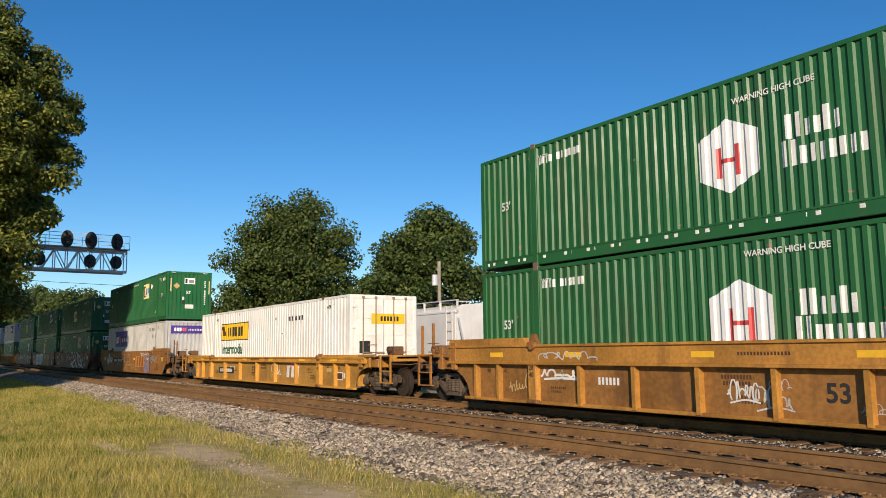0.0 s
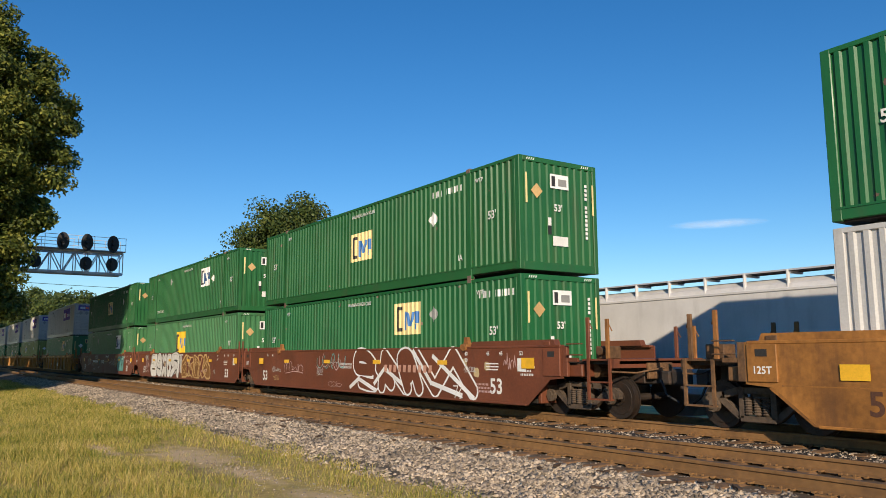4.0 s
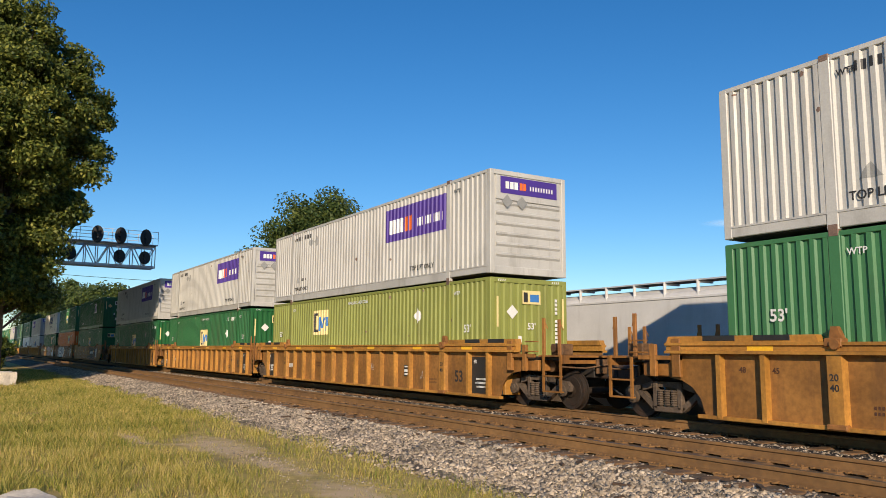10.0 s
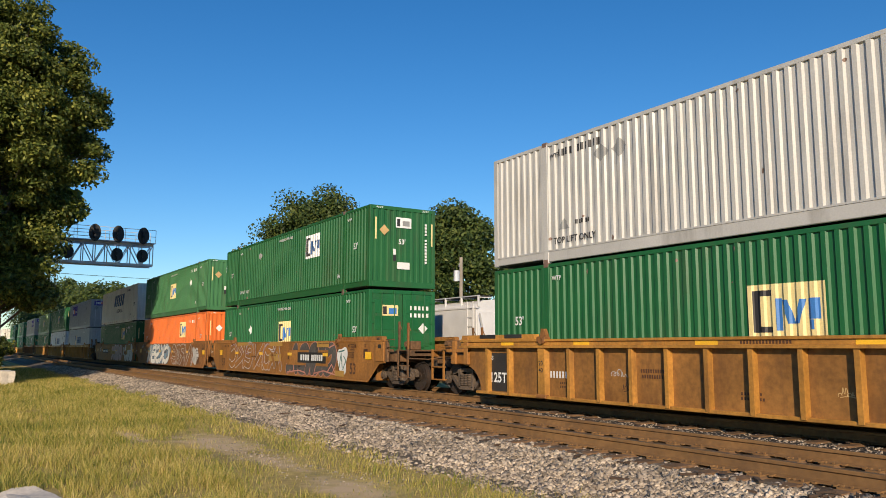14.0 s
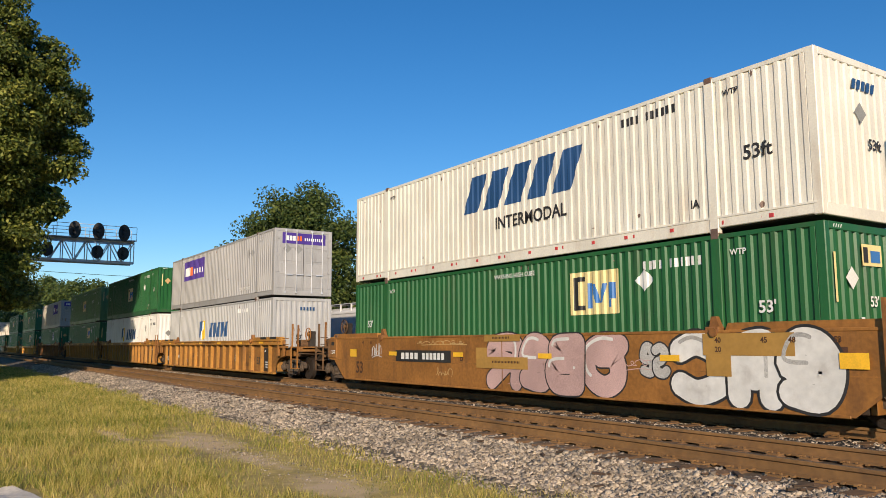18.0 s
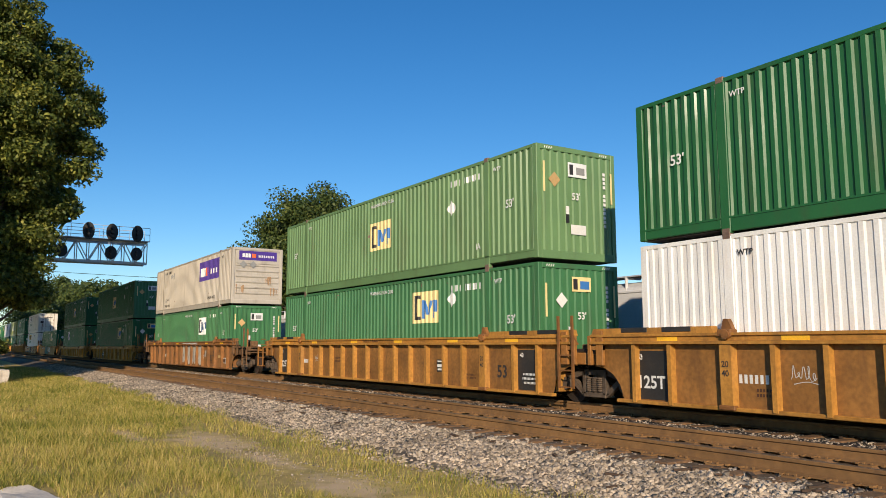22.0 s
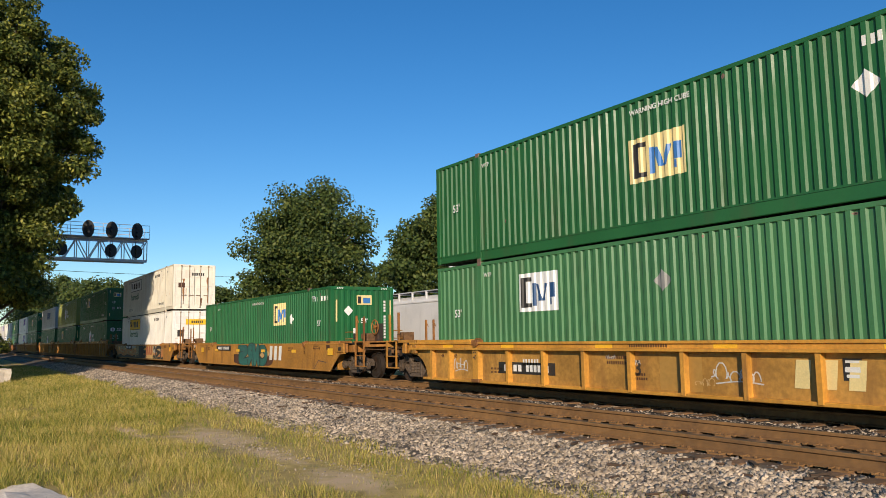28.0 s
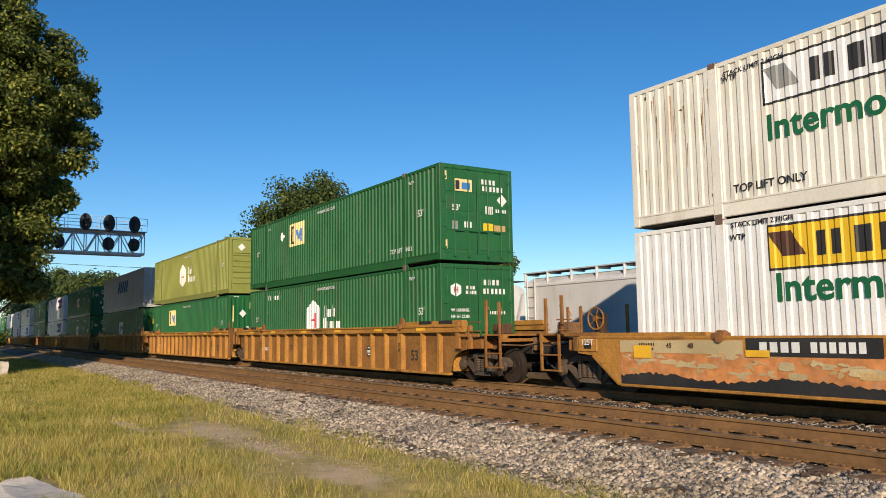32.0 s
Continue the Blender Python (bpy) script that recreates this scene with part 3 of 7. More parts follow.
    for what, *v in marks:
        if what in ("cream", "yellow", "whitelogo"):
            bg = {"cream": "logo_cream", "yellow": "logo_yellow", "whitelogo": "logo_white"}[what]
            x, zz = v[:2]
            w, h = (v[2], v[3]) if len(v) > 2 else (1.46, 0.92)
            logo = mark(box, "emblem", [rect(x, zz, w, h)], bg, 0.004, "square painted emblem")
            da, bl = emblem(x, zz, w, h)
            shapes(logo, da, "txt_black")
            shapes(logo, bl, "logo_blue" if what != "whitelogo" else "logo_navy")
        elif what == "purple":
            x, zz = v
            logo = mark(box, "emblem", [rect(x, zz, 3.72, 1.06)], "logo_purple", 0.004, "purple painted name panel")
            shapes(logo, bars(x - 1.15, zz - 0.06, 0.95, 0.46, 4, 0.2), "logo_white")
            shapes(logo, bars(x - 0.38, zz - 0.06, 0.5, 0.46, 2, 0.2), "logo_orange")
            shapes(logo, bars(x + 0.88, zz - 0.1, 1.6, 0.26, 10, 0.5), "txt_white")
        elif what == "hex":
            x, zz, cut = v
            zc = zz
            poly = hexagon(x, zc, 1.26, 1.36)
            logo = mark(box, "emblem", [poly], "logo_white", 0.004, "white painted hexagon emblem")
            shapes(logo, [rect(x - 0.19, zc - 0.1, 0.09, 0.56), rect(x + 0.2, zc - 0.1, 0.09, 0.56), rect(x, zc - 0.08, 0.32, 0.08)], "logo_red")
        elif what == "name_bars":
            x, zz = v
            mark(box, "emblem", name_rows(x, zz), "txt_white")
        elif what == "diamond":
            x, zz = v
            mark(box, "placard", [diamond(x, zz, 0.23)], "txt_white")
        elif what == "grey_diamond":
            x, zz = v
            mark(box, "placard", [diamond(x, zz, 0.22)], "placard")
        elif what == "warning":
            x, zz = v
            letter(box, "WARNING HIGH CUBE", 0.15, dark.name == M["txt_black"].name and "txt_black" or "txt_white", x - 0.76, zz)
        elif what == "name_panel":
            x, zz, bg = v
            logo = mark(box, "emblem", [rect(x, zz, 3.6, 0.78)], bg, 0.004, "name panel with a plain bar border")
            part("emblem_border", side_mark([rect(x, zz + 0.37, 3.6, 0.04), rect(x, zz - 0.37, 3.6, 0.04), rect(x - 1.78, zz, 0.04, 0.78), rect(x + 1.78, zz, 0.04, 0.78)], 0.006), M["txt_black"], logo)
            shapes(logo, bars(x - 0.72, zz, 0.5, 0.4, 2, 0.35) + bars(x + 0.4, zz, 1.5, 0.42, 4, 0.3), "txt_black")
            shapes(logo, [slant(x - 1.45, zz + 0.05, 0.42, 0.42, -0.6)], "placard" if bg != "logo_yellow" else "txt_rust")
        elif what == "intermodal":
            x, zz, size, col = v
            letter(box, "Intermodal" if paint != "cream" or col != "txt_black" else "INTERMODAL", size, col, x, zz)
        elif what == "side_ft":
            letter(box, "53ft", 0.36, "txt_black", *v)
            end_letter(box, "53ft", 0.26, "txt_black", 1.5, 1.35)
            part("placard", flat_mark([diamond(1.3, 1.95, 0.19)], end_put(0.003)), M["placard"], box)
            part("marking", flat_mark(bars(1.45, 2.45, 0.75, 0.18, 5, 0.3, 0.3), end_put(0.004)), M["logo_navy"], box)
        elif what == "wordmark":
            x, zz, w, h, lean, col = v
            mark(box, "emblem", bars(x, zz, w, h, 5, 0.28, lean), col, 0.004, "slanted dark blue painted bars")
        elif what == "shield":
            x, zz = v
            logo = mark(box, "emblem", [[(x - 0.5, zz + 0.45), (x - 0.5, zz - 0.3), (x, zz - 0.5), (x + 0.42, zz - 0.4), (x + 0.5, zz + 0.5)]], "logo_yellow")
            shapes(logo, [[(x - 0.5, zz + 0.45), (x - 0.5, zz - 0.3), (x - 0.3, zz - 0.42), (x + 0.1, zz + 0.48)]], "logo_navy")
            part("emblem_shape", side_mark([slant(x + 0.0, zz, 0.2, 0.85, 0.45)], 0.009), M["logo_white"], logo)
        elif what == "number":
            x, zz = v
            x = min(x, 13.05) if x < 14 else 15.15
            part("marking", side_mark(bars(x - 0.44, zz + 0.08, 0.5, 0.17, 4, 0.42) + bars(x + 0.34, zz + 0.08, 0.78, 0.17, 6, 0.42)), M["txt_black" if dark.name == M["txt_black"].name else "txt_white"], box)
        elif what == "stack_line":
            part("marking", side_mark([rect(x, 0.22, 0.32, 0.07) for x in [2.4 + 0.72 * i for i in range(17)]] + [rect(x, 0.22, 0.3, 0.07) for x in (0.4, 1.0, 1.6)], 0.006), M["txt_white"], box)
        elif what == "reflect":
            part("marking", side_mark([rect(x, 0.2, 0.3, 0.07) for x in [0.5 + 1.05 * i for i in range(15)]], 0.006), M["logo_red"], box)
        elif what == "top_lift":
            x, zz = v
            letter(box, "TOP LIFT ONLY", 0.2, "txt_black" if dark.name == M["txt_black"].name else "txt_white", x, zz)
        elif what == "end_emblem":
            y, zz = v
            part("emblem", flat_mark([rect(y, zz, 0.62, 0.36)], end_put(0.003)), M["logo_cream"], box)
            part("emblem_shape", flat_mark([rect(y - 0.2, zz, 0.14, 0.26)], end_put(0.007)), M["txt_black"], box)
            part("emblem_shape", flat_mark([rect(y + 0.1, zz - 0.02, 0.3, 0.2)], end_put(0.007)), M["logo_blue"], box)
        elif what == "end_white":
            y, zz = v
            part("emblem", flat_mark([rect(y, zz, 0.62, 0.36)], end_put(0.003)), M["logo_white"], box)
            part("emblem_shape", flat_mark([rect(y - 0.2, zz, 0.12, 0.26)], end_put(0.007)), M["txt_black"], box)
            part("emblem_shape", flat_mark([rect(y + 0.1, zz - 0.02, 0.28, 0.18)], end_put(0.007)), M["placard"], box)
        elif what == "end_purple":
            y, zz = v
            part("emblem", flat_mark([rect(y, zz, 1.95, 0.46)], end_put(0.003)), M["logo_purple"], box)
            part("emblem_shape", flat_mark(bars(y - 0.6, zz, 0.45, 0.2, 3, 0.2), end_put(0.007)), M["logo_white"], box)
            part("emblem_shape", flat_mark(bars(y - 0.22, zz, 0.24, 0.2, 2, 0.2), end_put(0.007)), M["logo_orange"], box)
            part("emblem_shape", flat_mark(bars(y + 0.42, zz - 0.02, 0.85, 0.12, 9, 0.5), end_put(0.007)), M["txt_white"], box)
        elif what == "end_hexagon":
            y, zz = v
            logo = part("emblem", flat_mark([hexagon(y, zz, 0.36, 0.4)], end_put(0.003)), M["logo_white"], box)
            part("emblem_shape", flat_mark([rect(y - 0.06, zz, 0.03, 0.16), rect(y + 0.06, zz, 0.03, 0.16), rect(y, zz, 0.1, 0.03)], end_put(0.007)), M["logo_red"], logo)
            part("marking", flat_mark(bars(y + 0.5, zz + 0.07, 0.34, 0.1, 3, 0.3) + bars(y + 0.52, zz - 0.07, 0.4, 0.1, 4, 0.3), end_put(0.004)), M["txt_white"], box)
            end_letter(box, "WARNING", 0.13, "txt_white", y - 0.18, zz - 0.62)
            end_letter(box, "HIGH CUBE", 0.13, "txt_white", y - 0.18, zz - 0.8)
        elif what == "side_text":
            letter(box, v[0], v[1], "txt_black", v[2], v[3])
        elif what == "end_yellow":
            y, zz = v
            part("emblem", flat_mark([rect(y, zz, 1.3, 0.34)], end_put(0.003)), M["logo_yellow"], box)
            part("emblem_shape", flat_mark(bars(y + 0.05, zz, 0.75, 0.16, 6, 0.35), end_put(0.007)), M["txt_black"], box)
        elif what == "triangle":
            x, zz = v
            mark(box, "marking", [[(x - 0.2, zz - 0.12), (x + 0.2, zz - 0.12), (x, zz + 0.14)]], "placard")
            mark(box, "marking", bars(x + 0.62, zz, 0.5, 0.1, 5, 0.4), "txt_black")
        elif what == "rust_run":
            rnd = random.Random(int(v[0] * 100))
            for k in range(4):
                x, hh = v[0] + rnd.uniform(-0.25, 0.35), rnd.uniform(0.2, 0.7)
                z1 = rnd.uniform(1.2, 2.7)
                w_ = rnd.uniform(0.006, 0.016)
                mark(box, "rust_streak", [[(x - w_, z1), (x - w_ * 0.3, z1 - hh), (x + w_ * 0.3, z1 - hh), (x + w_, z1)]], "rust_stain", 0.003)
        elif what == "end_rust":
            y, zz = v
            rnd = random.Random(int(y * 100 + zz * 10))
            for k in range(4):
                yy, w_, hh = y + rnd.uniform(-0.25, 0.25), rnd.uniform(0.015, 0.05), rnd.uniform(0.15, 0.5)
                part("rust_streak", flat_mark([[(yy - w_, zz + hh / 2), (yy - w_ * 0.4, zz - hh / 2), (yy + w_ * 0.5, zz - hh / 2 + 0.05), (yy + w_, zz + hh / 2)]], end_put(0.002 + 0.0007 * k)), M["rust_stain"], box)
        elif what == "end_rust_long":
            y, z1, z2 = v
            rnd = random.Random(int(y * 100))
            n_ = 9
            left_ = [(y - rnd.uniform(0.02, 0.1) * (1 - 0.6 * i / n_), z1 + (z2 - z1) * i / n_) for i in range(n_ + 1)]
            right_ = [(y + rnd.uniform(0.02, 0.1) * (1 - 0.6 * i / n_), z1 + (z2 - z1) * i / n_) for i in range(n_ + 1)]
            part("rust_streak", flat_mark([[left_[i], right_[i], right_[i + 1], left_[i + 1]] for i in range(n_)], end_put(0.002)), M["rust_deep"], box, "brown rust running down the door")["kind"] = "stuff"
        elif what == "end_white_name":
            y, zz = v
            part("emblem_shape", flat_mark(bars(y + 0.05, zz, 0.8, 0.18, 6, 0.35), end_put(0.004)), M["txt_black"], box)["kind"] = "stuff"
        elif what == "end_placard":
            y, zz, col = v
            part("placard", flat_mark([diamond(y, zz, 0.19)], end_put(0.003)), M[col], box)
        elif what == "end_sheet":
            y, zz, w, h, col = v
            part("marking", flat_mark([rect(y, zz, w, h)], end_put(0.003)), M[col], box)
        elif what == "end_bars":
            y, zz, w, h, n, col = v
            part("marking", flat_mark(bars(y, zz, w, h, n, 0.4), end_put(0.004)), M[col], box)
        elif what == "end_column":
            y, z0, z1, n, col = v
            step = (z1 - z0) / n
            part("marking", flat_mark([rect(y, z0 + (i + 0.5) * step, 0.085, step * 0.7) for i in range(n) if i != n - 5], end_put(0.004)), M[col], box)
        elif what == "end_hatch":
            part("marking", flat_mark([slant(y + 0.07 * i, H - 0.065, 0.03, 0.06, 0.5) for y in (0.26, W - 0.5) for i in range(4)], end_put(-0.001)), M["txt_white"], box)
        elif what == "end_tag":
            y, zz = v
            part("marking", flat_mark([rect(y, zz + 0.12, 0.11, 0.2)], end_put(0.003)), M["txt_white"], box)
            part("marking", flat_mark([rect(y, zz - 0.09, 0.11, 0.22)], end_put(0.003)), M["black"], box)
        elif what == "end_53":
            y, zz, col = v
            end_letter(box, "53'", 0.24, col, y, zz)
    txt = "txt_black" if dark.name == M["txt_black"].name else "txt_white"
    if rail:
        if paint in ("green", "green_b", "green_f", "green_l", "olive", "orange"):
            letter(box, "53'", 0.29, txt, 0.85, 1.5)
            letter(box, "53'", 0.29, txt, L - 1.25, 1.47)
        if z > 1 or s > -480:
            letter(box, "WTP", 0.15, txt, L - POST + 0.3, 2.5)
            letter(box, "WTP", 0.15, txt, POST + 0.2, 2.5)
        if z > 1 and not any(m[0] == "top_lift" and m[1] > 11 for m in marks):
            letter(box, "IA", 0.22, txt, L - POST - 0.5, 0.55)
    if s > -480:
        rnd = random.Random(int(-s * 7 + z * 100))
        worn = []
        for _ in range(rnd.randint(8, 16)):
            x, zz = rnd.uniform(0.3, L - 0.5), rnd.choice((rnd.uniform(H - 0.3, H - 0.12), rnd.uniform(0.35, 0.55), rnd.uniform(0.5, H - 0.4)))
            w_, h_ = rnd.uniform(0.015, 0.06), rnd.uniform(0.01, 0.07)
            worn.append([(x - w_, zz), (x - w_ * 0.3, zz - h_), (x + w_ * 0.7, zz - h_ * 0.6), (x + w_, zz + h_ * 0.3), (x, zz + h_)])
        part("worn_patch", side_mark(worn, 0.003), M["casting"], box, "rusty chipped paint")["kind"] = "stuff"
    tagged(box, look_of, "container", "containers on the train")
    TRAIN.append((box, s, z))
    return box


TRAIN = []
CAR_Y = 0.2                           # the cars' sides stand this far before the containers'


def blob(x, z, w, h, rnd, n=32, rough=0.3):
    p1, p2, k1, k2 = rnd.uniform(0, 6.28), rnd.uniform(0, 6.28), rnd.uniform(0.05, rough), rnd.uniform(0.03, rough * 0.6)
    out = []
    for i in range(n):
        a = 2 * math.pi * i / n
        c, s = math.cos(a), math.sin(a)
        q = (abs(c) ** 3.2 + abs(s) ** 3.2) ** (-1 / 3.2) * (1 - k1 * (1 + math.sin(3 * a + p1)) / 2 - k2 * (1 + math.sin(5 * a + p2)) / 2)
        out.append((x + w / 2 * c * q, z + h / 2 * s * q))
    return out


def fan(b, pts, y):
    cx, cz = sum(p[0] for p in pts) / len(pts), sum(p[1] for p in pts) / len(pts)
    n = len(pts)
    y -= 0.0002 * ((len(b.v) // 33) % 9)
    b.add([(cx, y, cz)] + [(p[0], y, p[1]) for p in pts], [(0, i + 1, (i + 1) % n + 1) for i in range(n)])


def ribbon(b, pts, w, y):
    for (ax, az), (bx, bz) in zip(pts, pts[1:]):
        yy = y - 0.00006 * ((len(b.v) // 4) % 36)
        d = math.hypot(bx - ax, bz - az) or 1
        nx, nz = -(bz - az) / d * w / 2, (bx - ax) / d * w / 2
        ex, ez = (bx - ax) / d * w / 3, (bz - az) / d * w / 3
        b.add([(ax + nx - ex, yy, az + nz - ez), (bx + nx + ex, yy, bz + nz + ez), (bx - nx + ex, yy, bz - nz + ez), (ax - nx - ex, yy, az - nz - ez)], [(0, 1, 2, 3)])


def spline(pts, k=7):
    """A smooth curve through points."""
    out = []
    for i in range(len(pts) - 1):
        p0, p1, p2, p3 = pts[max(i - 1, 0)], pts[i], pts[i + 1], pts[min(i + 2, len(pts) - 1)]
        for j in range(k):
            t = j / k
            out.append(tuple(0.5 * (2 * b + (c - a) * t + (2 * a - 5 * b + 4 * c - d) * t * t + (3 * b - a - 3 * c + d) * t ** 3) for a, b, c, d in zip(p0, p1, p2, p3)))
    return out + [pts[-1]]


def loops(car, x0, x1, z0, z1, n, cols, seed, width=0.05, y=-CAR_Y):
    """Thin sprayed outlines: tall loose curves over one another."""
    rnd = random.Random(seed)
    for k, col in enumerate(cols):
        b = Build()
        for i in range(n):
            cx = x0 + (i + 0.2 + 0.6 * rnd.random()) * (x1 - x0) / n
            w = (x1 - x0) / n * rnd.uniform(0.5, 0.9)
            a0 = rnd.uniform(0, 6.28)
            zc, hh = (z0 + z1) / 2, (z1 - z0) / 2
            pts = [(cx + w * 0.6 * math.cos(a0 + a * 0.9) * rnd.uniform(0.5, 1.1), zc + hh * math.sin(a0 + a * 0.9) * rnd.uniform(0.6, 1.0)) for a in range(rnd.randint(4, 6))]
            ribbon(b, spline(pts), width * rnd.uniform(0.6, 1.2), y - 0.006 - 0.002 * k)
        part("graffiti", b, M[col], car, "thin sprayed outlines")["kind"] = "stuff"


def piece(car, x0, x1, z0, z1, n, fills, edge, seed, width=0.06, y=-CAR_Y):
    """Spiky interlocked sprayed forms, each with an outline."""
    rnd = random.Random(seed)
    body = [Build() for _ in fills]
    line = Build()
    step, zc, hh = (x1 - x0) / n, (z0 + z1) / 2, (z1 - z0) / 2
    for i in range(n):
        cx = x0 + (i + 0.5) * step
        m = rnd.choice((8, 10, 12))
        lean = rnd.uniform(-0.35, 0.35)
        pts = []
        for k in range(m):
            a = 2 * math.pi * (k + rnd.uniform(-0.4, 0.4)) / m
            r = rnd.uniform(0.8, 1.0) if rnd.random() < 0.6 else rnd.uniform(0.4, 0.8)
            sz = max(-1, min(1, 1.3 * r * math.sin(a)))
            pts.append((cx + step * 0.85 * r * math.cos(a) + lean * sz * step * 0.8, zc + hh * sz))
        if rnd.random() < 0.75:
            pts = [(u, max(z0, min(z1, w))) for u, w in spline(pts + pts[:1], 4)[:-1]]
            m = len(pts)
        c = i % len(fills)
        q = len(body[c].v)
        yy = y - 0.004 - 0.0003 * (i % 8)
        body[c].add([(cx, yy, zc)] + [(p[0], yy, p[1]) for p in pts], [(0, k + 1, (k + 1) % m + 1) for k in range(m)])
        ribbon(line, pts + pts[:1], width * rnd.uniform(0.7, 1.2), y - 0.008)
        for _ in range(2):
            u, w = rnd.uniform(-0.45, 0.45) * step, rnd.uniform(-0.5, 0.5) * step
            ribbon(line, spline([(cx + u, zc - hh * 0.8), (cx + w, zc - hh * 0.1), (cx + u * 0.4, zc + hh * 0.35), (cx - w * 0.8, zc + hh * 0.85)], 4), width * rnd.uniform(0.4, 1.1), y - 0.008)
    g = part("graffiti", line, M[edge], car, "spiky sprayed forms with outlines")
    g["kind"] = "stuff"
    for b, col in zip(body, fills):
        part("graffiti_fill", b, M[col], g)["kind"] = "stuff"


# strokes of sprayed forms, in a unit square
FORMS = {
    "bow": [[(0.15, 0), (0.1, 1)], [(0.1, 1), (0.85, 0.95), (0.8, 0.6), (0.3, 0.52)], [(0.3, 0.52), (1, 0.45), (0.9, 0.02), (0.15, 0)]],
    "eye": [[(0.25, 0.52), (0.95, 0.58), (0.75, 1), (0.3, 0.95), (0.05, 0.5), (0.3, 0.03), (0.95, 0.1)]],
    "fork": [[(0.1, 0), (0.15, 1)], [(0.9, 1), (0.3, 0.5), (1, 0)]],
    "ring": [[(0.0, 0.95), (0.5, 1), (0.95, 0.75), (0.92, 0.25), (0.5, 0), (0.1, 0.2), (0.15, 0.65), (0.6, 0.7)]],
    "leg": [[(0.12, 0), (0.08, 0.95), (0.8, 1), (0.95, 0.7), (0.3, 0.48)], [(0.4, 0.5), (0.7, 0.25), (1, 0)]],
    "snake": [[(0.95, 0.9), (0.5, 1), (0.1, 0.8), (0.4, 0.52), (0.85, 0.4), (0.8, 0.08), (0.3, 0), (0, 0.1)]],
    "arch": [[(0.1, 0), (0.12, 0.9), (0.5, 1), (0.85, 0.8), (0.9, 0)], [(0.5, 0.95), (0.5, 0.35)]],
    "hook": [[(1, 0.85), (0.6, 1), (0.1, 0.7), (0.1, 0.25), (0.6, 0), (1, 0.15)]],
    "peak": [[(0, 0), (0.3, 0.6), (0.5, 1)], [(0.5, 1), (0.75, 0.5), (1, 0)], [(0.55, 0.1), (0.9, 0.6)]],
    "blade": [[(0.05, 0), (0.2, 1)], [(0.2, 1), (0.8, 0)], [(0.8, 0), (1, 1)]],
}


def strip(b, pts, w, y):
    """A smooth band of even width along a curve, with round ends."""
    n = len(pts)
    out = []
    for i, (x, z) in enumerate(pts):
        (ax, az), (bx, bz) = pts[max(i - 1, 0)], pts[min(i + 1, n - 1)]
        d = math.hypot(bx - ax, bz - az) or 1
        nx, nz = -(bz - az) / d * w / 2, (bx - ax) / d * w / 2
        out += [(x + nx, y, z + nz), (x - nx, y, z - nz)]
    for i in range(n - 1):
        yy = y - 0.00002 * (i % 24)
        b.add([(p[0], yy, p[2]) for p in (out[2 * i], out[2 * i + 2], out[2 * i + 3], out[2 * i + 1])], [(0, 1, 2, 3)])
    for k, (x, z) in enumerate((pts[0], pts[-1])):
        ring = [(x + w / 2 * math.cos(a), y + 0.00004 + 0.00003 * k, z + w / 2 * math.sin(a)) for a in [math.pi * i / 7 for i in range(14)]]
        b.add(ring, [tuple(range(14))])


def fat(car, slots, z0, z1, fill, edge, width, rim=0.045, y=-CAR_Y, lean=0.0, shine=None, look_of="fat sprayed forms with dark outlines"):
    """Fat sprayed forms side by side, each stroke with an outline. slots: (form, from, to) along the car."""
    back, front, glow = Build(), Build(), Build()
    for k, (form, a, b) in enumerate(slots):
        m = width / 2
        lift = 0.0066 * (k % 3)
        for q, stroke in enumerate(FORMS[form]):
            pts = spline([(b - m - (b - a - 2 * m) * u + lean * (v - 0.5), z0 + m + (z1 - z0 - 2 * m) * v) for u, v in stroke], 6)
            strip(back, pts, width + 2 * rim, y - 0.003 - lift - 0.0006 * q)
            strip(front, pts, width, y - 0.0058 - lift - 0.0006 * q)
            if shine:
                strip(glow, [(u - width * 0.2, v + width * 0.24) for u, v in pts[2:len(pts) // 2]], width * 0.16, y - 0.0085 - lift - 0.0003 * q)
    g = part("graffiti", back, M[edge], car, look_of)
    made = [g, part("graffiti_fill", front, M[fill], g)]
    if shine:
        made.append(part("graffiti_line", glow, M[shine], g))
    for it in made:
        it["kind"] = "stuff"


def blot(car, x0, x1, z0, z1, col, seed, y=-CAR_Y, rough=0.35):
    """One uneven sprayed patch."""
    b = Build()
    fan(b, blob((x0 + x1) / 2, (z0 + z1) / 2, x1 - x0, z1 - z0, random.Random(seed), 40, rough), y - 0.003)
    part("graffiti", b, M[col], car, "sprayed patch")["kind"] = "stuff"


def patch(car, x0, x1, z0, z1, col, lift=0.003, y=-CAR_Y, look_of=""):
    """A plain painted rectangle on a car's side."""
    return part("painted_panel", flat_mark([rect((x0 + x1) / 2, (z0 + z1) / 2, x1 - x0, z1 - z0)], lambda a, c: (a, y - lift, c)), M[col], car, look_of)


def big_bars(car, x0, x1, z0, z1, col, lift=0.006, y=-CAR_Y, n=3):
    """The builder's mark, as slanted plain bars."""
    part("marking", flat_mark(bars((x0 + x1) / 2, (z0 + z1) / 2, x1 - x0, z1 - z0, n, 0.42, 0.12), lambda a, c: (a, y - lift, c)), M[col], car)


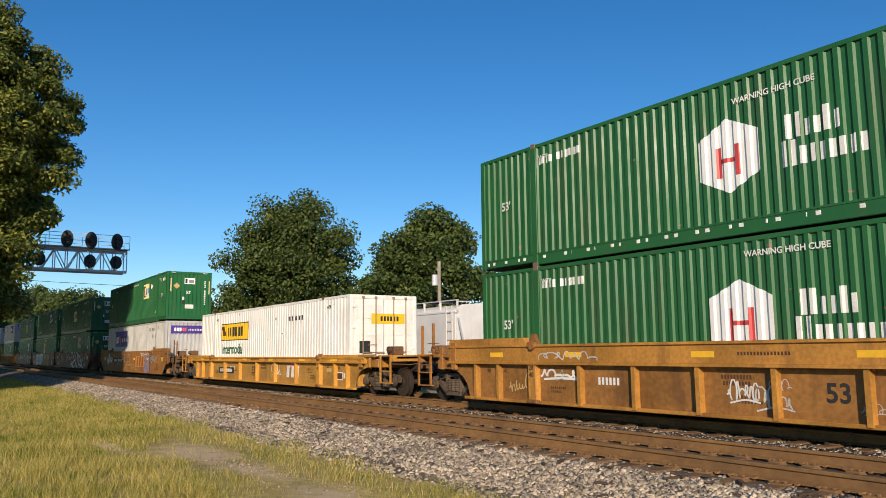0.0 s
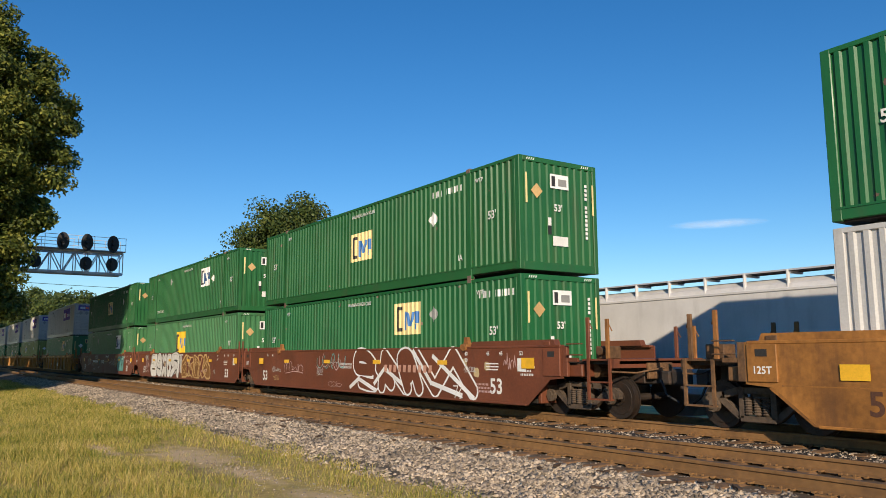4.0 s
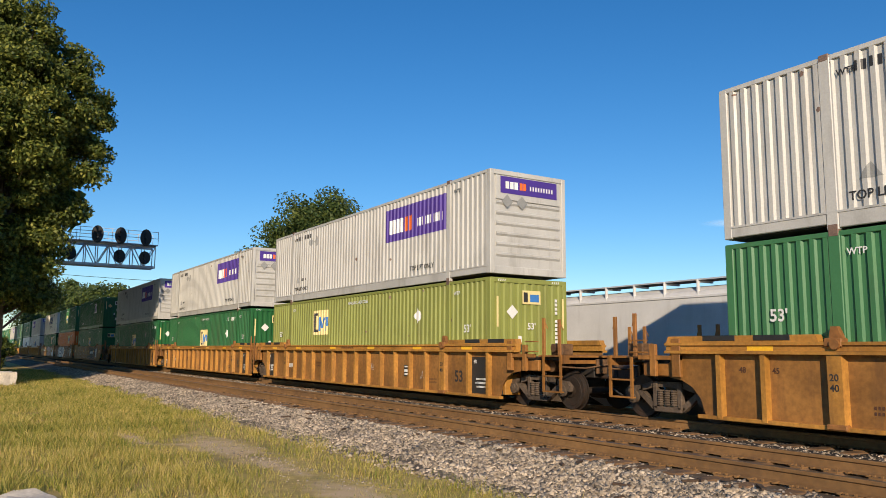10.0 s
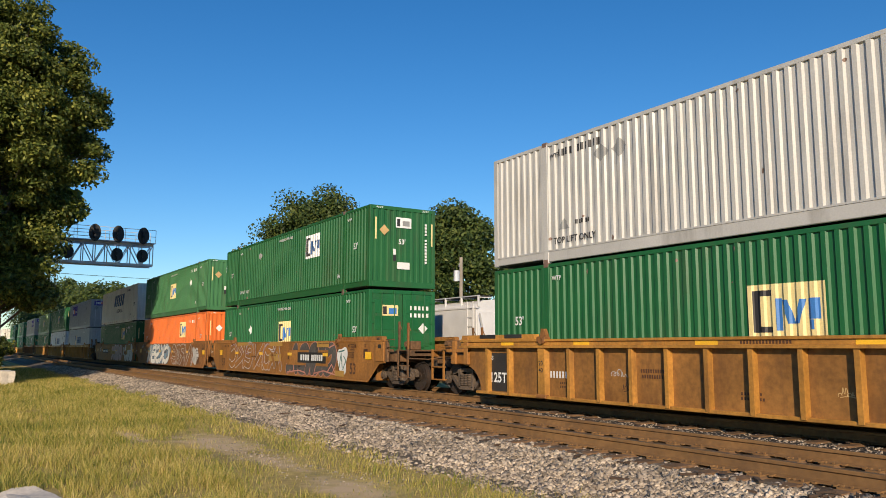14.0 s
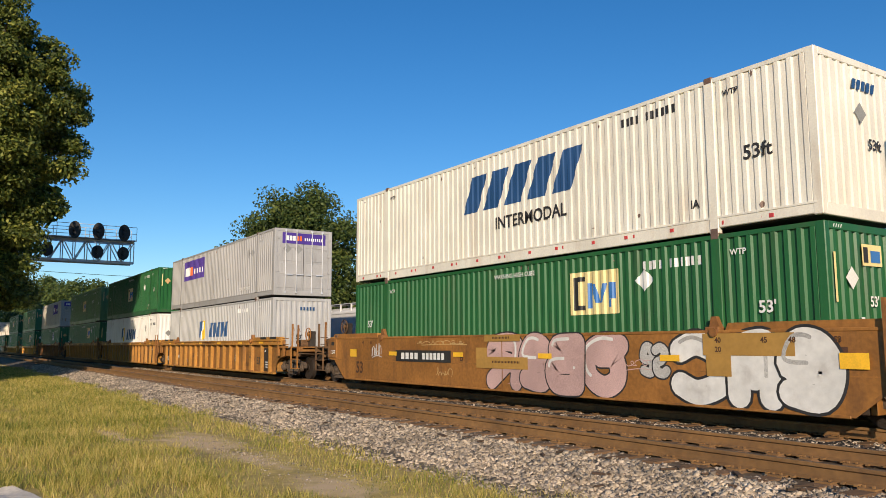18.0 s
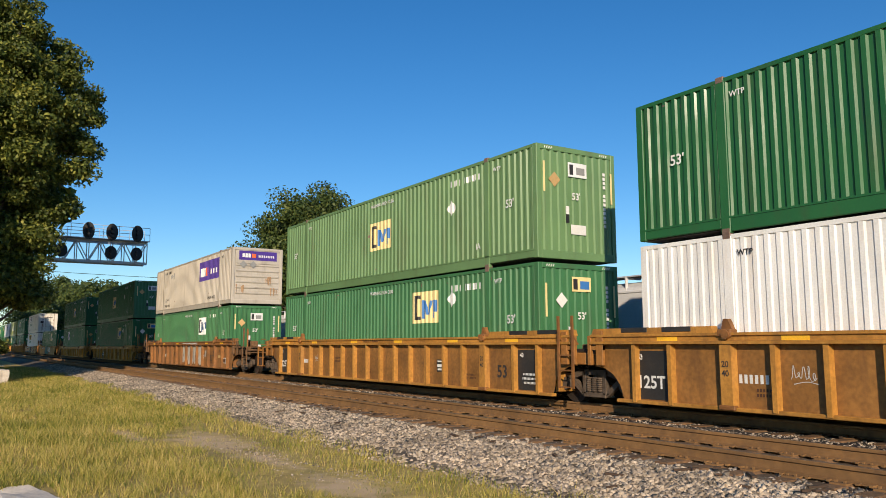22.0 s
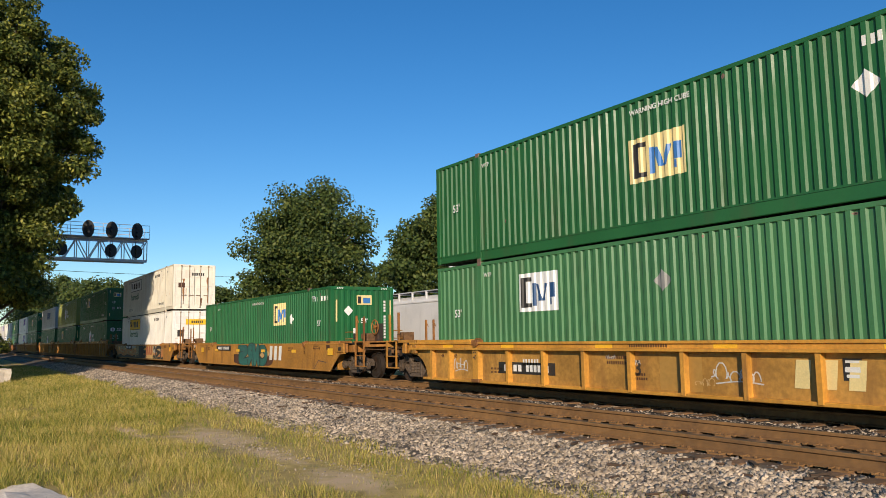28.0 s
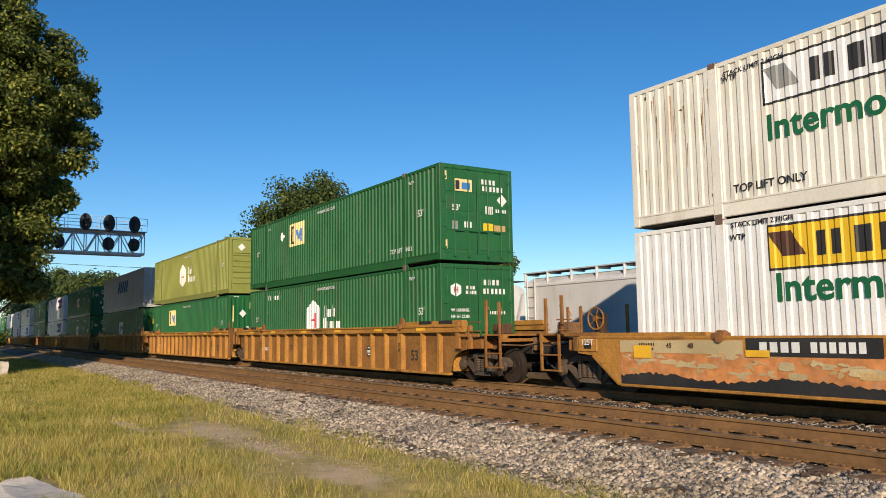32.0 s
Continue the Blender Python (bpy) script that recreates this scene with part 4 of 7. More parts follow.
def car_number(car, x0, x1, z0, z1, lift=0.016, y=-CAR_Y, n=10, dark=True):
    """A black panel with white bars in place of the car's number."""
    if dark:
        patch(car, x0, x1, z0, z1, "black", lift, y)
    w, h = x1 - x0, z1 - z0
    rows_ = bars(x0 + 0.27 * w, (z0 + z1) / 2, 0.34 * w, 0.56 * h, 4, 0.28) + bars(x0 + 0.7 * w, (z0 + z1) / 2, 0.4 * w, 0.56 * h, n - 4, 0.28)
    part("marking", flat_mark(rows_, lambda a, c: (a, y - lift - 0.003, c)), M["txt_white"], car)


def thin(car, paths, col, width, y=-CAR_Y, lift=0.006):
    """Thin sprayed lines along given paths."""
    b = Build()
    for pts in paths:
        ribbon(b, pts, width, y - lift)
    part("graffiti", b, M[col], car, "thin sprayed lines")["kind"] = "stuff"


def stencils(car, x, z, col, rows=3, w=0.55, y=-CAR_Y):
    """Small rows of stencilled data, as plain bars."""
    rnd_ = random.Random(int(x * 50))
    out = []
    for i in range(rows):
        ww = w * rnd_.uniform(0.6, 1.0)
        out += bars(x + ww / 2, z - 0.085 * i, ww, 0.05, max(4, int(ww / 0.055)), 0.4)
    part("marking", flat_mark(out, lambda a, c: (a, y - 0.005, c)), M[col], car)


def scrawl(car, x, z, w, h, col, seed, width=0.022, n=7, y=-CAR_Y):
    """A loose sprayed scribble of uneven loops."""
    rnd = random.Random(seed)
    b = Build()
    pts = []
    high = [rnd.uniform(0.35, 1.0) for _ in range(n + 2)]
    wide = [rnd.uniform(-0.5, 0.75) for _ in range(n + 2)]
    low_ = [rnd.uniform(0.0, 0.3) for _ in range(n + 2)]
    for i in range(n * 9 + 1):
        u = i / 9
        k = int(u)
        a = 2 * math.pi * u
        pts.append((x + w * u / n - wide[k] * w / n * math.sin(a), z + h * (low_[k] + (high[k] - low_[k]) * (0.5 - 0.5 * math.cos(a)))))
    strip(b, pts, width, y - 0.006)
    if rnd.random() < 0.6:
        strip(b, spline([(x + 0.1 * w, z - 0.1 * h), (x + 0.6 * w, z + 0.05 * h), (x + 1.05 * w, z - 0.05 * h)], 4), width, y - 0.0066)
    part("graffiti", b, M[col], car)["kind"] = "stuff"



def bogie(car, x, key):
    """A two-axle truck at x: side frames, bolster, springs and wheelsets."""
    yc = W / 2
    frame_mat = M["truck"]
    base = part("truck", shared("truck_bolster", lambda: Build().box(-0.2, 0.2, -0.95, 0.95, 0.42, 0.66, 0.03).cyl((0, 0), 0.2, 0.6, 0.82, "z", 16), frame_mat), frame_mat, car, "", pose(x, yc, 0))

    def side(y):
        b = Build()
        s = 1 if y > 0 else -1

        def beam(px, pz, qx, qz, w):
            d = math.hypot(qx - px, qz - pz)
            nx, nz = -(qz - pz) / d * w / 2, (qx - px) / d * w / 2
            b.prism([(px - nx, pz - nz), (qx - nx, qz - nz), (qx + nx, qz + nz), (px + nx, pz + nz)], y - 0.06, y + 0.06)
        for k in (-1, 1):
            beam(k * 1.0, 0.585, k * 0.66, 0.61, 0.11)
            beam(k * 0.7, 0.6, k * 0.34, 0.7, 0.12)
            beam(k * 0.76, 0.55, k * 0.36, 0.24, 0.11)
            b.prism([(k * 1.12, 0.42), (k * 1.14, 0.54), (k * 1.02, 0.64), (k * 0.98, 0.53), (k * 1.04, 0.42)], y - 0.06, y + 0.06)
            b.box(min(k * 0.25, k * 0.36), max(k * 0.25, k * 0.36), y + s * 0.03 - 0.06, y + s * 0.03 + 0.06, 0.22, 0.72, 0.012)
        b.prism([(-0.4, 0.64), (0.4, 0.64), (0.38, 0.745), (-0.38, 0.745)], y - 0.06, y + 0.06)
        b.prism([(-0.42, 0.26), (-0.34, 0.17), (0.34, 0.17), (0.42, 0.26)], y - 0.06, y + 0.09 if s > 0 else y + 0.06)
        b.box(-0.34, 0.34, y + s * 0.05 - 0.04, y + s * 0.05 + 0.04, 0.16, 0.27, 0.012)
        for u in (-0.89, 0.89):
            b.cyl((u, 0.43), 0.14, y - 0.03, y + s * 0.11, "y", 14)
            b.cyl((u, 0.43), 0.09, y, y + s * 0.15, "y", 6)
        return b
    for y in (-1.02, 1.02):
        sf = part("side_frame", shared(("side_frame", y), lambda: side(y), frame_mat), frame_mat, base, "cast iron side frame, brown with dust")
        for u in (-0.17, 0.0, 0.17):
            sg = 1 if y > 0 else -1
            def coil():
                b = Build()
                rings = [(0.078 if i % 2 else 0.058, 0.28 + i * 0.022) for i in range(15)]
                pts = [(u + r * math.cos(k * 0.6283), y + sg * 0.06 + r * math.sin(k * 0.6283), zz) for r, zz in rings for k in range(10)]
                b.add(pts, [(10 * j + k, 10 * j + (k + 1) % 10, 10 * j + 10 + (k + 1) % 10, 10 * j + 10 + k) for j in range(14) for k in range(10)])
                return b
            part("spring", shared(("spring", y, u), coil, frame_mat), frame_mat, base)
    for k, u in enumerate((-0.89, 0.89)):
        def wheels():
            b = Build().cyl((0, 0), 0.08, -0.95, 0.95, "y", 12)
            for s in (-1, 1):
                y = s * 0.752
                b.cyl((0, 0), 0.42, y - 0.055, y + 0.055, "y", 32).cyl((0, 0), 0.455, y - s * 0.055, y - s * 0.085, "y", 32)
                b.cyl((0, 0), 0.34, y + s * 0.055, y + s * 0.062, "y", 28, 0.33).cyl((0, 0), 0.15, y + s * 0.05, y + s * 0.1, "y", 14)
                for a in range(5):
                    b.cyl((0.24 * math.cos(a * 1.2566), 0.24 * math.sin(a * 1.2566)), 0.03, y + s * 0.06, y + s * 0.068, "y", 8)
            return b
        ws = part("wheelset", shared("wheelset", wheels, M["wheel"]), M["wheel"], base, "", pose(u, 0, 0.42))
        WHEELS[k].append(ws)
    return base


WHEELS = ([], [])


def end_gear(car, x, sgn, paint, joint, posts, brake, topz):
    """What stands beyond one end of the well: deck, bolster, steps, posts, coupler. sgn: +1 at the leading end."""
    tone = M[{"car_bright": "car_yellow", "car_yellow": "car_ochre", "car_brown": "car_brown"}.get(paint, "gear")]
    X = lambda d: x + sgn * d
    span = lambda a, b: (min(X(a), X(b)), max(X(a), X(b)))
    reach = 1.5 if joint else 2.95
    part("end_deck", Build().box(*span(0.75, reach), 0.05, W - 0.05, 1.12, 1.2, 0.01).box(*span(0.3, reach - 0.1), 0.9, W - 0.9, 0.72, 1.12, 0.02), M["steel_dark"], car)
    part("bolster", Build().box(*span(1.25, 2.0) if not joint else span(1.0, 1.6), -0.06, W + 0.06, 0.86, 1.12, 0.02), tone, car)
    if joint and sgn > 0:
        lad = Build()
        for d in (0.95, 1.4):
            lad.box(*span(d - 0.03, d + 0.03), -CAR_Y - 0.08, -CAR_Y - 0.04, 0.35, topz + 0.42)
        for z in (0.36, 0.72, 1.05):
            lad.box(*span(0.95, 1.4), -CAR_Y - 0.075, -CAR_Y - 0.045, z, z + 0.03)
        lad.rod((X(0.95), -CAR_Y - 0.06, topz), (X(0.95), -CAR_Y + 0.1, topz - 0.2), 0.02, 6)
        lad.rod((X(1.4), -CAR_Y - 0.06, topz), (X(1.4), -CAR_Y + 0.1, topz - 0.2), 0.02, 6)
        part("ladder", lad, M["car_rust" if paint != "car_brown" else "car_brown"], car)
    if joint:
        part("drawbar", Build().box(*span(1.0, 1.63), W / 2 - 0.22, W / 2 + 0.22, 0.72, 0.98, 0.03), M["steel_dark"], car)
    else:
        cp = part("coupler", Build().box(*span(2.2, 3.3), W / 2 - 0.16, W / 2 + 0.16, 0.7, 0.98, 0.03), M["steel_dark"], car)
        part("knuckle", Build().box(*span(3.3, 3.64), W / 2 - 0.13, W / 2 + 0.2, 0.68, 1.02, 0.05), M["steel_dark"], cp)
        part("platform", Build().box(*span(2.05, 2.95), -0.1, W + 0.1, 1.2, 1.235).box(*span(2.85, 2.95), -0.1, W + 0.1, 1.05, 1.2), tone, car)
        st = Build()
        for d in (2.25, 2.85):
            st.box(*span(d - 0.03, d + 0.03), -0.14, -0.1, 0.4, 1.25)
        st.box(*span(2.25, 2.85), -0.15, -0.02, 0.4, 0.43)
        st.box(*span(2.25, 2.85), -0.15, -0.05, 0.75, 0.78)
        part("step", st, tone, car)
        if posts:
            for d, y, hh in ((2.2, -0.08, 2.1), (2.75, -0.08, 2.05), (2.3, W + 0.02, 1.95), (2.8, W + 0.02, 1.95)):
                part("post", Build().box(X(d) - 0.045, X(d) + 0.045, y, y + 0.05, 1.2, hh, 0.008).rod((X(d), y + 0.02, hh - 0.03), (X(d) + sgn * 0.1, y + 0.06, hh - 0.25), 0.012), tone if (d < 2.5) == (sgn > 0) else M["car_rust"], car)
        hose = Build().pipe([(X(3.2), W / 2 - 0.3, 0.8), (X(3.35), W / 2 - 0.32, 0.5), (X(3.6), W / 2 - 0.25, 0.36)], 0.025)
        part("brake_hose", hose, M["black"], car)
        if brake:
            bw = Build()
            c = Vector((X(2.75), 0.35, 1.7)) if sgn > 0 else Vector((X(1.55), 0.35, topz + 0.38 if topz < 1.3 else 1.92))
            ring = [c + Vector((0, 0, 0)) + Vector((math.cos(a) * 0.24, 0, math.sin(a) * 0.24)) for a in [2 * math.pi * i / 20 for i in range(21)]]
            bw.pipe(ring, 0.02, 6)
            for a in range(5):
                bw.rod(c, c + Vector((math.cos(a * 1.2566) * 0.24, 0, math.sin(a * 1.2566) * 0.24)), 0.014, 6)
            bw.cyl((c.x, c.z), 0.06, 0.31, 0.42, "y", 10)
            wheel = part("hand_brake_wheel", bw, tone, car)
            part("brake_stand", Build().box(c.x - 0.12, c.x + 0.12, 0.4, 0.62, 1.2, c.z + 0.12, 0.02), M["steel_dark"], car)
    # brake and handling gear
    part("air_reservoir", Build().cyl((X(1.2 if joint else 2.05), 0.98), 0.14, 0.3, 0.95, "y", 14), M["gear"], car)
    if not joint:
        part("uncoupling_lever", Build().pipe([(X(2.9), -0.12, 0.98), (X(3.0), 0.5, 0.95), (X(3.15), W / 2 - 0.1, 1.05)], 0.018, 6), M["gear"], car)
        for z in (1.32, 1.55):
            grab = Build().pipe([(X(1.75), -CAR_Y + 0.02, z), (X(1.75), -CAR_Y - 0.06, z), (X(2.15), -CAR_Y - 0.06, z), (X(2.15), -CAR_Y + 0.02, z)], 0.014, 6)
            part("grab_iron", grab, tone, car)
        part("air_hose_bracket", Build().box(*span(2.95, 3.02), W / 2 - 0.45, W / 2 + 0.3, 0.82, 1.15, 0.01), M["gear"], car)
        part("valve_box", Build().box(*span(2.2, 2.6), 0.15, 0.5, 1.235, 1.5, 0.02).cyl((X(2.4), 1.4), 0.09, 0.05, 0.15, "y", 10), M["gear"], car)
    else:
        part("air_hose", Build().pipe([(X(0.9), 0.1, 1.15), (X(1.2), 0.0, 0.98), (X(1.5), 0.0, 0.92), (X(1.65), 0.08, 1.0)], 0.022, 6), M["black"], car)
        part("side_bearing", Build().box(*span(1.25, 1.6), 0.15, 0.6, 1.12, 1.3, 0.02).box(*span(1.3, 1.5), W - 0.6, W - 0.15, 1.12, 1.3, 0.02), M["gear"], car)
    # uprights of the platform over the truck
    part("end_frame", Build().box(*span(0.95, 1.15), -CAR_Y, -CAR_Y + 0.08, 0.86, topz + 0.08, 0.01).box(*span(1.55, 1.7) if not joint else span(1.3, 1.4), -CAR_Y, -CAR_Y + 0.08, 0.86, topz - 0.02, 0.01).box(*span(0.95, 2.0 if not joint else 1.4), -CAR_Y + 0.01, -CAR_Y + 0.07, 1.18, 1.26), tone, car)
    part("brake_rigging", Build().pipe([(X(0.6), 0.25, 0.75), (X(1.4), 0.2, 0.95), (X(1.9), 0.25, 0.8)], 0.025).pipe([(X(0.5), 0.6, 0.9), (X(2.1), 0.6, 0.9)], 0.03), M["steel_dark"], car)


def well_side(car, kind, paint, y_out, inward, chord, topz):
    """One side of the well, seen from outside at y_out; inward is +1 on the near side. chord: underside of the top chord of a ribbed side."""
    tone = M[paint]
    yo = y_out
    th = 0.04 * inward
    span = lambda a, b: (min(a, b), max(a, b))
    if kind == "rib":
        lo = [(-0.5, 0.2), (L + 0.5, 0.2), (L + 0.6, 0.48), (L + 0.78, 0.68), (L + 1.02, 0.8), (L + 1.3, 0.84), (L + 1.3, chord + 0.03), (-1.3, chord + 0.03), (-1.3, 0.84), (-1.02, 0.8), (-0.78, 0.68), (-0.6, 0.48)]
        part("side_panel", Build().prism(lo, *span(yo + 0.13 * inward, yo + 0.16 * inward)), M["panel_" + paint], car)
        part("top_chord", Build().prism([(yo + a * inward, c) for a, c in ((-0.03, chord - 0.01), (0.16, chord - 0.01), (0.16, topz), (-0.01, topz), (-0.01, topz - 0.05), (0.03, topz - 0.06), (0.03, chord + 0.05), (-0.03, chord + 0.04))], -1.3, L + 1.3, "x"), tone, car)
        part("bottom_sill", Build().box(-0.6, L + 0.6, *span(yo + 0.02 * inward, yo + 0.16 * inward), 0.14, 0.21, 0.01), tone, car)
    else:
        lo = [(-0.35, 0.2), (L + 0.35, 0.2), (L + 1.1, 0.78), (L + 1.55, 0.82), (L + 1.55, topz - 0.02), (-1.55, topz - 0.02), (-1.55, 0.82), (-1.1, 0.78)]
        part("side_panel", Build().prism(lo, *span(yo, yo + th)), tone, car)
        part("top_chord", Build().box(-1.5, L + 1.5, *span(yo - 0.012 * inward, yo + 0.13 * inward), topz - 0.06, topz, 0.012), tone, car)
        part("bottom_sill", Build().box(-0.33, L + 0.33, *span(yo - 0.012 * inward, yo + 0.1 * inward), 0.18, 0.23, 0.01), tone, car)
        if inward > 0:
            part("side_crease", Build().box(-0.9, L + 0.9, yo - 0.0025, yo + 0.01, topz * 0.52, topz * 0.52 + 0.022).prism([(L + 0.33, 0.2), (L + 0.4, 0.2), (L + 1.13, 0.76), (L + 1.08, 0.8)], yo - 0.0025, yo + 0.01).prism([(-0.33, 0.2), (-0.4, 0.2), (-1.13, 0.76), (-1.08, 0.8)], yo - 0.0025, yo + 0.01), tone, car)
            for a, b in ((-1.5, -0.95), (L + 0.95, L + 1.5)):
                part("end_plate", Build().box(a, b, yo - 0.03, yo + 0.02, 0.86, topz - 0.06, 0.012), tone, car)
                part("plate_opening", flat_mark([rect((a + b) / 2, topz - 0.2, 0.22, 0.12)], lambda u, c: (u, yo - 0.034, c)), M["black"], car)
    for a, b in ((-1.3, POST - 0.25), (L - POST + 0.25, L + 1.3)):
        rise = topz + (0.16 if kind == "rib" and chord < 1.2 and topz > 1.3 else 0.12 if topz > 1.3 else 0.07)
        part("end_rail", Build().prism([(a, topz - 0.01), (b, topz - 0.01), (b - 0.05, rise), (a + 0.06, rise)], *span(yo + 0.03 * inward, yo + 0.2 * inward)), tone, car)
        if inward > 0 and kind == "rib" and chord > 1.2:
            for u in (0.28, 0.62):
                w_ = b - a
                part("rail_pad", Build().box(a + w_ * u, a + w_ * (u + 0.22), yo + 0.02, yo + 0.1, topz + 0.03, rise + 0.005, 0.005), M["black"], car)


def well_car(s, kind, paint, front, back, label, pitch=1.47, posts=True, brake=False, dark_panels=False, chord=None, big_at=13.4, topz=None):
    """One well of the train. front and back: 'coupler', 'joint' (with its truck) or 'joint_only' (truck belongs to the next)."""
    car = new("well_car")
    tone = M[paint]
    topz = topz or (1.5 if kind == "rib" else 1.54)
    chord = chord or topz - 0.19
    well_side(car, kind, paint, -CAR_Y, 1, chord, topz)
    well_side(car, kind, paint, W + CAR_Y, -1, chord, topz)
    yy = -CAR_Y - 0.005 if kind != "rib" else -CAR_Y + 0.124
    flat = lambda a, c: (a, yy, c)
    inkey = "txt_white" if paint == "car_brown" else "txt_rust"
    if kind == "rib":
        n = max(2, round((L - 2 * POST) / pitch))
        xs = [-0.1, 0.8] + [POST + i * (L - 2 * POST) / n for i in range(n + 1)] + [L - 0.8, L + 0.1]
        for i, x in enumerate(xs):
            wide = 0.12 if abs(x - POST) < 0.01 or abs(x - L + POST) < 0.01 else 0.045
            rib = shared(("side_rib", wide, chord), lambda: Build().prism([(-wide, 0.0), (wide, 0.0), (wide * 1.25, 0.14), (-wide * 1.25, 0.14)], 0.17, chord, "z"), tone)
            part("side_rib", rib, tone, car, "", pose(x, -CAR_Y, 0))
            if wide > 0.1:
                for k, txt in enumerate(("20", "40")):
                    part("lettering", words(txt, 0.15, M["txt_black"]), M["txt_black"], car, "", pose(x - 0.085, -CAR_Y - 0.004, 0.9 - 0.16 * k))
                part("post_foot", Build().box(x - 0.17, x + 0.17, -CAR_Y - 0.03, -CAR_Y + 0.1, 0.15, 0.24, 0.02), M["car_rust"], car)
        part("lettering", words("53", 0.42, M["txt_black"]), M["txt_black"], car, "", pose(big_at - 0.28, yy, 0.5))
    else:
        big = words("53", 0.5, M[inkey])
        for x in (0.45, L - 1.0) if topz > 1.3 else ():
            part("lettering", big, M[inkey], car, "", pose(x, yy, 0.42))
        for x, txt in ((-1.4, "125T"),):
            part("lettering", words(txt, 0.17, M["txt_white"]), M["txt_white"], car, "", pose(x, -CAR_Y - 0.035, 1.0))
        for x, txt in ((0.9, "45"), (1.4, "48"), (L + 0.15, "53"), (L - 0.6, "48"), (L - 1.1, "45"), (L - 2.0, "40"), (L - 2.0, "20")):
            part("lettering", words(txt, 0.13, M[inkey]), M[inkey], car, "", pose(x, yy - 0.02, topz - (0.22 if txt != "20" else 0.38)))
        part("seam", Build().box(L / 2 - 0.015, L / 2 + 0.015, -CAR_Y - 0.008, -CAR_Y + 0.01, 0.23, topz - 0.06), tone, car)
    for x in (POST, L - POST):
        part("container_lock", Build().box(x - 0.15, x + 0.15, -CAR_Y - 0.02, -0.02, topz - 0.08, topz + 0.06, 0.02).prism([(x - 0.1, topz + 0.06), (x + 0.12, topz + 0.06), (x + 0.04, topz + (0.24 if topz > 1.3 else 0.1)), (x - 0.06, topz + (0.24 if topz > 1.3 else 0.1))], -0.14, -0.04).cyl((x + 0.05, topz - 0.04), 0.08, -CAR_Y - 0.06, -CAR_Y, "y", 10), M["car_rust"], car)
    part("well_floor", Build().box(0.4, L - 0.4, 0.0, W, 0.24, 0.3).box(-0.5, 0.3, -0.02, W + 0.02, 0.24, 0.34).box(L - 0.3, L + 0.5, -0.02, W + 0.02, 0.24, 0.34), M["steel_dark"], car)
    for a in (-0.62, L + 0.52):
        part("well_bulkhead", Build().box(a, a + 0.1, 0.0, W, 0.24, 1.15, 0.01), tone, car)
    for x, sgn, how in ((L, 1, front), (0.0, -1, back)):
        end_gear(car, x, sgn, paint, how != "coupler", posts, brake == ("back" if sgn < 0 else True), topz)
        if how != "joint_only":
            bogie(car, x + sgn * 1.63, how)
    zz = (chord + topz - 0.02) / 2 if kind == "rib" else topz - 0.3 if topz < 1.3 else 1.14 if paint == "car_brown" else 1.04
    spots = [(x, 0.11, 0.5) for x in (0.75, 3.4, 6.7, 9.7, 12.7, 15.3)] if kind == "rib" else [(0.3, 0.24, 0.45), (L + 0.45, 0.24, 0.45)] + [(x, 0.115, 0.46) for x in (2.85, 6.25, 9.65, 13.15)]
    for x, hh, ww in spots:
        part("reflector", flat_mark([rect(x, zz, ww, hh)], lambda a, c: (a, -CAR_Y - (0.034 if abs(x - L) < 0.6 else 0.027) if kind != "rib" else -CAR_Y + 0.026, c)), M["panel_yellow"], car, "yellow reflective strip")
    if dark_panels:
        for k, x in enumerate((0.3, L - 0.3)):
            part("stencil_panel", flat_mark([rect(x, 0.7, 0.92, 0.94)], lambda a, c: (a, -CAR_Y + 0.126, c)), M["black"], car, "black stencil panel")
            if k == 0:
                part("lettering", words("125T", 0.34, M["txt_white"]), M["txt_white"], car, "", pose(x - 0.42, yy - 0.004, 0.45))
                part("lettering", words("53", 0.14, M["txt_white"]), M["txt_white"], car, "", pose(x - 0.4, yy - 0.004, 1.0))
            else:
                part("lettering", words("48", 0.14, M["txt_white"]), M["txt_white"], car, "", pose(x - 0.36, yy - 0.004, 1.0))
                part("marking", flat_mark(bars(x + 0.05, 0.6, 0.6, 0.05, 12, 0.35) + bars(x + 0.05, 0.5, 0.66, 0.05, 13, 0.35) + bars(x + 0.05, 0.4, 0.56, 0.05, 11, 0.35), lambda a, c: (a, yy - 0.002, c)), M["txt_white"], car)
    if kind == "rib":
        if not dark_panels and s > -460:
            for x, txt in ((L - 1.55, "45"), (L - 0.72, "48"), (0.9, "45"), (0.25, "48")):
                part("lettering", words(txt, 0.14, M["txt_rust"]), M["txt_rust"], car, "", pose(x, yy, min(0.98, chord - 0.22)))
            patch(car, L - 0.78, L - 0.36, 0.42, 0.68, "txt_white", 0.0, yy)
            patch(car, L - 0.75, L - 0.39, 0.45, 0.65, "txt_rust", 0.002, yy)
            patch(car, L - 1.6, L - 1.2, 0.68, 0.8, "paint_tan", 0.0, yy)
            patch(car, L - 0.3, L - 0.1, 0.48, 0.66, "txt_white", 0.0, yy)
        for x in (POST + 0.5, 7.3, L - POST - 0.9) if s > -460 else ():
            stencils(car, x, 0.52, "txt_rust", 2, 0.5, yy + 0.005)
        part("marking", flat_mark(bars(POST + pitch * 1.5 if pitch > 0.99 else POST + 0.465, 0.7, 0.62, 0.15, 6, 0.4), flat), M["txt_white"], car)
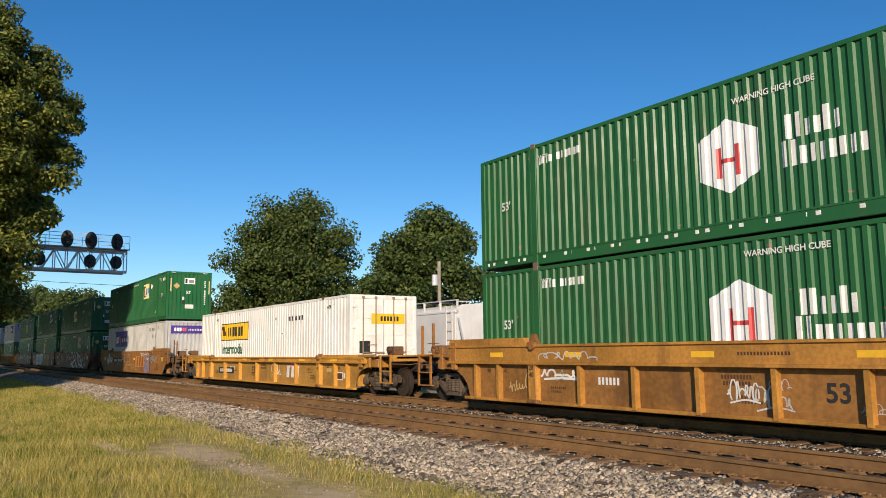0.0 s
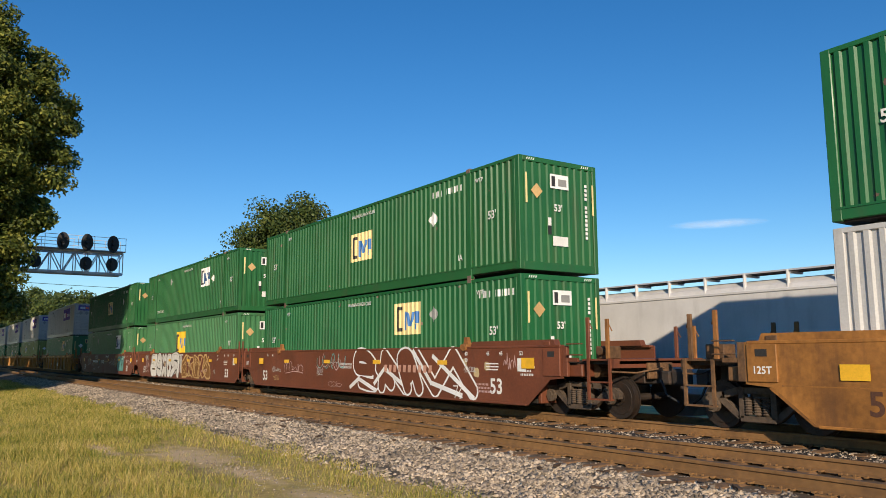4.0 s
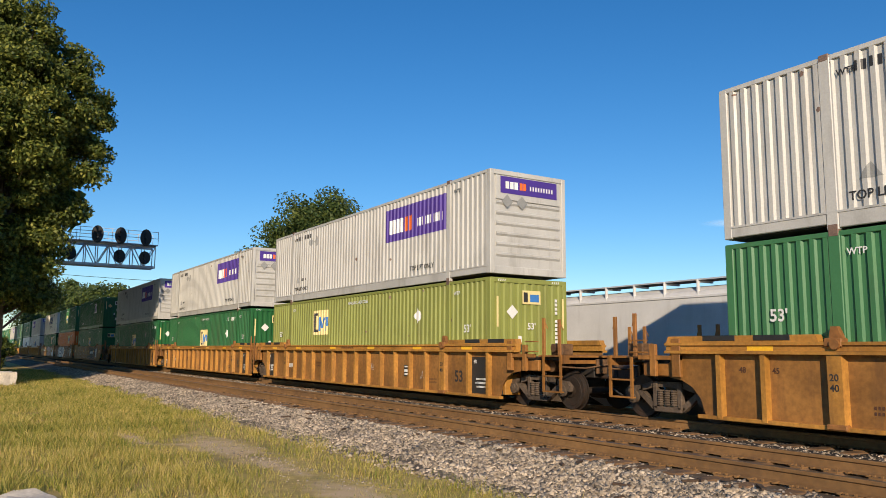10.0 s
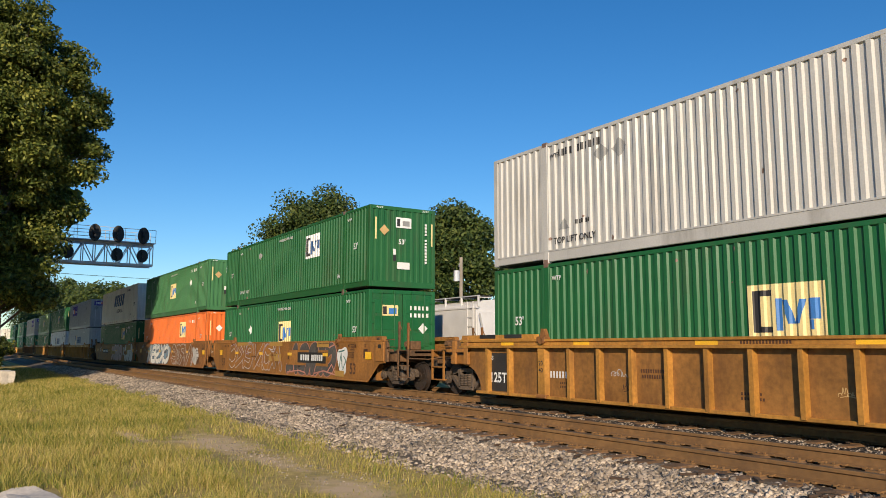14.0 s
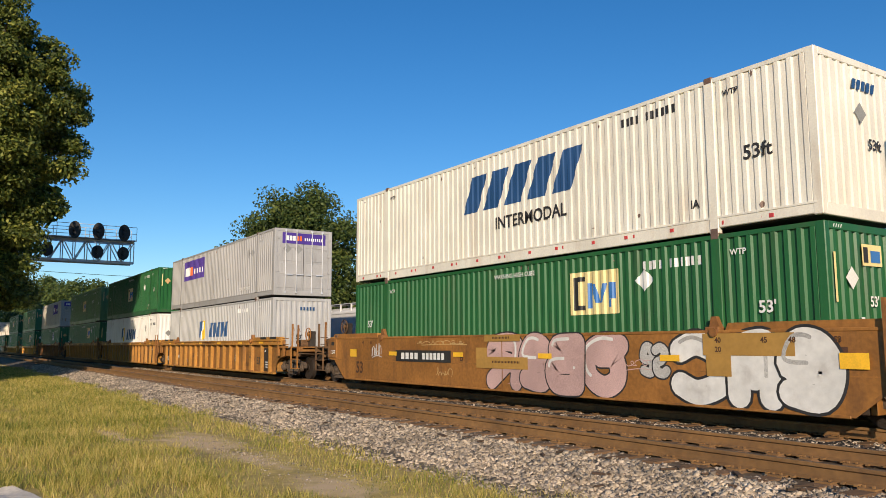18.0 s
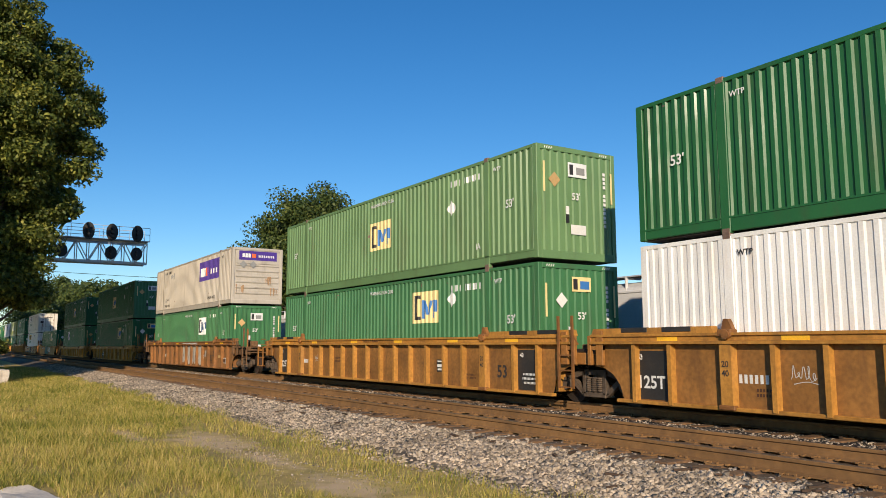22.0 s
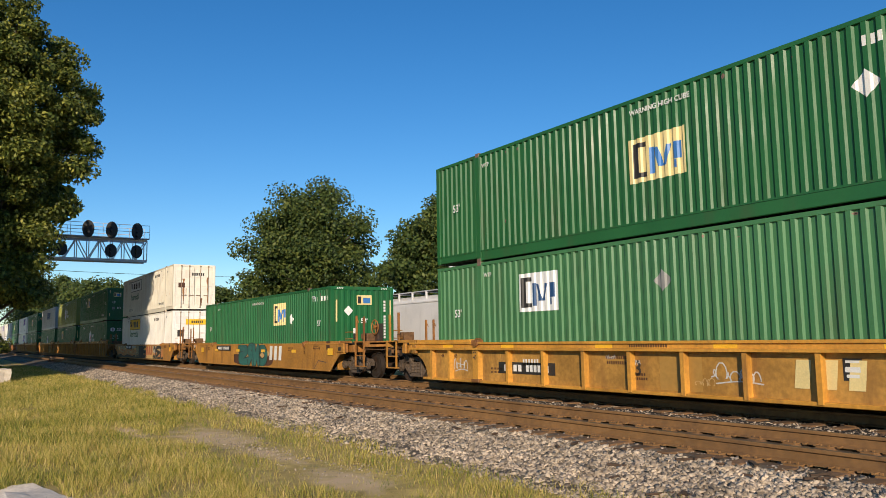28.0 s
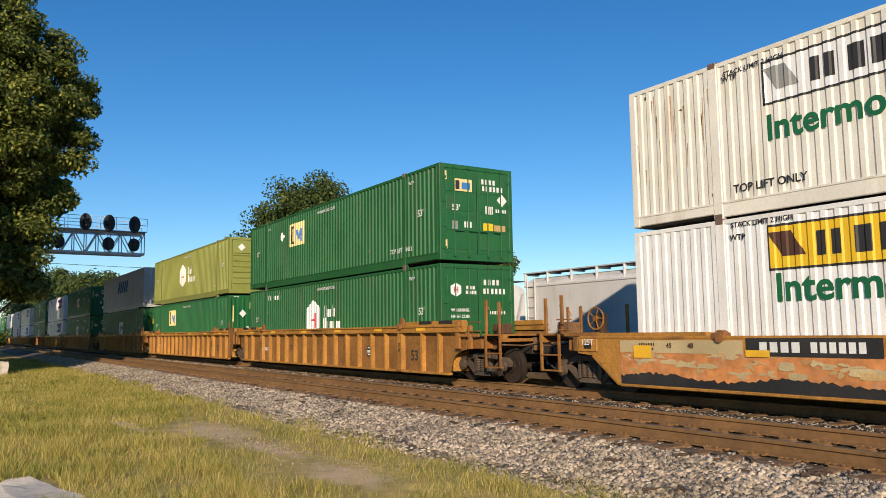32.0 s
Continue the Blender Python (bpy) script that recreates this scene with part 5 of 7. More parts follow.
        part("marking", flat_mark(bars(POST + 3.49 * max(pitch, 0.926), 0.85, 0.62, 0.07, 10, 0.4) + bars(POST + 3.49 * max(pitch, 0.926), 0.74, 0.56, 0.07, 9, 0.4), flat), M["txt_rust"], car)
        part("marking", flat_mark([rect(11.9, 0.72, 0.3, 0.34)], flat), M["black"], car)
        part("marking", flat_mark([rect(11.9, 0.84, 0.22, 0.04), rect(11.9, 0.72, 0.24, 0.08), rect(11.9, 0.62, 0.2, 0.05)], lambda a, c: (a, yy - 0.003, c)), M["txt_white"], car)
        part("marking", flat_mark(bars(7.9, (chord + topz) / 2, 1.0, 0.06, 16, 0.4), lambda a, c: (a, -CAR_Y - 0.003 + 0.03, c)), M["txt_rust"], car)
    else:
        part("marking", flat_mark(bars(7.6, 1.06, 0.9, 0.07, 14, 0.4) + bars(7.6, 0.96, 0.8, 0.07, 12, 0.4), flat), M[inkey], car)
        part("marking", flat_mark([rect(L - 0.9, 1.12, 0.5, 0.03), rect(L - 0.9, 1.05, 0.5, 0.03), rect(L - 0.9, 0.98, 0.46, 0.03), rect(L + 0.2, 1.1, 0.3, 0.3)], lambda a, c: (a, yy - 0.001, c)), M[inkey], car)
    rnd = random.Random(int(-s * 10))
    if kind != "rib" and topz > 1.3:
        for _ in range(7):
            scrawl(car, rnd.uniform(0.6, L - 1.6), rnd.uniform(0.3, 0.95) * topz / 1.5, rnd.uniform(0.3, 0.9), rnd.uniform(0.12, 0.35), rnd.choice(("paint_grey", "paint_tan", "paint_pink", "txt_rust", "paint_grey")), rnd.randint(100, 999), rnd.uniform(0.012, 0.022), rnd.randint(4, 7))
    elif kind == "rib" and s > -460 and rnd.random() < 0.8:
        for _ in range(3):
            scrawl(car, rnd.uniform(2.4, L - 3), rnd.uniform(0.35, 0.8), rnd.uniform(0.25, 0.5), rnd.uniform(0.12, 0.3), rnd.choice(("paint_grey", "paint_tan", "txt_rust")), rnd.randint(100, 999), 0.014, 5, y=-CAR_Y + 0.13)
    tagged(car, label, "well car", "cars of the freight train")
    TRAIN.append((car, s, 0.0))
    return car

# the cars, from the front of the train to its rear
G2 = ("warning", 8.3, 2.55)
E1 = (("end_white", 1.3, 2.35), ("end_53", 1.1, 1.6, "txt_white"), ("end_sheet", 0.22, 2.1, 0.06, 0.75, "logo_cream"), ("end_placard", 0.55, 2.05, "paint_tan"), ("end_column", 2.2, 0.95, 2.4, 13, "txt_white"), ("end_hatch",), ("end_tag", 0.95, 1.2), ("end_sheet", 1.3, 0.85, 0.5, 0.24, "txt_white"), ("end_sheet", 2.45, 2.0, 0.06, 0.8, "logo_cream"))
E2 = (("end_emblem", 1.35, 2.4), ("end_53", 1.2, 1.55, "txt_white"), ("end_placard", 0.7, 2.0, "txt_white"), ("end_sheet", 0.22, 2.0, 0.06, 0.8, "logo_cream"), ("end_column", 2.2, 0.95, 2.4, 13, "txt_white"), ("end_hatch",), ("end_tag", 0.95, 1.15), ("end_sheet", 2.45, 2.0, 0.06, 0.8, "logo_cream"))
FX = (("end_purple", 1.3, 2.5), ("end_placard", 0.55, 2.05, "placard"), ("end_placard", 1.05, 2.05, "placard"))
FXS = (("purple", 12.15, 2.07), ("grey_diamond", 3.95, 2.3), ("grey_diamond", 4.5, 2.3), ("top_lift", 11.9, 0.5), ("top_lift", 2.35, 0.45), ("triangle", 2.7, 0.88), ("number", 3.2, 2.5))
top, low = HIGH, LOW


def pair(s, upper, lower):
    """Two containers in one well; each is (paint, label, end, marks)."""
    for z, it in ((top, upper), (low, lower)):
        if it:
            container(s, z, it[0], it[1], it[2], it[3])


GL = "dark green corrugated steel shipping container on the train"
WL = "pale grey corrugated shipping container with a purple panel"
YL = "weathered yellow well car with upright side ribs"
SL = "weathered yellow well car with smooth sides"
emp_hi = (("cream", 8.2, 1.58), ("diamond", 12.4, 1.84), G2, ("number", 13.3, 2.43)) + E1
emp_11 = (("cream", 11.0, 2.03), ("diamond", 12.4, 2.2), G2, ("number", 13.6, 2.4)) + E2

car = well_car(-14.12, "rib", "car_yellow", "coupler", "coupler", YL + ", sprayed with tags", 1.5, chord=1.03, big_at=9.15, topz=1.47)
scrawl(car, 7.1, 0.45, 0.6, 0.4, "txt_white", 1, 0.03, y=-CAR_Y + 0.13)
scrawl(car, 7.6, 0.35, 0.7, 0.5, "paint_grey", 3, 0.03, y=-CAR_Y + 0.13)
scrawl(car, 2.25, 0.72, 1.15, 0.2, "txt_white", 2, 0.05, 5, y=-CAR_Y + 0.13)
scrawl(car, 1.1, 0.35, 0.75, 0.5, "paint_tan", 4, 0.03, y=-CAR_Y + 0.13)
scrawl(car, 2.3, 1.12, 1.8, 0.2, "paint_grey", 5, 0.03, y=-CAR_Y + 0.03)
pair(-14.12, ("green", "dark green container with a white hexagon emblem", "corrugated", (("hex", 7.33, 1.5, 0), ("name_bars", 9.05, 1.47), ("warning", 8.24, 2.4), ("stack_line",), ("number", 2.9, 2.4))),
     ("green", "dark green container with a white hexagon emblem", "corrugated", (("hex", 7.4, 1.5, 0), ("name_bars", 9.1, 1.45), G2, ("number", 2.9, 2.4))))
car = well_car(-37.56, "rib", "car_bright", "coupler", "coupler", YL, 1.9, posts=False, topz=1.18, big_at=7.6)
car_number(car, 3.02, 5.1, 0.45, 0.72, 0.004, -CAR_Y + 0.128)
big_bars(car, 11.0, 12.3, 0.42, 0.85, "txt_white", y=-CAR_Y + 0.128)
blot(car, 10.9, 12.5, 0.75, 0.98, "paint_salmon", 16, -CAR_Y + 0.128)
scrawl(car, 9.6, 0.52, 0.85, 0.38, "txt_white", 15, 0.03, y=-CAR_Y + 0.13)
pair(-37.56, None, ("white", "white container with a yellow name panel, doors shut", "door", (("name_panel", 4.83, 1.95, "logo_yellow"), ("intermodal", 3.2, 0.98, 0.62, "logo_green"), ("number", 11.6, 2.2), ("diamond", 8.2, 2.0), ("end_yellow", 1.45, 2.1), ("end_sheet", 0.55, 1.15, 0.4, 0.4, "txt_black"))))
car = well_car(-60.75, "smooth", "car_ochre", "coupler", "coupler", SL + ", sprayed with tags", posts=True)
car_number(car, 3.11, 6.27, 0.79, 1.08)
thin(car, [[(6.67 + 0.19 * math.cos(a), 1.08 + 0.26 * math.sin(a)) for a in [0.4 * i for i in range(17)]], [(6.55, 0.9), (6.67, 1.28), (6.8, 0.9)], [(6.58, 1.02), (6.77, 1.02)]], "txt_white", 0.035)
thin(car, [[(7.08, 0.42), (7.92, 1.36), (8.8, 0.46)], [(7.2, 0.45), (7.5, 0.66), (8.3, 0.68), (8.7, 0.5)], [(7.55, 0.88), (8.3, 0.9)]], "paint_tan", 0.035)
thin(car, [[(8.85, 0.72), (9.0, 0.4), (9.2, 0.72)], [(9.25, 0.4), (9.4, 0.72), (9.55, 0.4)], [(9.6, 0.72), (9.7, 0.4), (9.95, 0.72)], [(10.3, 0.68), (10.0, 0.55), (10.3, 0.4), (9.95, 0.36)]], "paint_tan", 0.032)
patch(car, 9.94, 12.35, 0.56, 1.21, "car_bright", 0.003, look_of="yellow painted panel")
big_bars(car, 10.12, 12.1, 0.6, 1.18, "logo_rust")
fat(car, (("snake", 12.15, 12.75), ("bow", 12.6, 13.2), ("arch", 13.05, 13.68)), 0.22, 1.24, "paint_lilac", "paint_dusk", 0.2, 0.03, -CAR_Y - 0.006)
scrawl(car, 11.2, 1.28, 2.2, 0.16, "txt_white", 6, 0.03, 9)
scrawl(car, 13.95, 0.85, 1.3, 0.6, "paint_grey", 61, 0.05, 5)
thin(car, [[(14.1 + 0.28 * math.cos(a), 1.15 + 0.3 * math.sin(a)) for a in [0.4 * i for i in range(14)]]], "paint_grey", 0.045)
blot(car, 1.0, 2.6, 0.62, 1.4, "paint_grey", 62, rough=0.6)
scrawl(car, 0.9, 0.6, 1.8, 0.85, "logo_white", 63, 0.06, 5)
scrawl(car, 2.9, 1.05, 1.4, 0.4, "paint_tan", 64, 0.03, 5)
stencils(car, 14.7, 0.5, "txt_rust", 2)
pair(-60.75, ("green_b", GL, "corrugated", (("cream", 11.2, 2.03), ("diamond", 12.55, 2.25), G2, ("number", 14.9, 2.4)) + E1),
     ("grey_b", WL, "corrugated", (("purple", 4.48, 2.05), ("grey_diamond", 13.26, 2.05), ("grey_diamond", 13.94, 2.04), ("number", 13.2, 2.4), ("end_purple", 1.3, 2.4))))
car = well_car(-84.45, "smooth", "car_brown", "coupler", "joint", "reddish brown smooth-sided well car with white graffiti")
fat(car, (("eye", 8.2, 9.8), ("peak", 9.5, 11.2), ("arch", 10.9, 12.0), ("blade", 11.9, 14.5)), 0.26, 1.5, "car_brown", "logo_white", 0.36, 0.06, lean=-0.5, look_of="dark sprayed forms with white outlines")
thin(car, [[(7.95, 0.35), (8.5, 0.62), (9.6, 0.3)], [(9.5, 0.5), (10.1, 0.95), (11.2, 0.5)], [(11.7, 1.45), (12.6, 0.6), (14.0, 0.32)], [(12.7, 1.3), (14.5, 0.28)]], "logo_white", 0.12, lift=0.019)
big_bars(car, 10.05, 12.7, 0.86, 1.06, "logo_pale", 0.023, n=10)
for x, z, r in ((14.0, 1.02, 0.24), (14.62, 0.9, 0.12), (15.05, 1.06, 0.11), (8.25, 1.15, 0.13)):
    blot(car, x - r, x + r, z - r, z + r, "paint_sand", int(x * 10), rough=0.1)
loops(car, 5.3, 7.7, 0.85, 1.5, 4, ("paint_pink", "paint_aqua"), 14, 0.03)
scrawl(car, 2.6, 0.75, 1.6, 0.5, "paint_pink", 12)
scrawl(car, 15.7, 0.95, 0.46, 0.55, "paint_pink", 18, 0.02, 5)
thin(car, [[(13.65, 0.55), (13.85, 0.55), (13.72, 0.25)], [(14.05, 0.55), (13.92, 0.4), (14.05, 0.27), (13.93, 0.25)]], "txt_white", 0.03, lift=0.026)
stencils(car, 16.3, 1.05, "txt_white", 3)
stencils(car, 14.6, 0.62, "paint_pink", 3, 0.7)
pair(-84.45, ("green", GL, "corrugated", emp_hi), ("green_b", GL, "corrugated", (("cream", 11.03, 2.03), ("grey_diamond", 12.4, 2.1), ("warning", 8.1, 2.55), ("number", 14.2, 2.4)) + E1))
car = well_car(-103.75, "smooth", "car_brown", "joint_only", "joint", "reddish brown smooth-sided well car with big white graffiti", posts=False)
blot(car, 6.3, 9.6, 0.25, 1.5, "paint_grey", 20, rough=0.5)
fat(car, (("bow", 2.15, 3.65), ("eye", 3.5, 4.75), ("fork", 4.6, 5.65), ("ring", 5.4, 6.5), ("leg", 6.35, 8.1)), 0.22, 1.51, "spray_white", "txt_black", 0.38, 0.055, shine="paint_grey", look_of="big white sprayed forms with black outlines")
piece(car, 8.6, 13.0, 0.3, 1.4, 5, ("panel_car_rust", "car_brown"), "paint_tan", 21, 0.08)
patch(car, 5.14, 5.4, 0.78, 1.08, "car_brown", 0.026)
part("lettering", words("C", 0.22, M["logo_cream"]), M["logo_cream"], car, "", pose(5.2, -CAR_Y - 0.029, 0.85))
car_number(car, 7.9, 8.8, 1.35, 1.48, 0.02, dark=False)
scrawl(car, 1.0, 0.5, 0.7, 0.8, "paint_pink", 23)
scrawl(car, 0.9, 1.2, 0.6, 0.25, "paint_grey", 24, 0.03)
pair(-103.75, ("green", GL, "corrugated", (("grey_diamond", 5.05, 2.24), ("top_lift", 2.3, 0.6), ("diamond", 12.4, 1.84), ("whitelogo", 11.2, 2.0), G2) + E1),
     ("green_f", "faded green container with a yellow emblem", "corrugated", (("yellow", 7.33, 1.72, 1.8, 1.14), ("warning", 8.4, 2.5)) + E1))
car = well_car(-123.15, "smooth", "car_brown", "joint_only", "coupler", "reddish brown smooth-sided well car with turquoise graffiti", brake="back")
fat(car, (("snake", 12.5, 13.05), ("ring", 12.9, 13.45), ("arch", 13.3, 13.85), ("leg", 13.75, 14.4)), 0.4, 1.36, "paint_aqua", "txt_black", 0.27, 0.03, shine="paint_teal", look_of="turquoise sprayed forms with black outlines")
thin(car, [[(12.01 + r * math.cos(a), 1.08 + r * math.sin(a)) for a in [0.35 * i for i in range(19)]] for r in (0.38, 0.3)] + [[(11.8, 1.12), (12.22, 1.12)], [(12.01, 0.82), (12.01, 1.34)]], "paint_ochre", 0.06, lift=0.004)
car_number(car, 3.57, 6.0, 0.86, 1.16, 0.004, dark=False)
patch(car, 3.6, 5.95, 0.8, 0.83, "paint_tan")
blot(car, 6.05, 6.8, 0.75, 1.25, "paint_deep", 35, rough=0.6)
part("lettering", words("B", 0.28, M["txt_white"]), M["txt_white"], car, "", pose(7.1, -CAR_Y - 0.006, 0.88))
thin(car, [[(7.74 + 0.15 * math.cos(a), 0.99 + 0.15 * math.sin(a)) for a in [0.4 * i for i in range(17)]]], "txt_white", 0.03)
stencils(car, 8.14, 1.02, "paint_tan", 1, 1.4)
scrawl(car, 8.6, 1.26, 0.95, 0.24, "txt_white", 30, 0.05, 4)
scrawl(car, 9.9, 0.72, 1.7, 0.55, "paint_grey", 32, 0.02, 9)
scrawl(car, 1.9, 0.8, 1.3, 0.5, "paint_grey", 33, 0.03)
scrawl(car, 4.6, 1.2, 1.1, 0.28, "paint_grey", 34, 0.035)
scrawl(car, 11.9, 1.38, 0.8, 0.12, "txt_black", 36, 0.02)
stencils(car, 14.35, 1.46, "txt_white", 4, 0.4)
stencils(car, 15.6, 1.1, "paint_pink", 4, 0.6)
pair(-123.15, ("green", GL, "corrugated", (("cream", 8.28, 1.6), ("diamond", 12.5, 1.84), G2, ("number", 13.8, 2.4)) + E1), ("green_f", GL + ", white emblem", "corrugated", (("whitelogo", 11.4, 2.0), G2, ("grey_diamond", 4.5, 2.2)) + E1))
car = well_car(-146.68, "rib", "car_yellow", "coupler", "coupler", YL, 2.0)
scrawl(car, 14.4, 0.5, 0.9, 0.35, "paint_tan", 9, 0.025, y=-CAR_Y + 0.13)
scrawl(car, 14.3, 0.9, 1.1, 0.2, "paint_tan", 10, 0.02, y=-CAR_Y + 0.13)
part("marking", flat_mark([rect(8.9, 0.66, 1.2, 0.4)], lambda a, c: (a, -CAR_Y + 0.126, c)), M["black"], car)
part("marking", flat_mark(bars(8.9, 0.66, 1.0, 0.32, 3, 0.35), lambda a, c: (a, -CAR_Y + 0.122, c)), M["txt_white"], car)
pair(-146.68, ("grey", WL, "ribbed", FXS + FX), ("green_f", GL, "corrugated", emp_11))
for s, fr, bk, lo_paint, lo_marks in ((-170.1, "coupler", "joint", "olive", (("cream", 5.14, 2.0), ("diamond", 12.4, 2.0), G2) + E2),
                                      (-189.32, "joint_only", "joint", "green", (("cream", 8.2, 1.57), ("diamond", 12.43, 1.76), G2, ("number", 13.3, 2.4)) + E2),
                                      (-209.02, "joint_only", "coupler", "green_b", (("cream", 8.19, 1.57), ("grey_diamond", 12.4, 1.98), ("number", 14.2, 2.35)) + E2)):
    car = well_car(s, "rib", "car_yellow", fr, bk, YL, 0.93, posts=fr == "coupler", dark_panels=True, big_at=14.85)
    pair(s, ("grey", WL, "ribbed", FXS + FX), (lo_paint, GL if lo_paint != "olive" else "olive green corrugated container", "corrugated", lo_marks))
car = well_car(-232.28, "smooth", "car_ochre", "coupler", "joint", SL + ", covered with graffiti")
fat(car, (("hook", 1.7, 2.9), ("fork", 2.7, 4.2), ("eye", 4.0, 5.2), ("blade", 5.0, 6.8), ("ring", 6.4, 7.6), ("peak", 7.3, 8.9)), 0.35, 1.5, "car_ochre", "paint_haze", 0.24, 0.035, lean=0.3, shine="paint_lilac", look_of="loose sprayed forms with pale outlines")
fat(car, (("peak", 9.4, 10.7), ("snake", 10.5, 11.6), ("arch", 11.4, 12.4), ("fork", 12.2, 13.2), ("hook", 13.0, 14.1)), 0.26, 1.48, "paint_dark", "paint_salmon", 0.4, 0.035, lean=0.4, look_of="dark sprayed forms with pink outlines")
thin(car, [[(9.4, 0.32), (10.6, 0.42), (11.8, 0.3), (13.0, 0.46), (14.1, 0.34)], [(13.3, 0.4), (13.7, 0.7), (14.0, 0.42)], [(12.9, 1.46), (13.5, 1.3), (13.9, 1.4)]], "paint_salmon", 0.05, lift=0.017)
patch(car, 9.35, 13.4, 0.62, 1.2, "car_ochre", 0.0185)
patch(car, 2.95, 4.65, 1.38, 1.52, "paint_ochre", 0.02)
patch(car, 7.26, 8.8, 1.36, 1.52, "paint_ochre", 0.02)
patch(car, 7.2, 8.7, 0.74, 1.04, "paint_ochre", 0.02)
patch(car, 12.35, 13.45, 1.31, 1.51, "paint_ochre", 0.02)
patch(car, 14.0, 14.75, 0.3, 0.5, "paint_ochre", 0.02)
part("lettering", words("A", 0.26, M["txt_rust"]), M["txt_rust"], car, "", pose(9.46, -CAR_Y - 0.023, 0.8))
car_number(car, 10.49, 13.2, 0.72, 1.12, 0.022)
blot(car, 14.15, 15.05, 0.35, 1.4, "spray_white", 44, -CAR_Y - 0.012, 0.3)
thin(car, [[(14.35, 0.6), (14.5, 1.1), (14.6, 0.62)], [(14.65, 0.55), (14.9, 0.85), (14.7, 1.0)], [(14.3, 1.15), (14.75, 1.2)]], "paint_teal", 0.045, lift=0.02)
for x, z in ((4.9, 0.9), (7.4, 0.98), (12.5, 1.45)):
    stencils(car, x, z, "txt_rust", 1, 1.0, -CAR_Y - 0.018)
stencils(car, 15.2, 1.4, "txt_rust", 3, 0.5)
pair(-232.28, ("green", GL + ", white emblem", "corrugated", (("whitelogo", 11.2, 2.0), ("grey_diamond", 5.1, 2.2), G2, ("top_lift", 2.3, 0.6)) + E1), ("green_b", GL + ", doors shut", "door", (("cream", 8.4, 1.57), ("diamond", 4.0, 1.75), ("warning", 8.3, 2.5), ("end_emblem", 0.8, 2.2), ("end_bars", 1.95, 2.3, 0.8, 0.14, 5, "txt_white"), ("end_bars", 1.95, 2.05, 0.8, 0.14, 5, "txt_white"), ("end_placard", 2.1, 1.6, "txt_white"))))
car = well_car(-251.8, "smooth", "car_rust", "joint_only", "joint", "rusty brown smooth-sided well car with blue and white graffiti", posts=False)
blot(car, 2.35, 9.3, 0.22, 1.52, "paint_blue", 50, rough=0.2)
fat(car, (("peak", 2.5, 4.0), ("bow", 3.8, 5.2), ("snake", 5.0, 6.3), ("fork", 6.1, 7.5), ("hook", 7.3, 8.9)), 0.24, 1.5, "spray_white", "paint_navy", 0.3, 0.05, lean=0.35, shine="paint_blue", look_of="white and blue sprayed forms with dark outlines")
fat(car, (("eye", 9.4, 10.6), ("arch", 10.4, 11.6), ("leg", 11.4, 12.7), ("blade", 12.5, 14.2)), 0.3, 1.42, "car_rust", "paint_grey", 0.22, 0.05, look_of="loose sprayed forms with pale outlines")
blot(car, 14.1, 15.6, 0.3, 1.4, "paint_grey", 53, rough=0.4)
for x, z, w in ((0.6, 1.3, 0.5), (1.4, 1.05, 0.5), (2.0, 0.95, 0.35)):
    scrawl(car, x, z, w, 0.2, "paint_grey", int(x * 100), 0.02)
stencils(car, 0.9, 1.42, "txt_rust", 1, 1.2)
pair(-251.8, ("green_f", GL, "corrugated", emp_hi), ("orange", "bright orange corrugated container", "corrugated", (("cream", 11.0, 2.0), ("number", 13.4, 2.35)) + E2))
car = well_car(-271.0, "smooth", "car_ochre", "joint_only", "coupler", SL + ", with big pale graffiti", brake="back")
fat(car, (("leg", 7.45, 8.95), ("eye", 8.7, 10.05), ("bow", 9.7, 11.0), ("ring", 10.75, 12.12)), 0.22, 1.53, "paint_pink", "txt_black", 0.44, 0.035, shine="spray_white", look_of="fat pink sprayed forms with dark outlines")
fat(car, (("hook", 13.15, 14.6), ("arch", 14.3, 15.5), ("eye", 15.3, 16.5)), 0.22, 1.53, "spray_white", "txt_black", 0.44, 0.05, shine="paint_grey", look_of="fat white sprayed forms with dark outlines")
fat(car, (("eye", 12.4, 12.85), ("snake", 12.7, 13.15)), 0.66, 1.32, "paint_grey", "txt_black", 0.18, 0.03, look_of="small sprayed forms")
patch(car, 7.39, 8.78, 1.37, 1.52, "paint_ochre", 0.02)
patch(car, 7.05, 9.05, 0.72, 1.0, "paint_ochre", 0.02)
patch(car, 7.05, 7.5, 0.95, 1.22, "paint_ochre", 0.022)
patch(car, 13.9, 15.66, 1.1, 1.48, "paint_ochre", 0.02)
patch(car, 13.96, 14.47, 0.74, 1.12, "paint_ochre", 0.022)
car_number(car, 3.01, 5.9, 0.82, 1.14)
part("lettering", words("B", 0.26, M["txt_rust"]), M["txt_rust"], car, "", pose(6.3, -CAR_Y - 0.006, 0.88))
stencils(car, 7.7, 0.88, "txt_rust", 1, 1.1, -CAR_Y - 0.019)
stencils(car, 7.7, 1.46, "txt_rust", 1, 0.7, -CAR_Y - 0.019)
scrawl(car, 1.5, 0.95, 0.6, 0.4, "paint_grey", 64, 0.03)
scrawl(car, 4.2, 1.3, 2.3, 0.15, "paint_tan", 65, 0.02)
pair(-271.0, ("cream", "cream white container with dark blue bars", "corrugated", (("wordmark", 8.5, 1.95, 4.4, 0.95, 0.45, "logo_navy"), ("intermodal", 7.6, 0.92, 0.42, "txt_black"), ("side_ft", 14.75, 1.25), ("number", 12.6, 2.5), ("reflect",))), ("green", GL, "corrugated", emp_11))
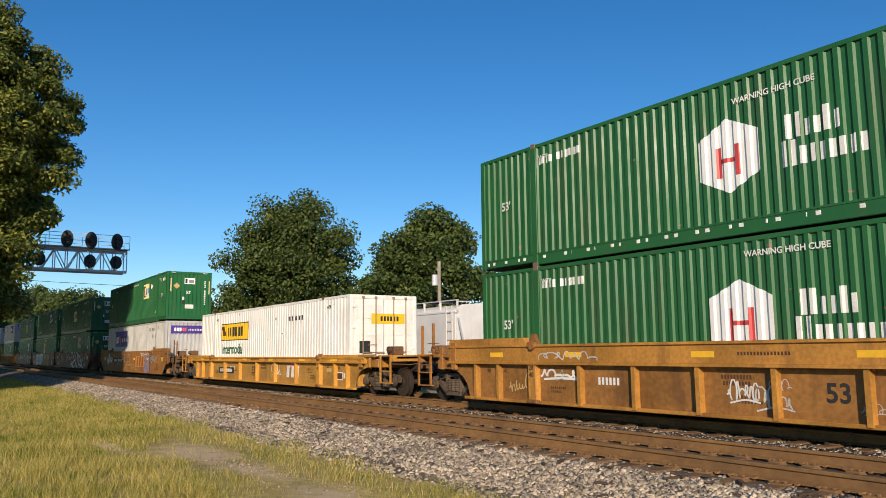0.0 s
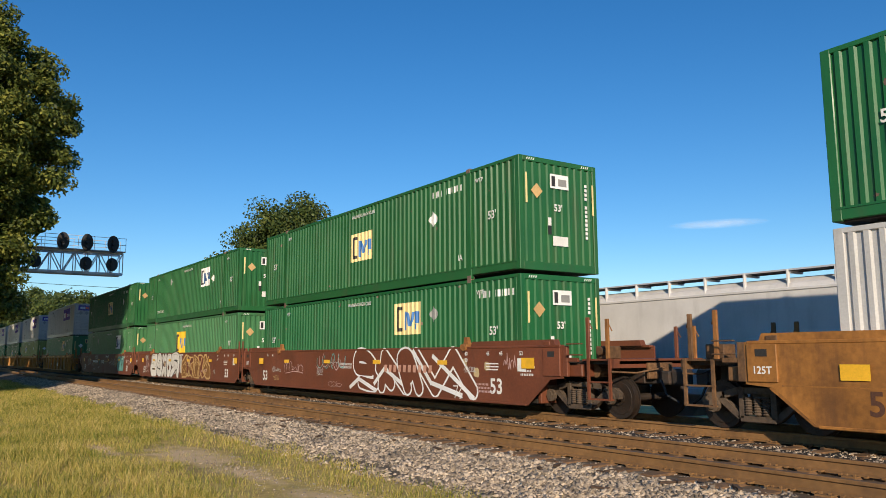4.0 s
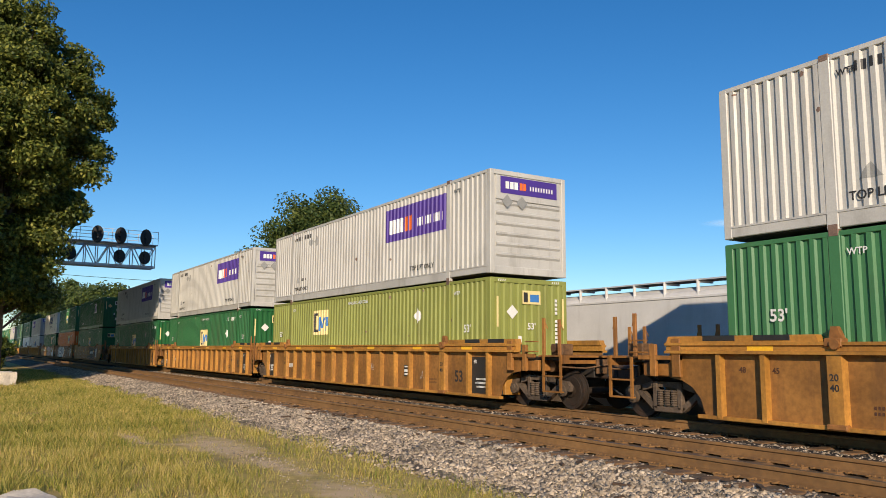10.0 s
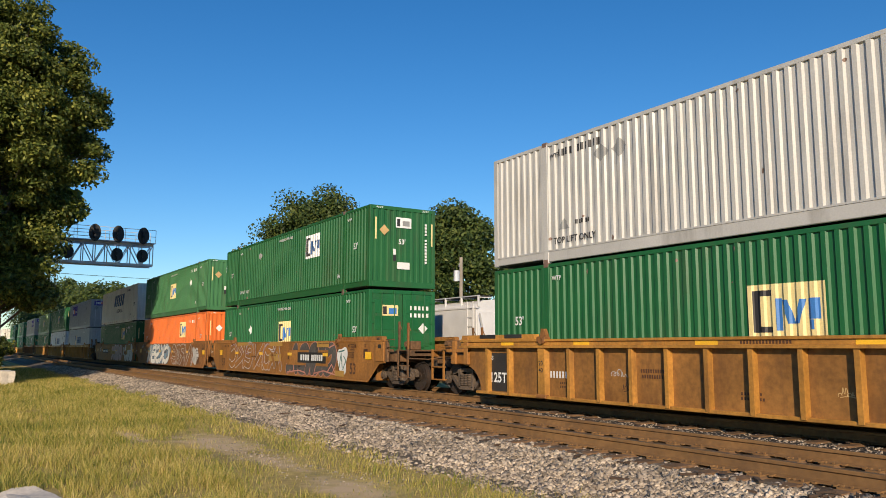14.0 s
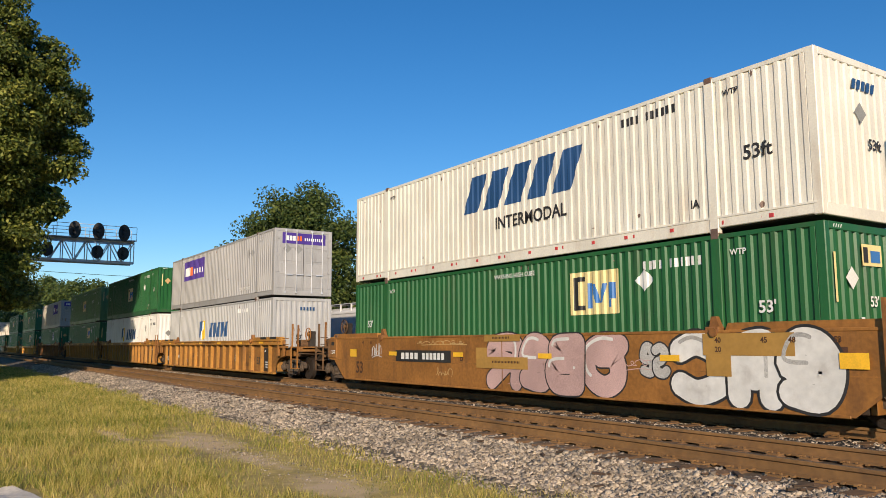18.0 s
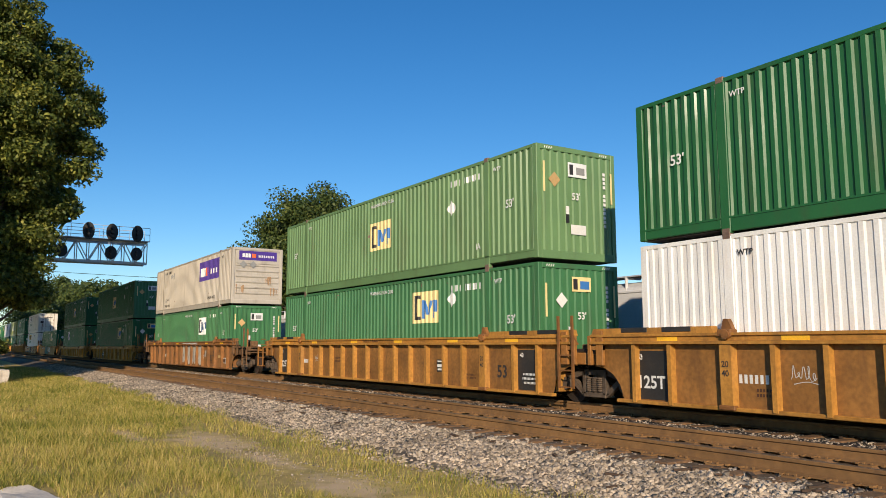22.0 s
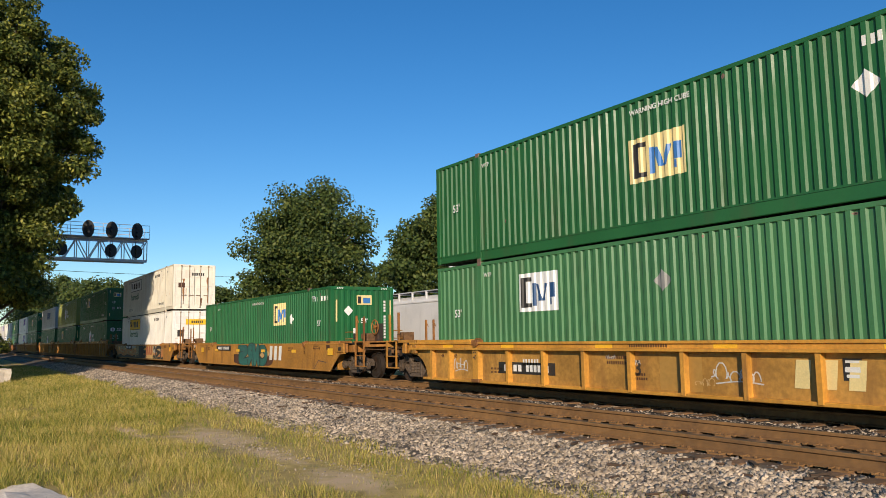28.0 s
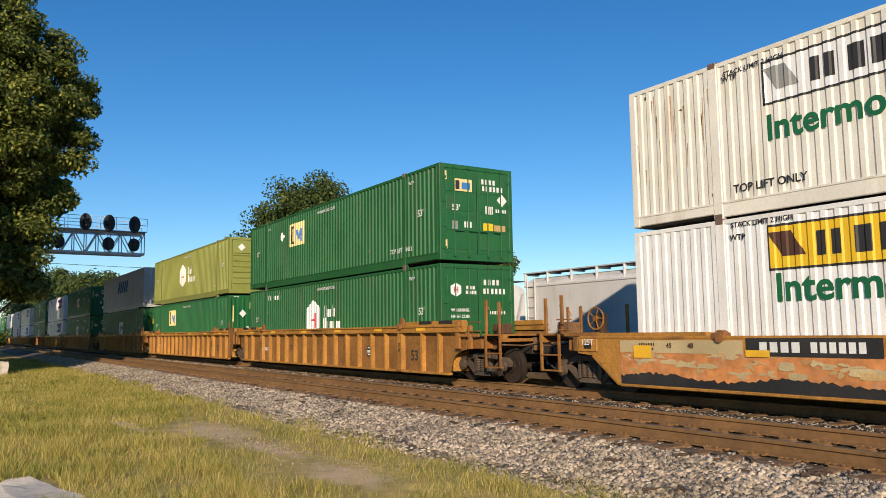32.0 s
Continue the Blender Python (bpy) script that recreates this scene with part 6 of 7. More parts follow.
for s, fr, bk, up, lo_ in ((-294.53, "coupler", "joint", ("grey_d", WL + ", doors shut", "door", (("purple", 4.36, 2.1), ("grey_diamond", 13.0, 2.1), ("grey_diamond", 13.5, 2.1), ("top_lift", 11.9, 0.5)) + FX),
                            ("grey_e", "pale grey container with a yellow shield and blue bars", "corrugated", (("shield", 6.3, 1.7), ("wordmark", 8.93, 1.7, 2.9, 0.7, 0.25, "logo_navy"), ("number", 12.4, 2.4), ("end_53", 1.0, 1.2, "txt_black"), ("end_bars", 1.5, 2.45, 0.7, 0.14, 5, "logo_navy")))),
                           (-313.95, "joint_only", "joint", ("green", GL, "corrugated", emp_hi),
                            ("white", "white container with a yellow shield and blue bars", "corrugated", (("shield", 6.36, 1.7), ("wordmark", 8.91, 1.7, 2.9, 0.7, 0.25, "logo_navy"), ("grey_diamond", 13.2, 2.04), ("number", 14.9, 2.2), ("end_bars", 1.7, 2.35, 0.7, 0.14, 5, "logo_navy"), ("end_placard", 0.7, 1.7, "placard")))),
                           (-333.3, "joint_only", "coupler", ("green_l", "faded light green corrugated container", "corrugated", emp_hi), ("green_f", GL, "corrugated", emp_11))):
    car = well_car(s, "rib", "car_yellow", fr, bk, YL, 0.93, posts=fr == "coupler", brake=fr == "coupler", dark_panels=True, big_at=14.85)
    pair(s, up, lo_)
car = well_car(-356.72, "rib", "car_rust", "coupler", "coupler", "rusty brown well car with upright side ribs", 1.05, brake="back")
fat(car, (("peak", 7.1, 8.4), ("arch", 8.2, 9.2), ("bow", 9.0, 10.0), ("ring", 9.8, 10.9), ("snake", 10.7, 11.9)), 0.24, 1.32, "paint_silver", "txt_black", 0.36, 0.025, y=-CAR_Y + 0.134, shine="paint_grey", look_of="fat silver sprayed forms with black outlines")
blot(car, 7.5, 11.6, 1.34, 1.5, "paint_grey", 73, -CAR_Y + 0.028, 0.5)
big_bars(car, 11.6, 12.95, 0.7, 1.02, "paint_silver", y=-CAR_Y + 0.126)
thin(car, [[(5.05, 0.7), (5.05, 1.02), (5.45, 1.02), (5.45, 0.7), (5.25, 0.62), (5.05, 0.7)]], "paint_tan", 0.03, y=-CAR_Y + 0.13)
pair(-356.72, ("beige", WL + ", stained brown", "ribbed", FXS + FX + (("end_rust", 0.45, 0.8), ("end_rust", 1.95, 1.25), ("end_rust", 2.2, 0.7))), ("green_f", GL + ", white emblem", "corrugated", (("whitelogo", 11.2, 1.98), G2, ("number", 13.6, 2.4)) + E1))
car = well_car(-380.25, "rib", "car_bright", "coupler", "coupler", "bright yellow well car with upright side ribs", 1.75, topz=1.22, big_at=8.93)
car_number(car, 2.97, 5.05, 0.4, 0.66, 0.004, -CAR_Y + 0.128)
big_bars(car, 10.93, 11.92, 0.45, 0.76, "txt_rust", y=-CAR_Y + 0.128)
pair(-380.25, ("green_f", GL, "corrugated", emp_hi), ("green_b", GL, "corrugated", (("cream", 11.0, 1.9), ("diamond", 12.4, 2.1), ("number", 13.8, 2.4)) + E2))
car = well_car(-403.7, "rib", "car_bright", "coupler", "coupler", "bright yellow well car with upright side ribs", 1.4, topz=1.18, big_at=7.5)
car_number(car, 2.9, 5.04, 0.41, 0.69, 0.004, -CAR_Y + 0.128)
big_bars(car, 10.85, 12.2, 0.4, 0.86, "logo_cream", y=-CAR_Y + 0.128)
patch(car, 8.1, 9.1, 0.24, 0.88, "paint_ochre", 0.002, -CAR_Y + 0.128, "faded pale panel")
patch(car, 13.14, 13.58, 0.41, 0.71, "black", 0.002, -CAR_Y + 0.128)
scrawl(car, 9.3, 0.45, 1.0, 0.35, "paint_grey", 76, 0.025, y=-CAR_Y + 0.13)
scrawl(car, 0.9, 0.45, 0.6, 0.35, "paint_grey", 77, 0.025, y=-CAR_Y + 0.13)
pair(-403.7, ("green", GL, "corrugated", emp_hi), ("green_f", GL + ", white emblem", "corrugated", (("whitelogo", 4.4, 2.0), ("grey_diamond", 8.2, 2.0)) + E1))
car = well_car(-427.15, "smooth", "car_yellow", "coupler", "coupler", SL + ", with teal graffiti", topz=1.18, brake=True)
blot(car, 5.5, 6.9, 0.24, 0.75, "txt_rust", 83, rough=0.5)
blot(car, 9.5, 10.8, 0.24, 0.8, "txt_rust", 84, rough=0.5)
blot(car, 5.9, 10.6, 0.24, 1.14, "paint_tan", 85, -CAR_Y - 0.002, 0.4)
fat(car, (("snake", 6.15, 7.75), ("leg", 7.6, 8.55), ("blade", 8.35, 9.25), ("hook", 9.05, 10.15)), 0.22, 1.16, "paint_teal", "txt_black", 0.3, 0.045, -CAR_Y - 0.006, shine="paint_deep", look_of="fat teal sprayed forms with dark outlines")
car_number(car, 2.8, 5.09, 0.86, 1.1)
big_bars(car, 10.3, 11.9, 0.5, 1.08, "txt_white", 0.006)
stencils(car, 12.5, 1.0, "txt_rust", 2)
stencils(car, 1.2, 1.0, "txt_rust", 2)
thin(car, [[(15.1, 0.24), (15.5, 0.55), (16.2, 0.5)]], "paint_dusk", 0.03)
pair(-427.15, None, ("green_b", GL, "corrugated", (("cream", 11.0, 2.04), ("diamond", 12.3, 1.8), G2, ("number", 14.6, 2.4)) + E2))
car = well_car(-450.6, "smooth", "car_yellow", "coupler", "coupler", "yellow smooth-sided well car, lower half sprayed black", topz=1.18, brake="back")
rnd = random.Random(91)
xs_ = [-0.3 + 0.07 * i for i in range(216)]
for lift, hi, amp, col, lab in ((0.003, 0.9, 0.05, "paint_sunset", "orange and tan sprayed band"), (0.006, 0.42, 0.05, "black", "black sprayed band with a jagged edge")):
    zt_ = [hi + amp * math.sin(x * 2.1 + hi) + rnd.uniform(-0.7, 0.7) * amp for x in xs_]
    n_ = len(xs_)
    b_ = Build().add([(x, -CAR_Y - lift, 0.24) for x in xs_] + [(x, -CAR_Y - lift, z) for x, z in zip(xs_, zt_)], [(i, i + 1, n_ + 1 + i, n_ + i) for i in range(n_ - 1)])
    part("graffiti", b_, M[col], car, lab)["kind"] = "stuff"
for k, col in enumerate(("paint_sand", "paint_tan", "paint_sand")):
    b_ = Build()
    for q in range(14):
        x_, z_ = -0.1 + 0.52 * q + 0.17 * k, rnd.uniform(0.5, 0.84)
        fan(b_, blob(x_, z_, rnd.uniform(0.25, 0.6), rnd.uniform(0.07, 0.2), rnd, 24, 0.9), -CAR_Y - 0.0065 - 0.003 * k - 0.0002 * q)
    part("graffiti", b_, M[col], car, "pale sprayed streaks")["kind"] = "stuff"
patch(car, 7.35, 8.9, 0.24, 1.1, "black", 0.018)
patch(car, -0.3, 2.56, 0.86, 1.1, "paint_sand", 0.01)
patch(car, 5.05, 6.3, 0.9, 1.1, "paint_grey", 0.01)
blot(car, 8.8, 10.0, 0.6, 1.1, "paint_salmon", 95, -CAR_Y - 0.006)
blot(car, 11.9, 12.9, 0.6, 1.1, "paint_grey", 96, -CAR_Y - 0.006)
blot(car, 12.8, 14.5, 0.7, 1.1, "paint_sand", 97, -CAR_Y - 0.006)
fat(car, (("fork", 6.3, 7.0), ("arch", 6.9, 7.45)), 0.3, 1.08, "paint_sand", "txt_black", 0.12, 0.03, -CAR_Y - 0.006, look_of="small pale sprayed forms")
fat(car, (("bow", 8.75, 9.9), ("hook", 12.1, 12.9), ("leg", 12.85, 14.4)), 0.27, 1.08, "black", "paint_sand", 0.2, 0.025, -CAR_Y - 0.008, look_of="black sprayed forms with pale outlines")
patch(car, 10.05, 11.97, 0.26, 1.08, "paint_tan", 0.022, look_of="tan painted panel")
big_bars(car, 9.95, 11.8, 0.5, 1.06, "logo_rust", 0.025)
car_number(car, 2.63, 4.93, 0.84, 1.14)
stencils(car, 0.2, 1.02, "txt_rust", 2, 0.5, -CAR_Y - 0.01)
stencils(car, 14.9, 1.05, "txt_rust", 2, 0.5)
pair(-450.6, ("cream", "cream white container, rust-stained, doors shut", "door", (("name_panel", 4.88, 2.25, "white"), ("intermodal", 3.1, 1.25, 0.62, "logo_green"), ("top_lift", 2.4, 0.45), ("top_lift", 12.3, 0.5), ("number", 11.6, 2.4), ("side_text", "STACK LIMIT 2 HIGH", 0.13, 2.3, 2.6), ("rust_run", 0.3), ("rust_run", 0.8), ("rust_run", 1.3), ("rust_run", 1.6), ("rust_run", 1.75), ("rust_run", 6.2), ("rust_run", 13.4), ("rust_run", 15.2), ("end_sheet", 0.5, 1.6, 0.4, 0.3, "txt_rust"), ("end_rust_long", 0.62, 2.0, 0.4), ("end_rust_long", 2.12, 2.1, 0.5), ("end_rust_long", 1.72, 0.8, 0.32), ("end_rust", 0.75, 1.2), ("end_white_name", 1.45, 2.3))),
     ("white", "white container with a yellow name panel, doors shut", "door", (("name_panel", 4.8, 2.3, "logo_yellow"), ("side_text", "STACK LIMIT 2 HIGH", 0.13, 2.3, 2.73), ("intermodal", 3.1, 1.4, 0.66, "logo_green"), ("number", 11.6, 2.4), ("end_rust_long", 0.66, 1.9, 0.9), ("end_rust_long", 2.25, 1.9, 0.4), ("end_yellow", 1.45, 2.2), ("end_sheet", 0.5, 1.5, 0.4, 0.4, "txt_black"))))
for s, fr, bk, up, lo_ in ((-474.04, "coupler", "joint", ("green", GL + ", doors shut", "door", (("cream", 5.47, 2.04), ("diamond", 3.9, 2.1), G2, ("top_lift", 13.2, 0.5)) + (("end_emblem", 0.8, 2.3), ("end_53", 0.4, 1.55, "txt_white"), ("end_placard", 2.2, 1.95, "txt_white"), ("end_bars", 1.7, 2.46, 0.55, 0.15, 4, "txt_white"), ("end_bars", 1.85, 2.26, 0.8, 0.15, 6, "txt_white"), ("end_bars", 1.72, 1.62, 0.3, 0.24, 4, "txt_white"), ("end_bars", 2.15, 1.62, 0.42, 0.1, 5, "txt_white"), ("end_sheet", 1.68, 1.12, 0.36, 0.22, "logo_yellow"), ("end_sheet", 2.1, 1.1, 0.42, 0.18, "paint_tan"), ("end_sheet", 0.5, 1.12, 0.2, 0.24, "placard"), ("end_bars", 0.95, 1.15, 0.3, 0.18, 3, "txt_white"), ("end_sheet", 0.2, 2.55, 0.06, 0.26, "logo_cream"), ("end_sheet", 0.2, 0.55, 0.06, 0.26, "logo_cream"))),
                            ("green", "dark green container with a white hexagon emblem, doors shut", "door", (("hex", 7.16, 1.55, 0), ("name_bars", 8.74, 1.5), G2, ("number", 3.0, 2.4), ("end_hexagon", 0.5, 2.15), ("end_bars", 1.75, 2.38, 0.62, 0.16, 4, "txt_white"), ("end_bars", 1.85, 2.12, 0.85, 0.16, 6, "txt_white"), ("end_bars", 1.95, 1.5, 0.6, 0.1, 7, "txt_white")))),
                           (-493.35, "joint_only", "joint", ("olive", "olive green container with a white hexagon emblem", "ribbed", (("hex", 7.2, 1.56, 0), ("name_bars", 9.0, 1.5), G2, ("end_placard", 0.6, 2.4, "txt_white"))), ("green_b", GL, "corrugated", (("cream", 5.0, 2.02), G2) + E2)),
                           (-512.8, "joint_only", "coupler", ("grey_b", "pale grey container with dark blue bars", "door", (("wordmark", 8.5, 1.9, 4.0, 0.9, 0.4, "logo_navy"),)), ("green", GL, "corrugated", (("whitelogo", 8.2, 1.6), ("end_yellow", 1.3, 2.0))))):
    car = well_car(s, "rib", "car_yellow", fr, bk, YL, 0.93, posts=fr == "coupler", dark_panels=False, big_at=14.85)
    pair(s, up, lo_)
for s, fr, bk, up, lo_, paint in ((-536.4, "coupler", "joint", "green_b", "green", "car_yellow"), (-555.8, "joint_only", "joint", "white", "cream", "car_yellow"), (-575.2, "joint_only", "coupler", "green", "green_f", "car_rust"),
                                  (-598.6, "coupler", "joint", "cream", "white", "car_yellow"), (-618.0, "joint_only", "joint", "grey", "grey_b", "car_yellow"), (-637.4, "joint_only", "coupler", "white", "green", "car_yellow"),
                                  (-660.8, "coupler", "joint", "green", "green_b", "car_yellow"), (-680.2, "joint_only", "coupler", "white", "grey", "car_yellow")):
    car = well_car(s, "rib", paint, fr, bk, YL, 1.47, posts=False)
    mk = lambda p: emp_hi if p.startswith("green") else FXS
    pair(s, (up, GL if up.startswith("green") else "pale shipping container on the train", "corrugated", mk(up)), (lo_, GL if lo_.startswith("green") else "pale shipping container on the train", "corrugated", mk(lo_)))

# ---- ground, tracks ----
NEAR_Y, FAR_Y, BACK_Y = 9.03, 13.02, 21.1      # the tracks' middles
BACK_Z = -1.0                                  # top of rail of the siding behind


def ground_z(x, y):
    """Height of the ground across the line: lawn, ballast shoulder, bed, and a lower siding behind."""
    if y < 6.1:
        z = -0.46 + 0.04 * noise.noise(Vector((x * 0.25, y * 0.3, 0))) + 0.02 * noise.noise(Vector((x * 0.9, y * 0.9, 3)))
    elif y < 7.7:
        z = -0.46 + 0.25 * (y - 6.1) / 1.6
    elif y < 14.9:
        z = -0.21
    elif y < 17.5:
        z = -0.21 - 1.0 * (y - 14.9) / 2.6
    else:
        z = -1.21
    return z


def terrain():
    xs = [-2500, -1200, -600, -350, -220, -160, -130] + [-110 + 1.0 * i for i in range(131)] + [40, 80, 200, 600, 2500]
    ys = [-2500, -900, -300, -100, -40, -20, -10, -6] + [-4 + 0.5 * i for i in range(45)] + [20, 24, 30, 50, 100, 300, 900, 2500]
    v = [(x, y, ground_z(x, y) if abs(x) < 400 else ground_z(0, y)) for y in ys for x in xs]
    n = len(xs)
    f = [(j * n + i, j * n + i + 1, (j + 1) * n + i + 1, (j + 1) * n + i) for j in range(len(ys) - 1) for i in range(n - 1)]
    me = bpy.data.meshes.new("ground")
    me.from_pydata(v, [], f)
    me.materials.append(M["soil"])
    me.materials.append(M["bed"])
    me.materials.append(M["gravel"])
    me.materials.append(M["bed_shaded"])
    for p in me.polygons:
        p.use_smooth = True
        # beyond y 10.4 the bed's colour carries the shade under the train
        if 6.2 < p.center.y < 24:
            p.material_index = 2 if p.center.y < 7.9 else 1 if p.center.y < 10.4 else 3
    tagged(new("ground", me), "dry grassy ground with a stony track bed", "ground", kind="structure")


terrain()


def rail_profile():
    h = 0.18
    half = [(0.07, -h), (0.07, -h + 0.012), (0.012, -h + 0.035), (0.009, -0.05), (0.036, -0.04), (0.036, -0.008), (0.028, 0.0)]
    return half + [(-a, z) for a, z in reversed(half)]


def track(name, yc, z, x0, x1, label, ties):
    tr = new(name)
    for s in (-0.752, 0.752):
        b = Build().prism([(a + yc + s, c + z) for a, c in rail_profile()], x0, x1, "x")
        r = part("rail", b, M["rail_rust"], tr, "rust-brown steel rail")
        part("rail_head", Build().box(x0, x1, yc + s - 0.026, yc + s + 0.026, z - 0.001, z + 0.0015), M["rail_head"], r)
    tagged(tr, label, "railway track", kind="structure")
    if ties:
        rnd = random.Random(int(yc * 100))
        mesh = [Build().box(-0.115, 0.115, -1.3, 1.3, -0.16, 0.0, 0.015).mesh("tie", M["tie"]) for _ in range(2)]
        plate = Build()
        for s in (-0.752, 0.752):
            plate.box(-0.09, 0.09, s - 0.18, s + 0.18, 0.0, 0.02)
            for u in (-0.05, 0.05):
                for w in (-0.12, 0.12):
                    plate.box(u - 0.012, u + 0.012, s + w - 0.012, s + w + 0.012, 0.02, 0.045)
            for u in (-0.16, 0.16):
                plate.box(u - 0.02, u + 0.02, s - 0.09, s + 0.09, 0.005, 0.03)
        plate = plate.mesh("tie_plate", M["rail_rust"])
        for i in range(ties):
            x = 1.0 - 0.53 * i + rnd.uniform(-0.03, 0.03)
            m = pose(x, yc + rnd.uniform(-0.05, 0.05), z - 0.186 + rnd.uniform(-0.008, 0.004), 0, 0, rnd.uniform(-1.6, 1.6))
            t = part("tie", mesh[i % 2], M["tie"], tr, "", m)
            part("tie_plate", plate, M["rail_rust"], t)
    return tr


track("near_track", NEAR_Y, 0.0, -900, 60, "empty railway track with rusty rails", 150)
track("train_track", FAR_Y, 0.0, -900, 60, "railway track under the freight train", 108)
track("siding_track", BACK_Y, BACK_Z, -300, 60, "siding behind the main tracks", 0)


def scatter(name, mat, pts, sizes, seed, label, flat=0.75):
    """Stones: small uneven lumps, one mesh."""
    rng = np.random.default_rng(seed)
    n = len(pts)
    base = np.array([(1, 0, 0), (-1, 0, 0), (0, 1, 0), (0, -1, 0), (0, 0, 1), (0, 0, -1), (0.6, 0.6, 0.55), (-0.6, -0.55, 0.6)], float)
    tri = np.array([(0, 2, 6), (2, 4, 6), (4, 0, 6), (2, 1, 4), (1, 3, 7), (3, 4, 7), (4, 1, 7), (3, 0, 4), (2, 0, 5), (1, 2, 5), (3, 1, 5), (0, 3, 5)])
    v = base[None] * (1 + rng.uniform(-0.35, 0.3, (n, 8, 3)))
    v *= np.stack([np.ones(n), rng.uniform(0.5, 1, n), rng.uniform(0.3, flat, n)], 1)[:, None]
    a, b = rng.uniform(0, 6.28, n), rng.uniform(-1.1, 1.1, n)
    ca, sa, cb, sb = np.cos(a), np.sin(a), np.cos(b), np.sin(b)
    x = v[..., 0] * cb[:, None] + v[..., 2] * sb[:, None]
    z = -v[..., 0] * sb[:, None] + v[..., 2] * cb[:, None]
    y = v[..., 1]
    v = np.stack([x * ca[:, None] - y * sa[:, None], x * sa[:, None] + y * ca[:, None], z], -1) * sizes[:, None, None] + pts[:, None]
    f = (tri[None] + 8 * np.arange(n)[:, None, None]).reshape(-1, 3)
    me = bpy.data.meshes.new(name)
    me.vertices.add(n * 8)
    me.vertices.foreach_set("co", v.reshape(-1))
    me.loops.add(len(f) * 3)
    me.loops.foreach_set("vertex_index", f.reshape(-1).astype(np.int32))
    me.polygons.add(len(f))
    me.polygons.foreach_set("loop_start", np.arange(0, len(f) * 3, 3, dtype=np.int32))
    me.update(calc_edges=True)
    me.validate()
    me.materials.append(mat)
    return tagged(new(name, me), label, "ballast", kind="stuff")


def spread_x(rng, n, near=-4.0, far=-70.0):
    """More pieces near the camera, fewer far off."""
    return near + (far - near) * rng.random(n) ** 2.0


def ballast():
    rng = np.random.default_rng(5)
    n = 70000
    x = spread_x(rng, n)
    y = 5.7 + 2.75 * rng.random(n) ** 0.8
    keep = ((y > 6.0 + 0.35 * np.sin(x * 0.7) * np.sin(x * 0.23 + 1)) | (rng.random(n) < 0.3)) & ((y < 7.75) | (rng.random(n) < 0.38))
    x, y = x[keep], y[keep]
    z = np.where(y < 7.7, -0.46 + 0.25 * np.clip(y - 6.1, 0, None) / 1.6, -0.235) - 0.005
    r = 0.026 + 0.046 * rng.random(len(x)) ** 1.5 * (1 + np.clip(-x - 20, 0, 40) * 0.014)
    scatter("ballast_shoulder", M["stone"], np.stack([x, y, z], 1), r, 6, "grey crushed stone on the track shoulder")
    # the stones under the train have its shade in their colour
    for nm, a, b, mat, k, zz in (("ballast_near_track", 8.4, 9.7, "stone_brown", 12000, -0.235), ("ballast_between_tracks", 9.85, 12.15, "stone", 20000, -0.225), ("ballast_train_track", 12.0, 13.9, "stone_shaded", 9000, -0.235)):
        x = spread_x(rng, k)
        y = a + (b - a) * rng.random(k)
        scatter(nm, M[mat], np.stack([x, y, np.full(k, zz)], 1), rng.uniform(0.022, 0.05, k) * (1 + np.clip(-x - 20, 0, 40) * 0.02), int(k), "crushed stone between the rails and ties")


ballast()


def chips():
    """Splinters of old ties lying on the stones."""
    rnd = random.Random(77)
    b = Build()
    for _ in range(90):
        x, y = -4.5 - 24 * rnd.random() ** 1.6, rnd.choice((rnd.uniform(7.3, 7.9), rnd.uniform(6.4, 7.8), rnd.uniform(9.9, 12.1)))
        z = (-0.46 + 0.25 * (y - 6.1) / 1.6 if y < 7.7 else -0.2) + 0.035
        l, w, a = rnd.uniform(0.04, 0.17), rnd.uniform(0.01, 0.03), rnd.uniform(0, 3.14)
        c, s = math.cos(a), math.sin(a)
        v = [(x + c * u * l - s * k * w, y + s * u * l + c * k * w, z + h * 0.012 + rnd.uniform(-0.008, 0.008)) for h in (-1, 1) for k in (-1, 1) for u in (-1, 1)]
        b.add(v, [(0, 2, 3, 1), (4, 5, 7, 6), (0, 1, 5, 4), (2, 6, 7, 3), (0, 4, 6, 2), (1, 3, 7, 5)])
    tagged(new("wood_splinters", b.mesh("wood_splinters", M["tie_old"])), "dark splinters of old wooden ties on the ballast", "debris", kind="stuff")


chips()


def litter():
    """Small stones and crumbs of earth on the bare patches."""
    rng = np.random.default_rng(15)
    pts = []
    for x, y, rx, ry, k in ((-14.6, 4.25, 1.9, 0.6, 320), (-11.8, 4.4, 1.6, 0.4, 260), (-9.6, 4.7, 1.3, 0.55, 400), (-16.5, 3.2, 1.8, 0.3, 120)):
        pts.append(np.stack([x + rx * rng.standard_normal(k) * 0.6, y + ry * rng.standard_normal(k) * 0.7, np.full(k, -0.465)], 1))
    pts = np.concatenate(pts)
    scatter("loose_stones", M["stone"], pts, rng.uniform(0.006, 0.028, len(pts)), 16, "small loose stones on a bare patch")


litter()


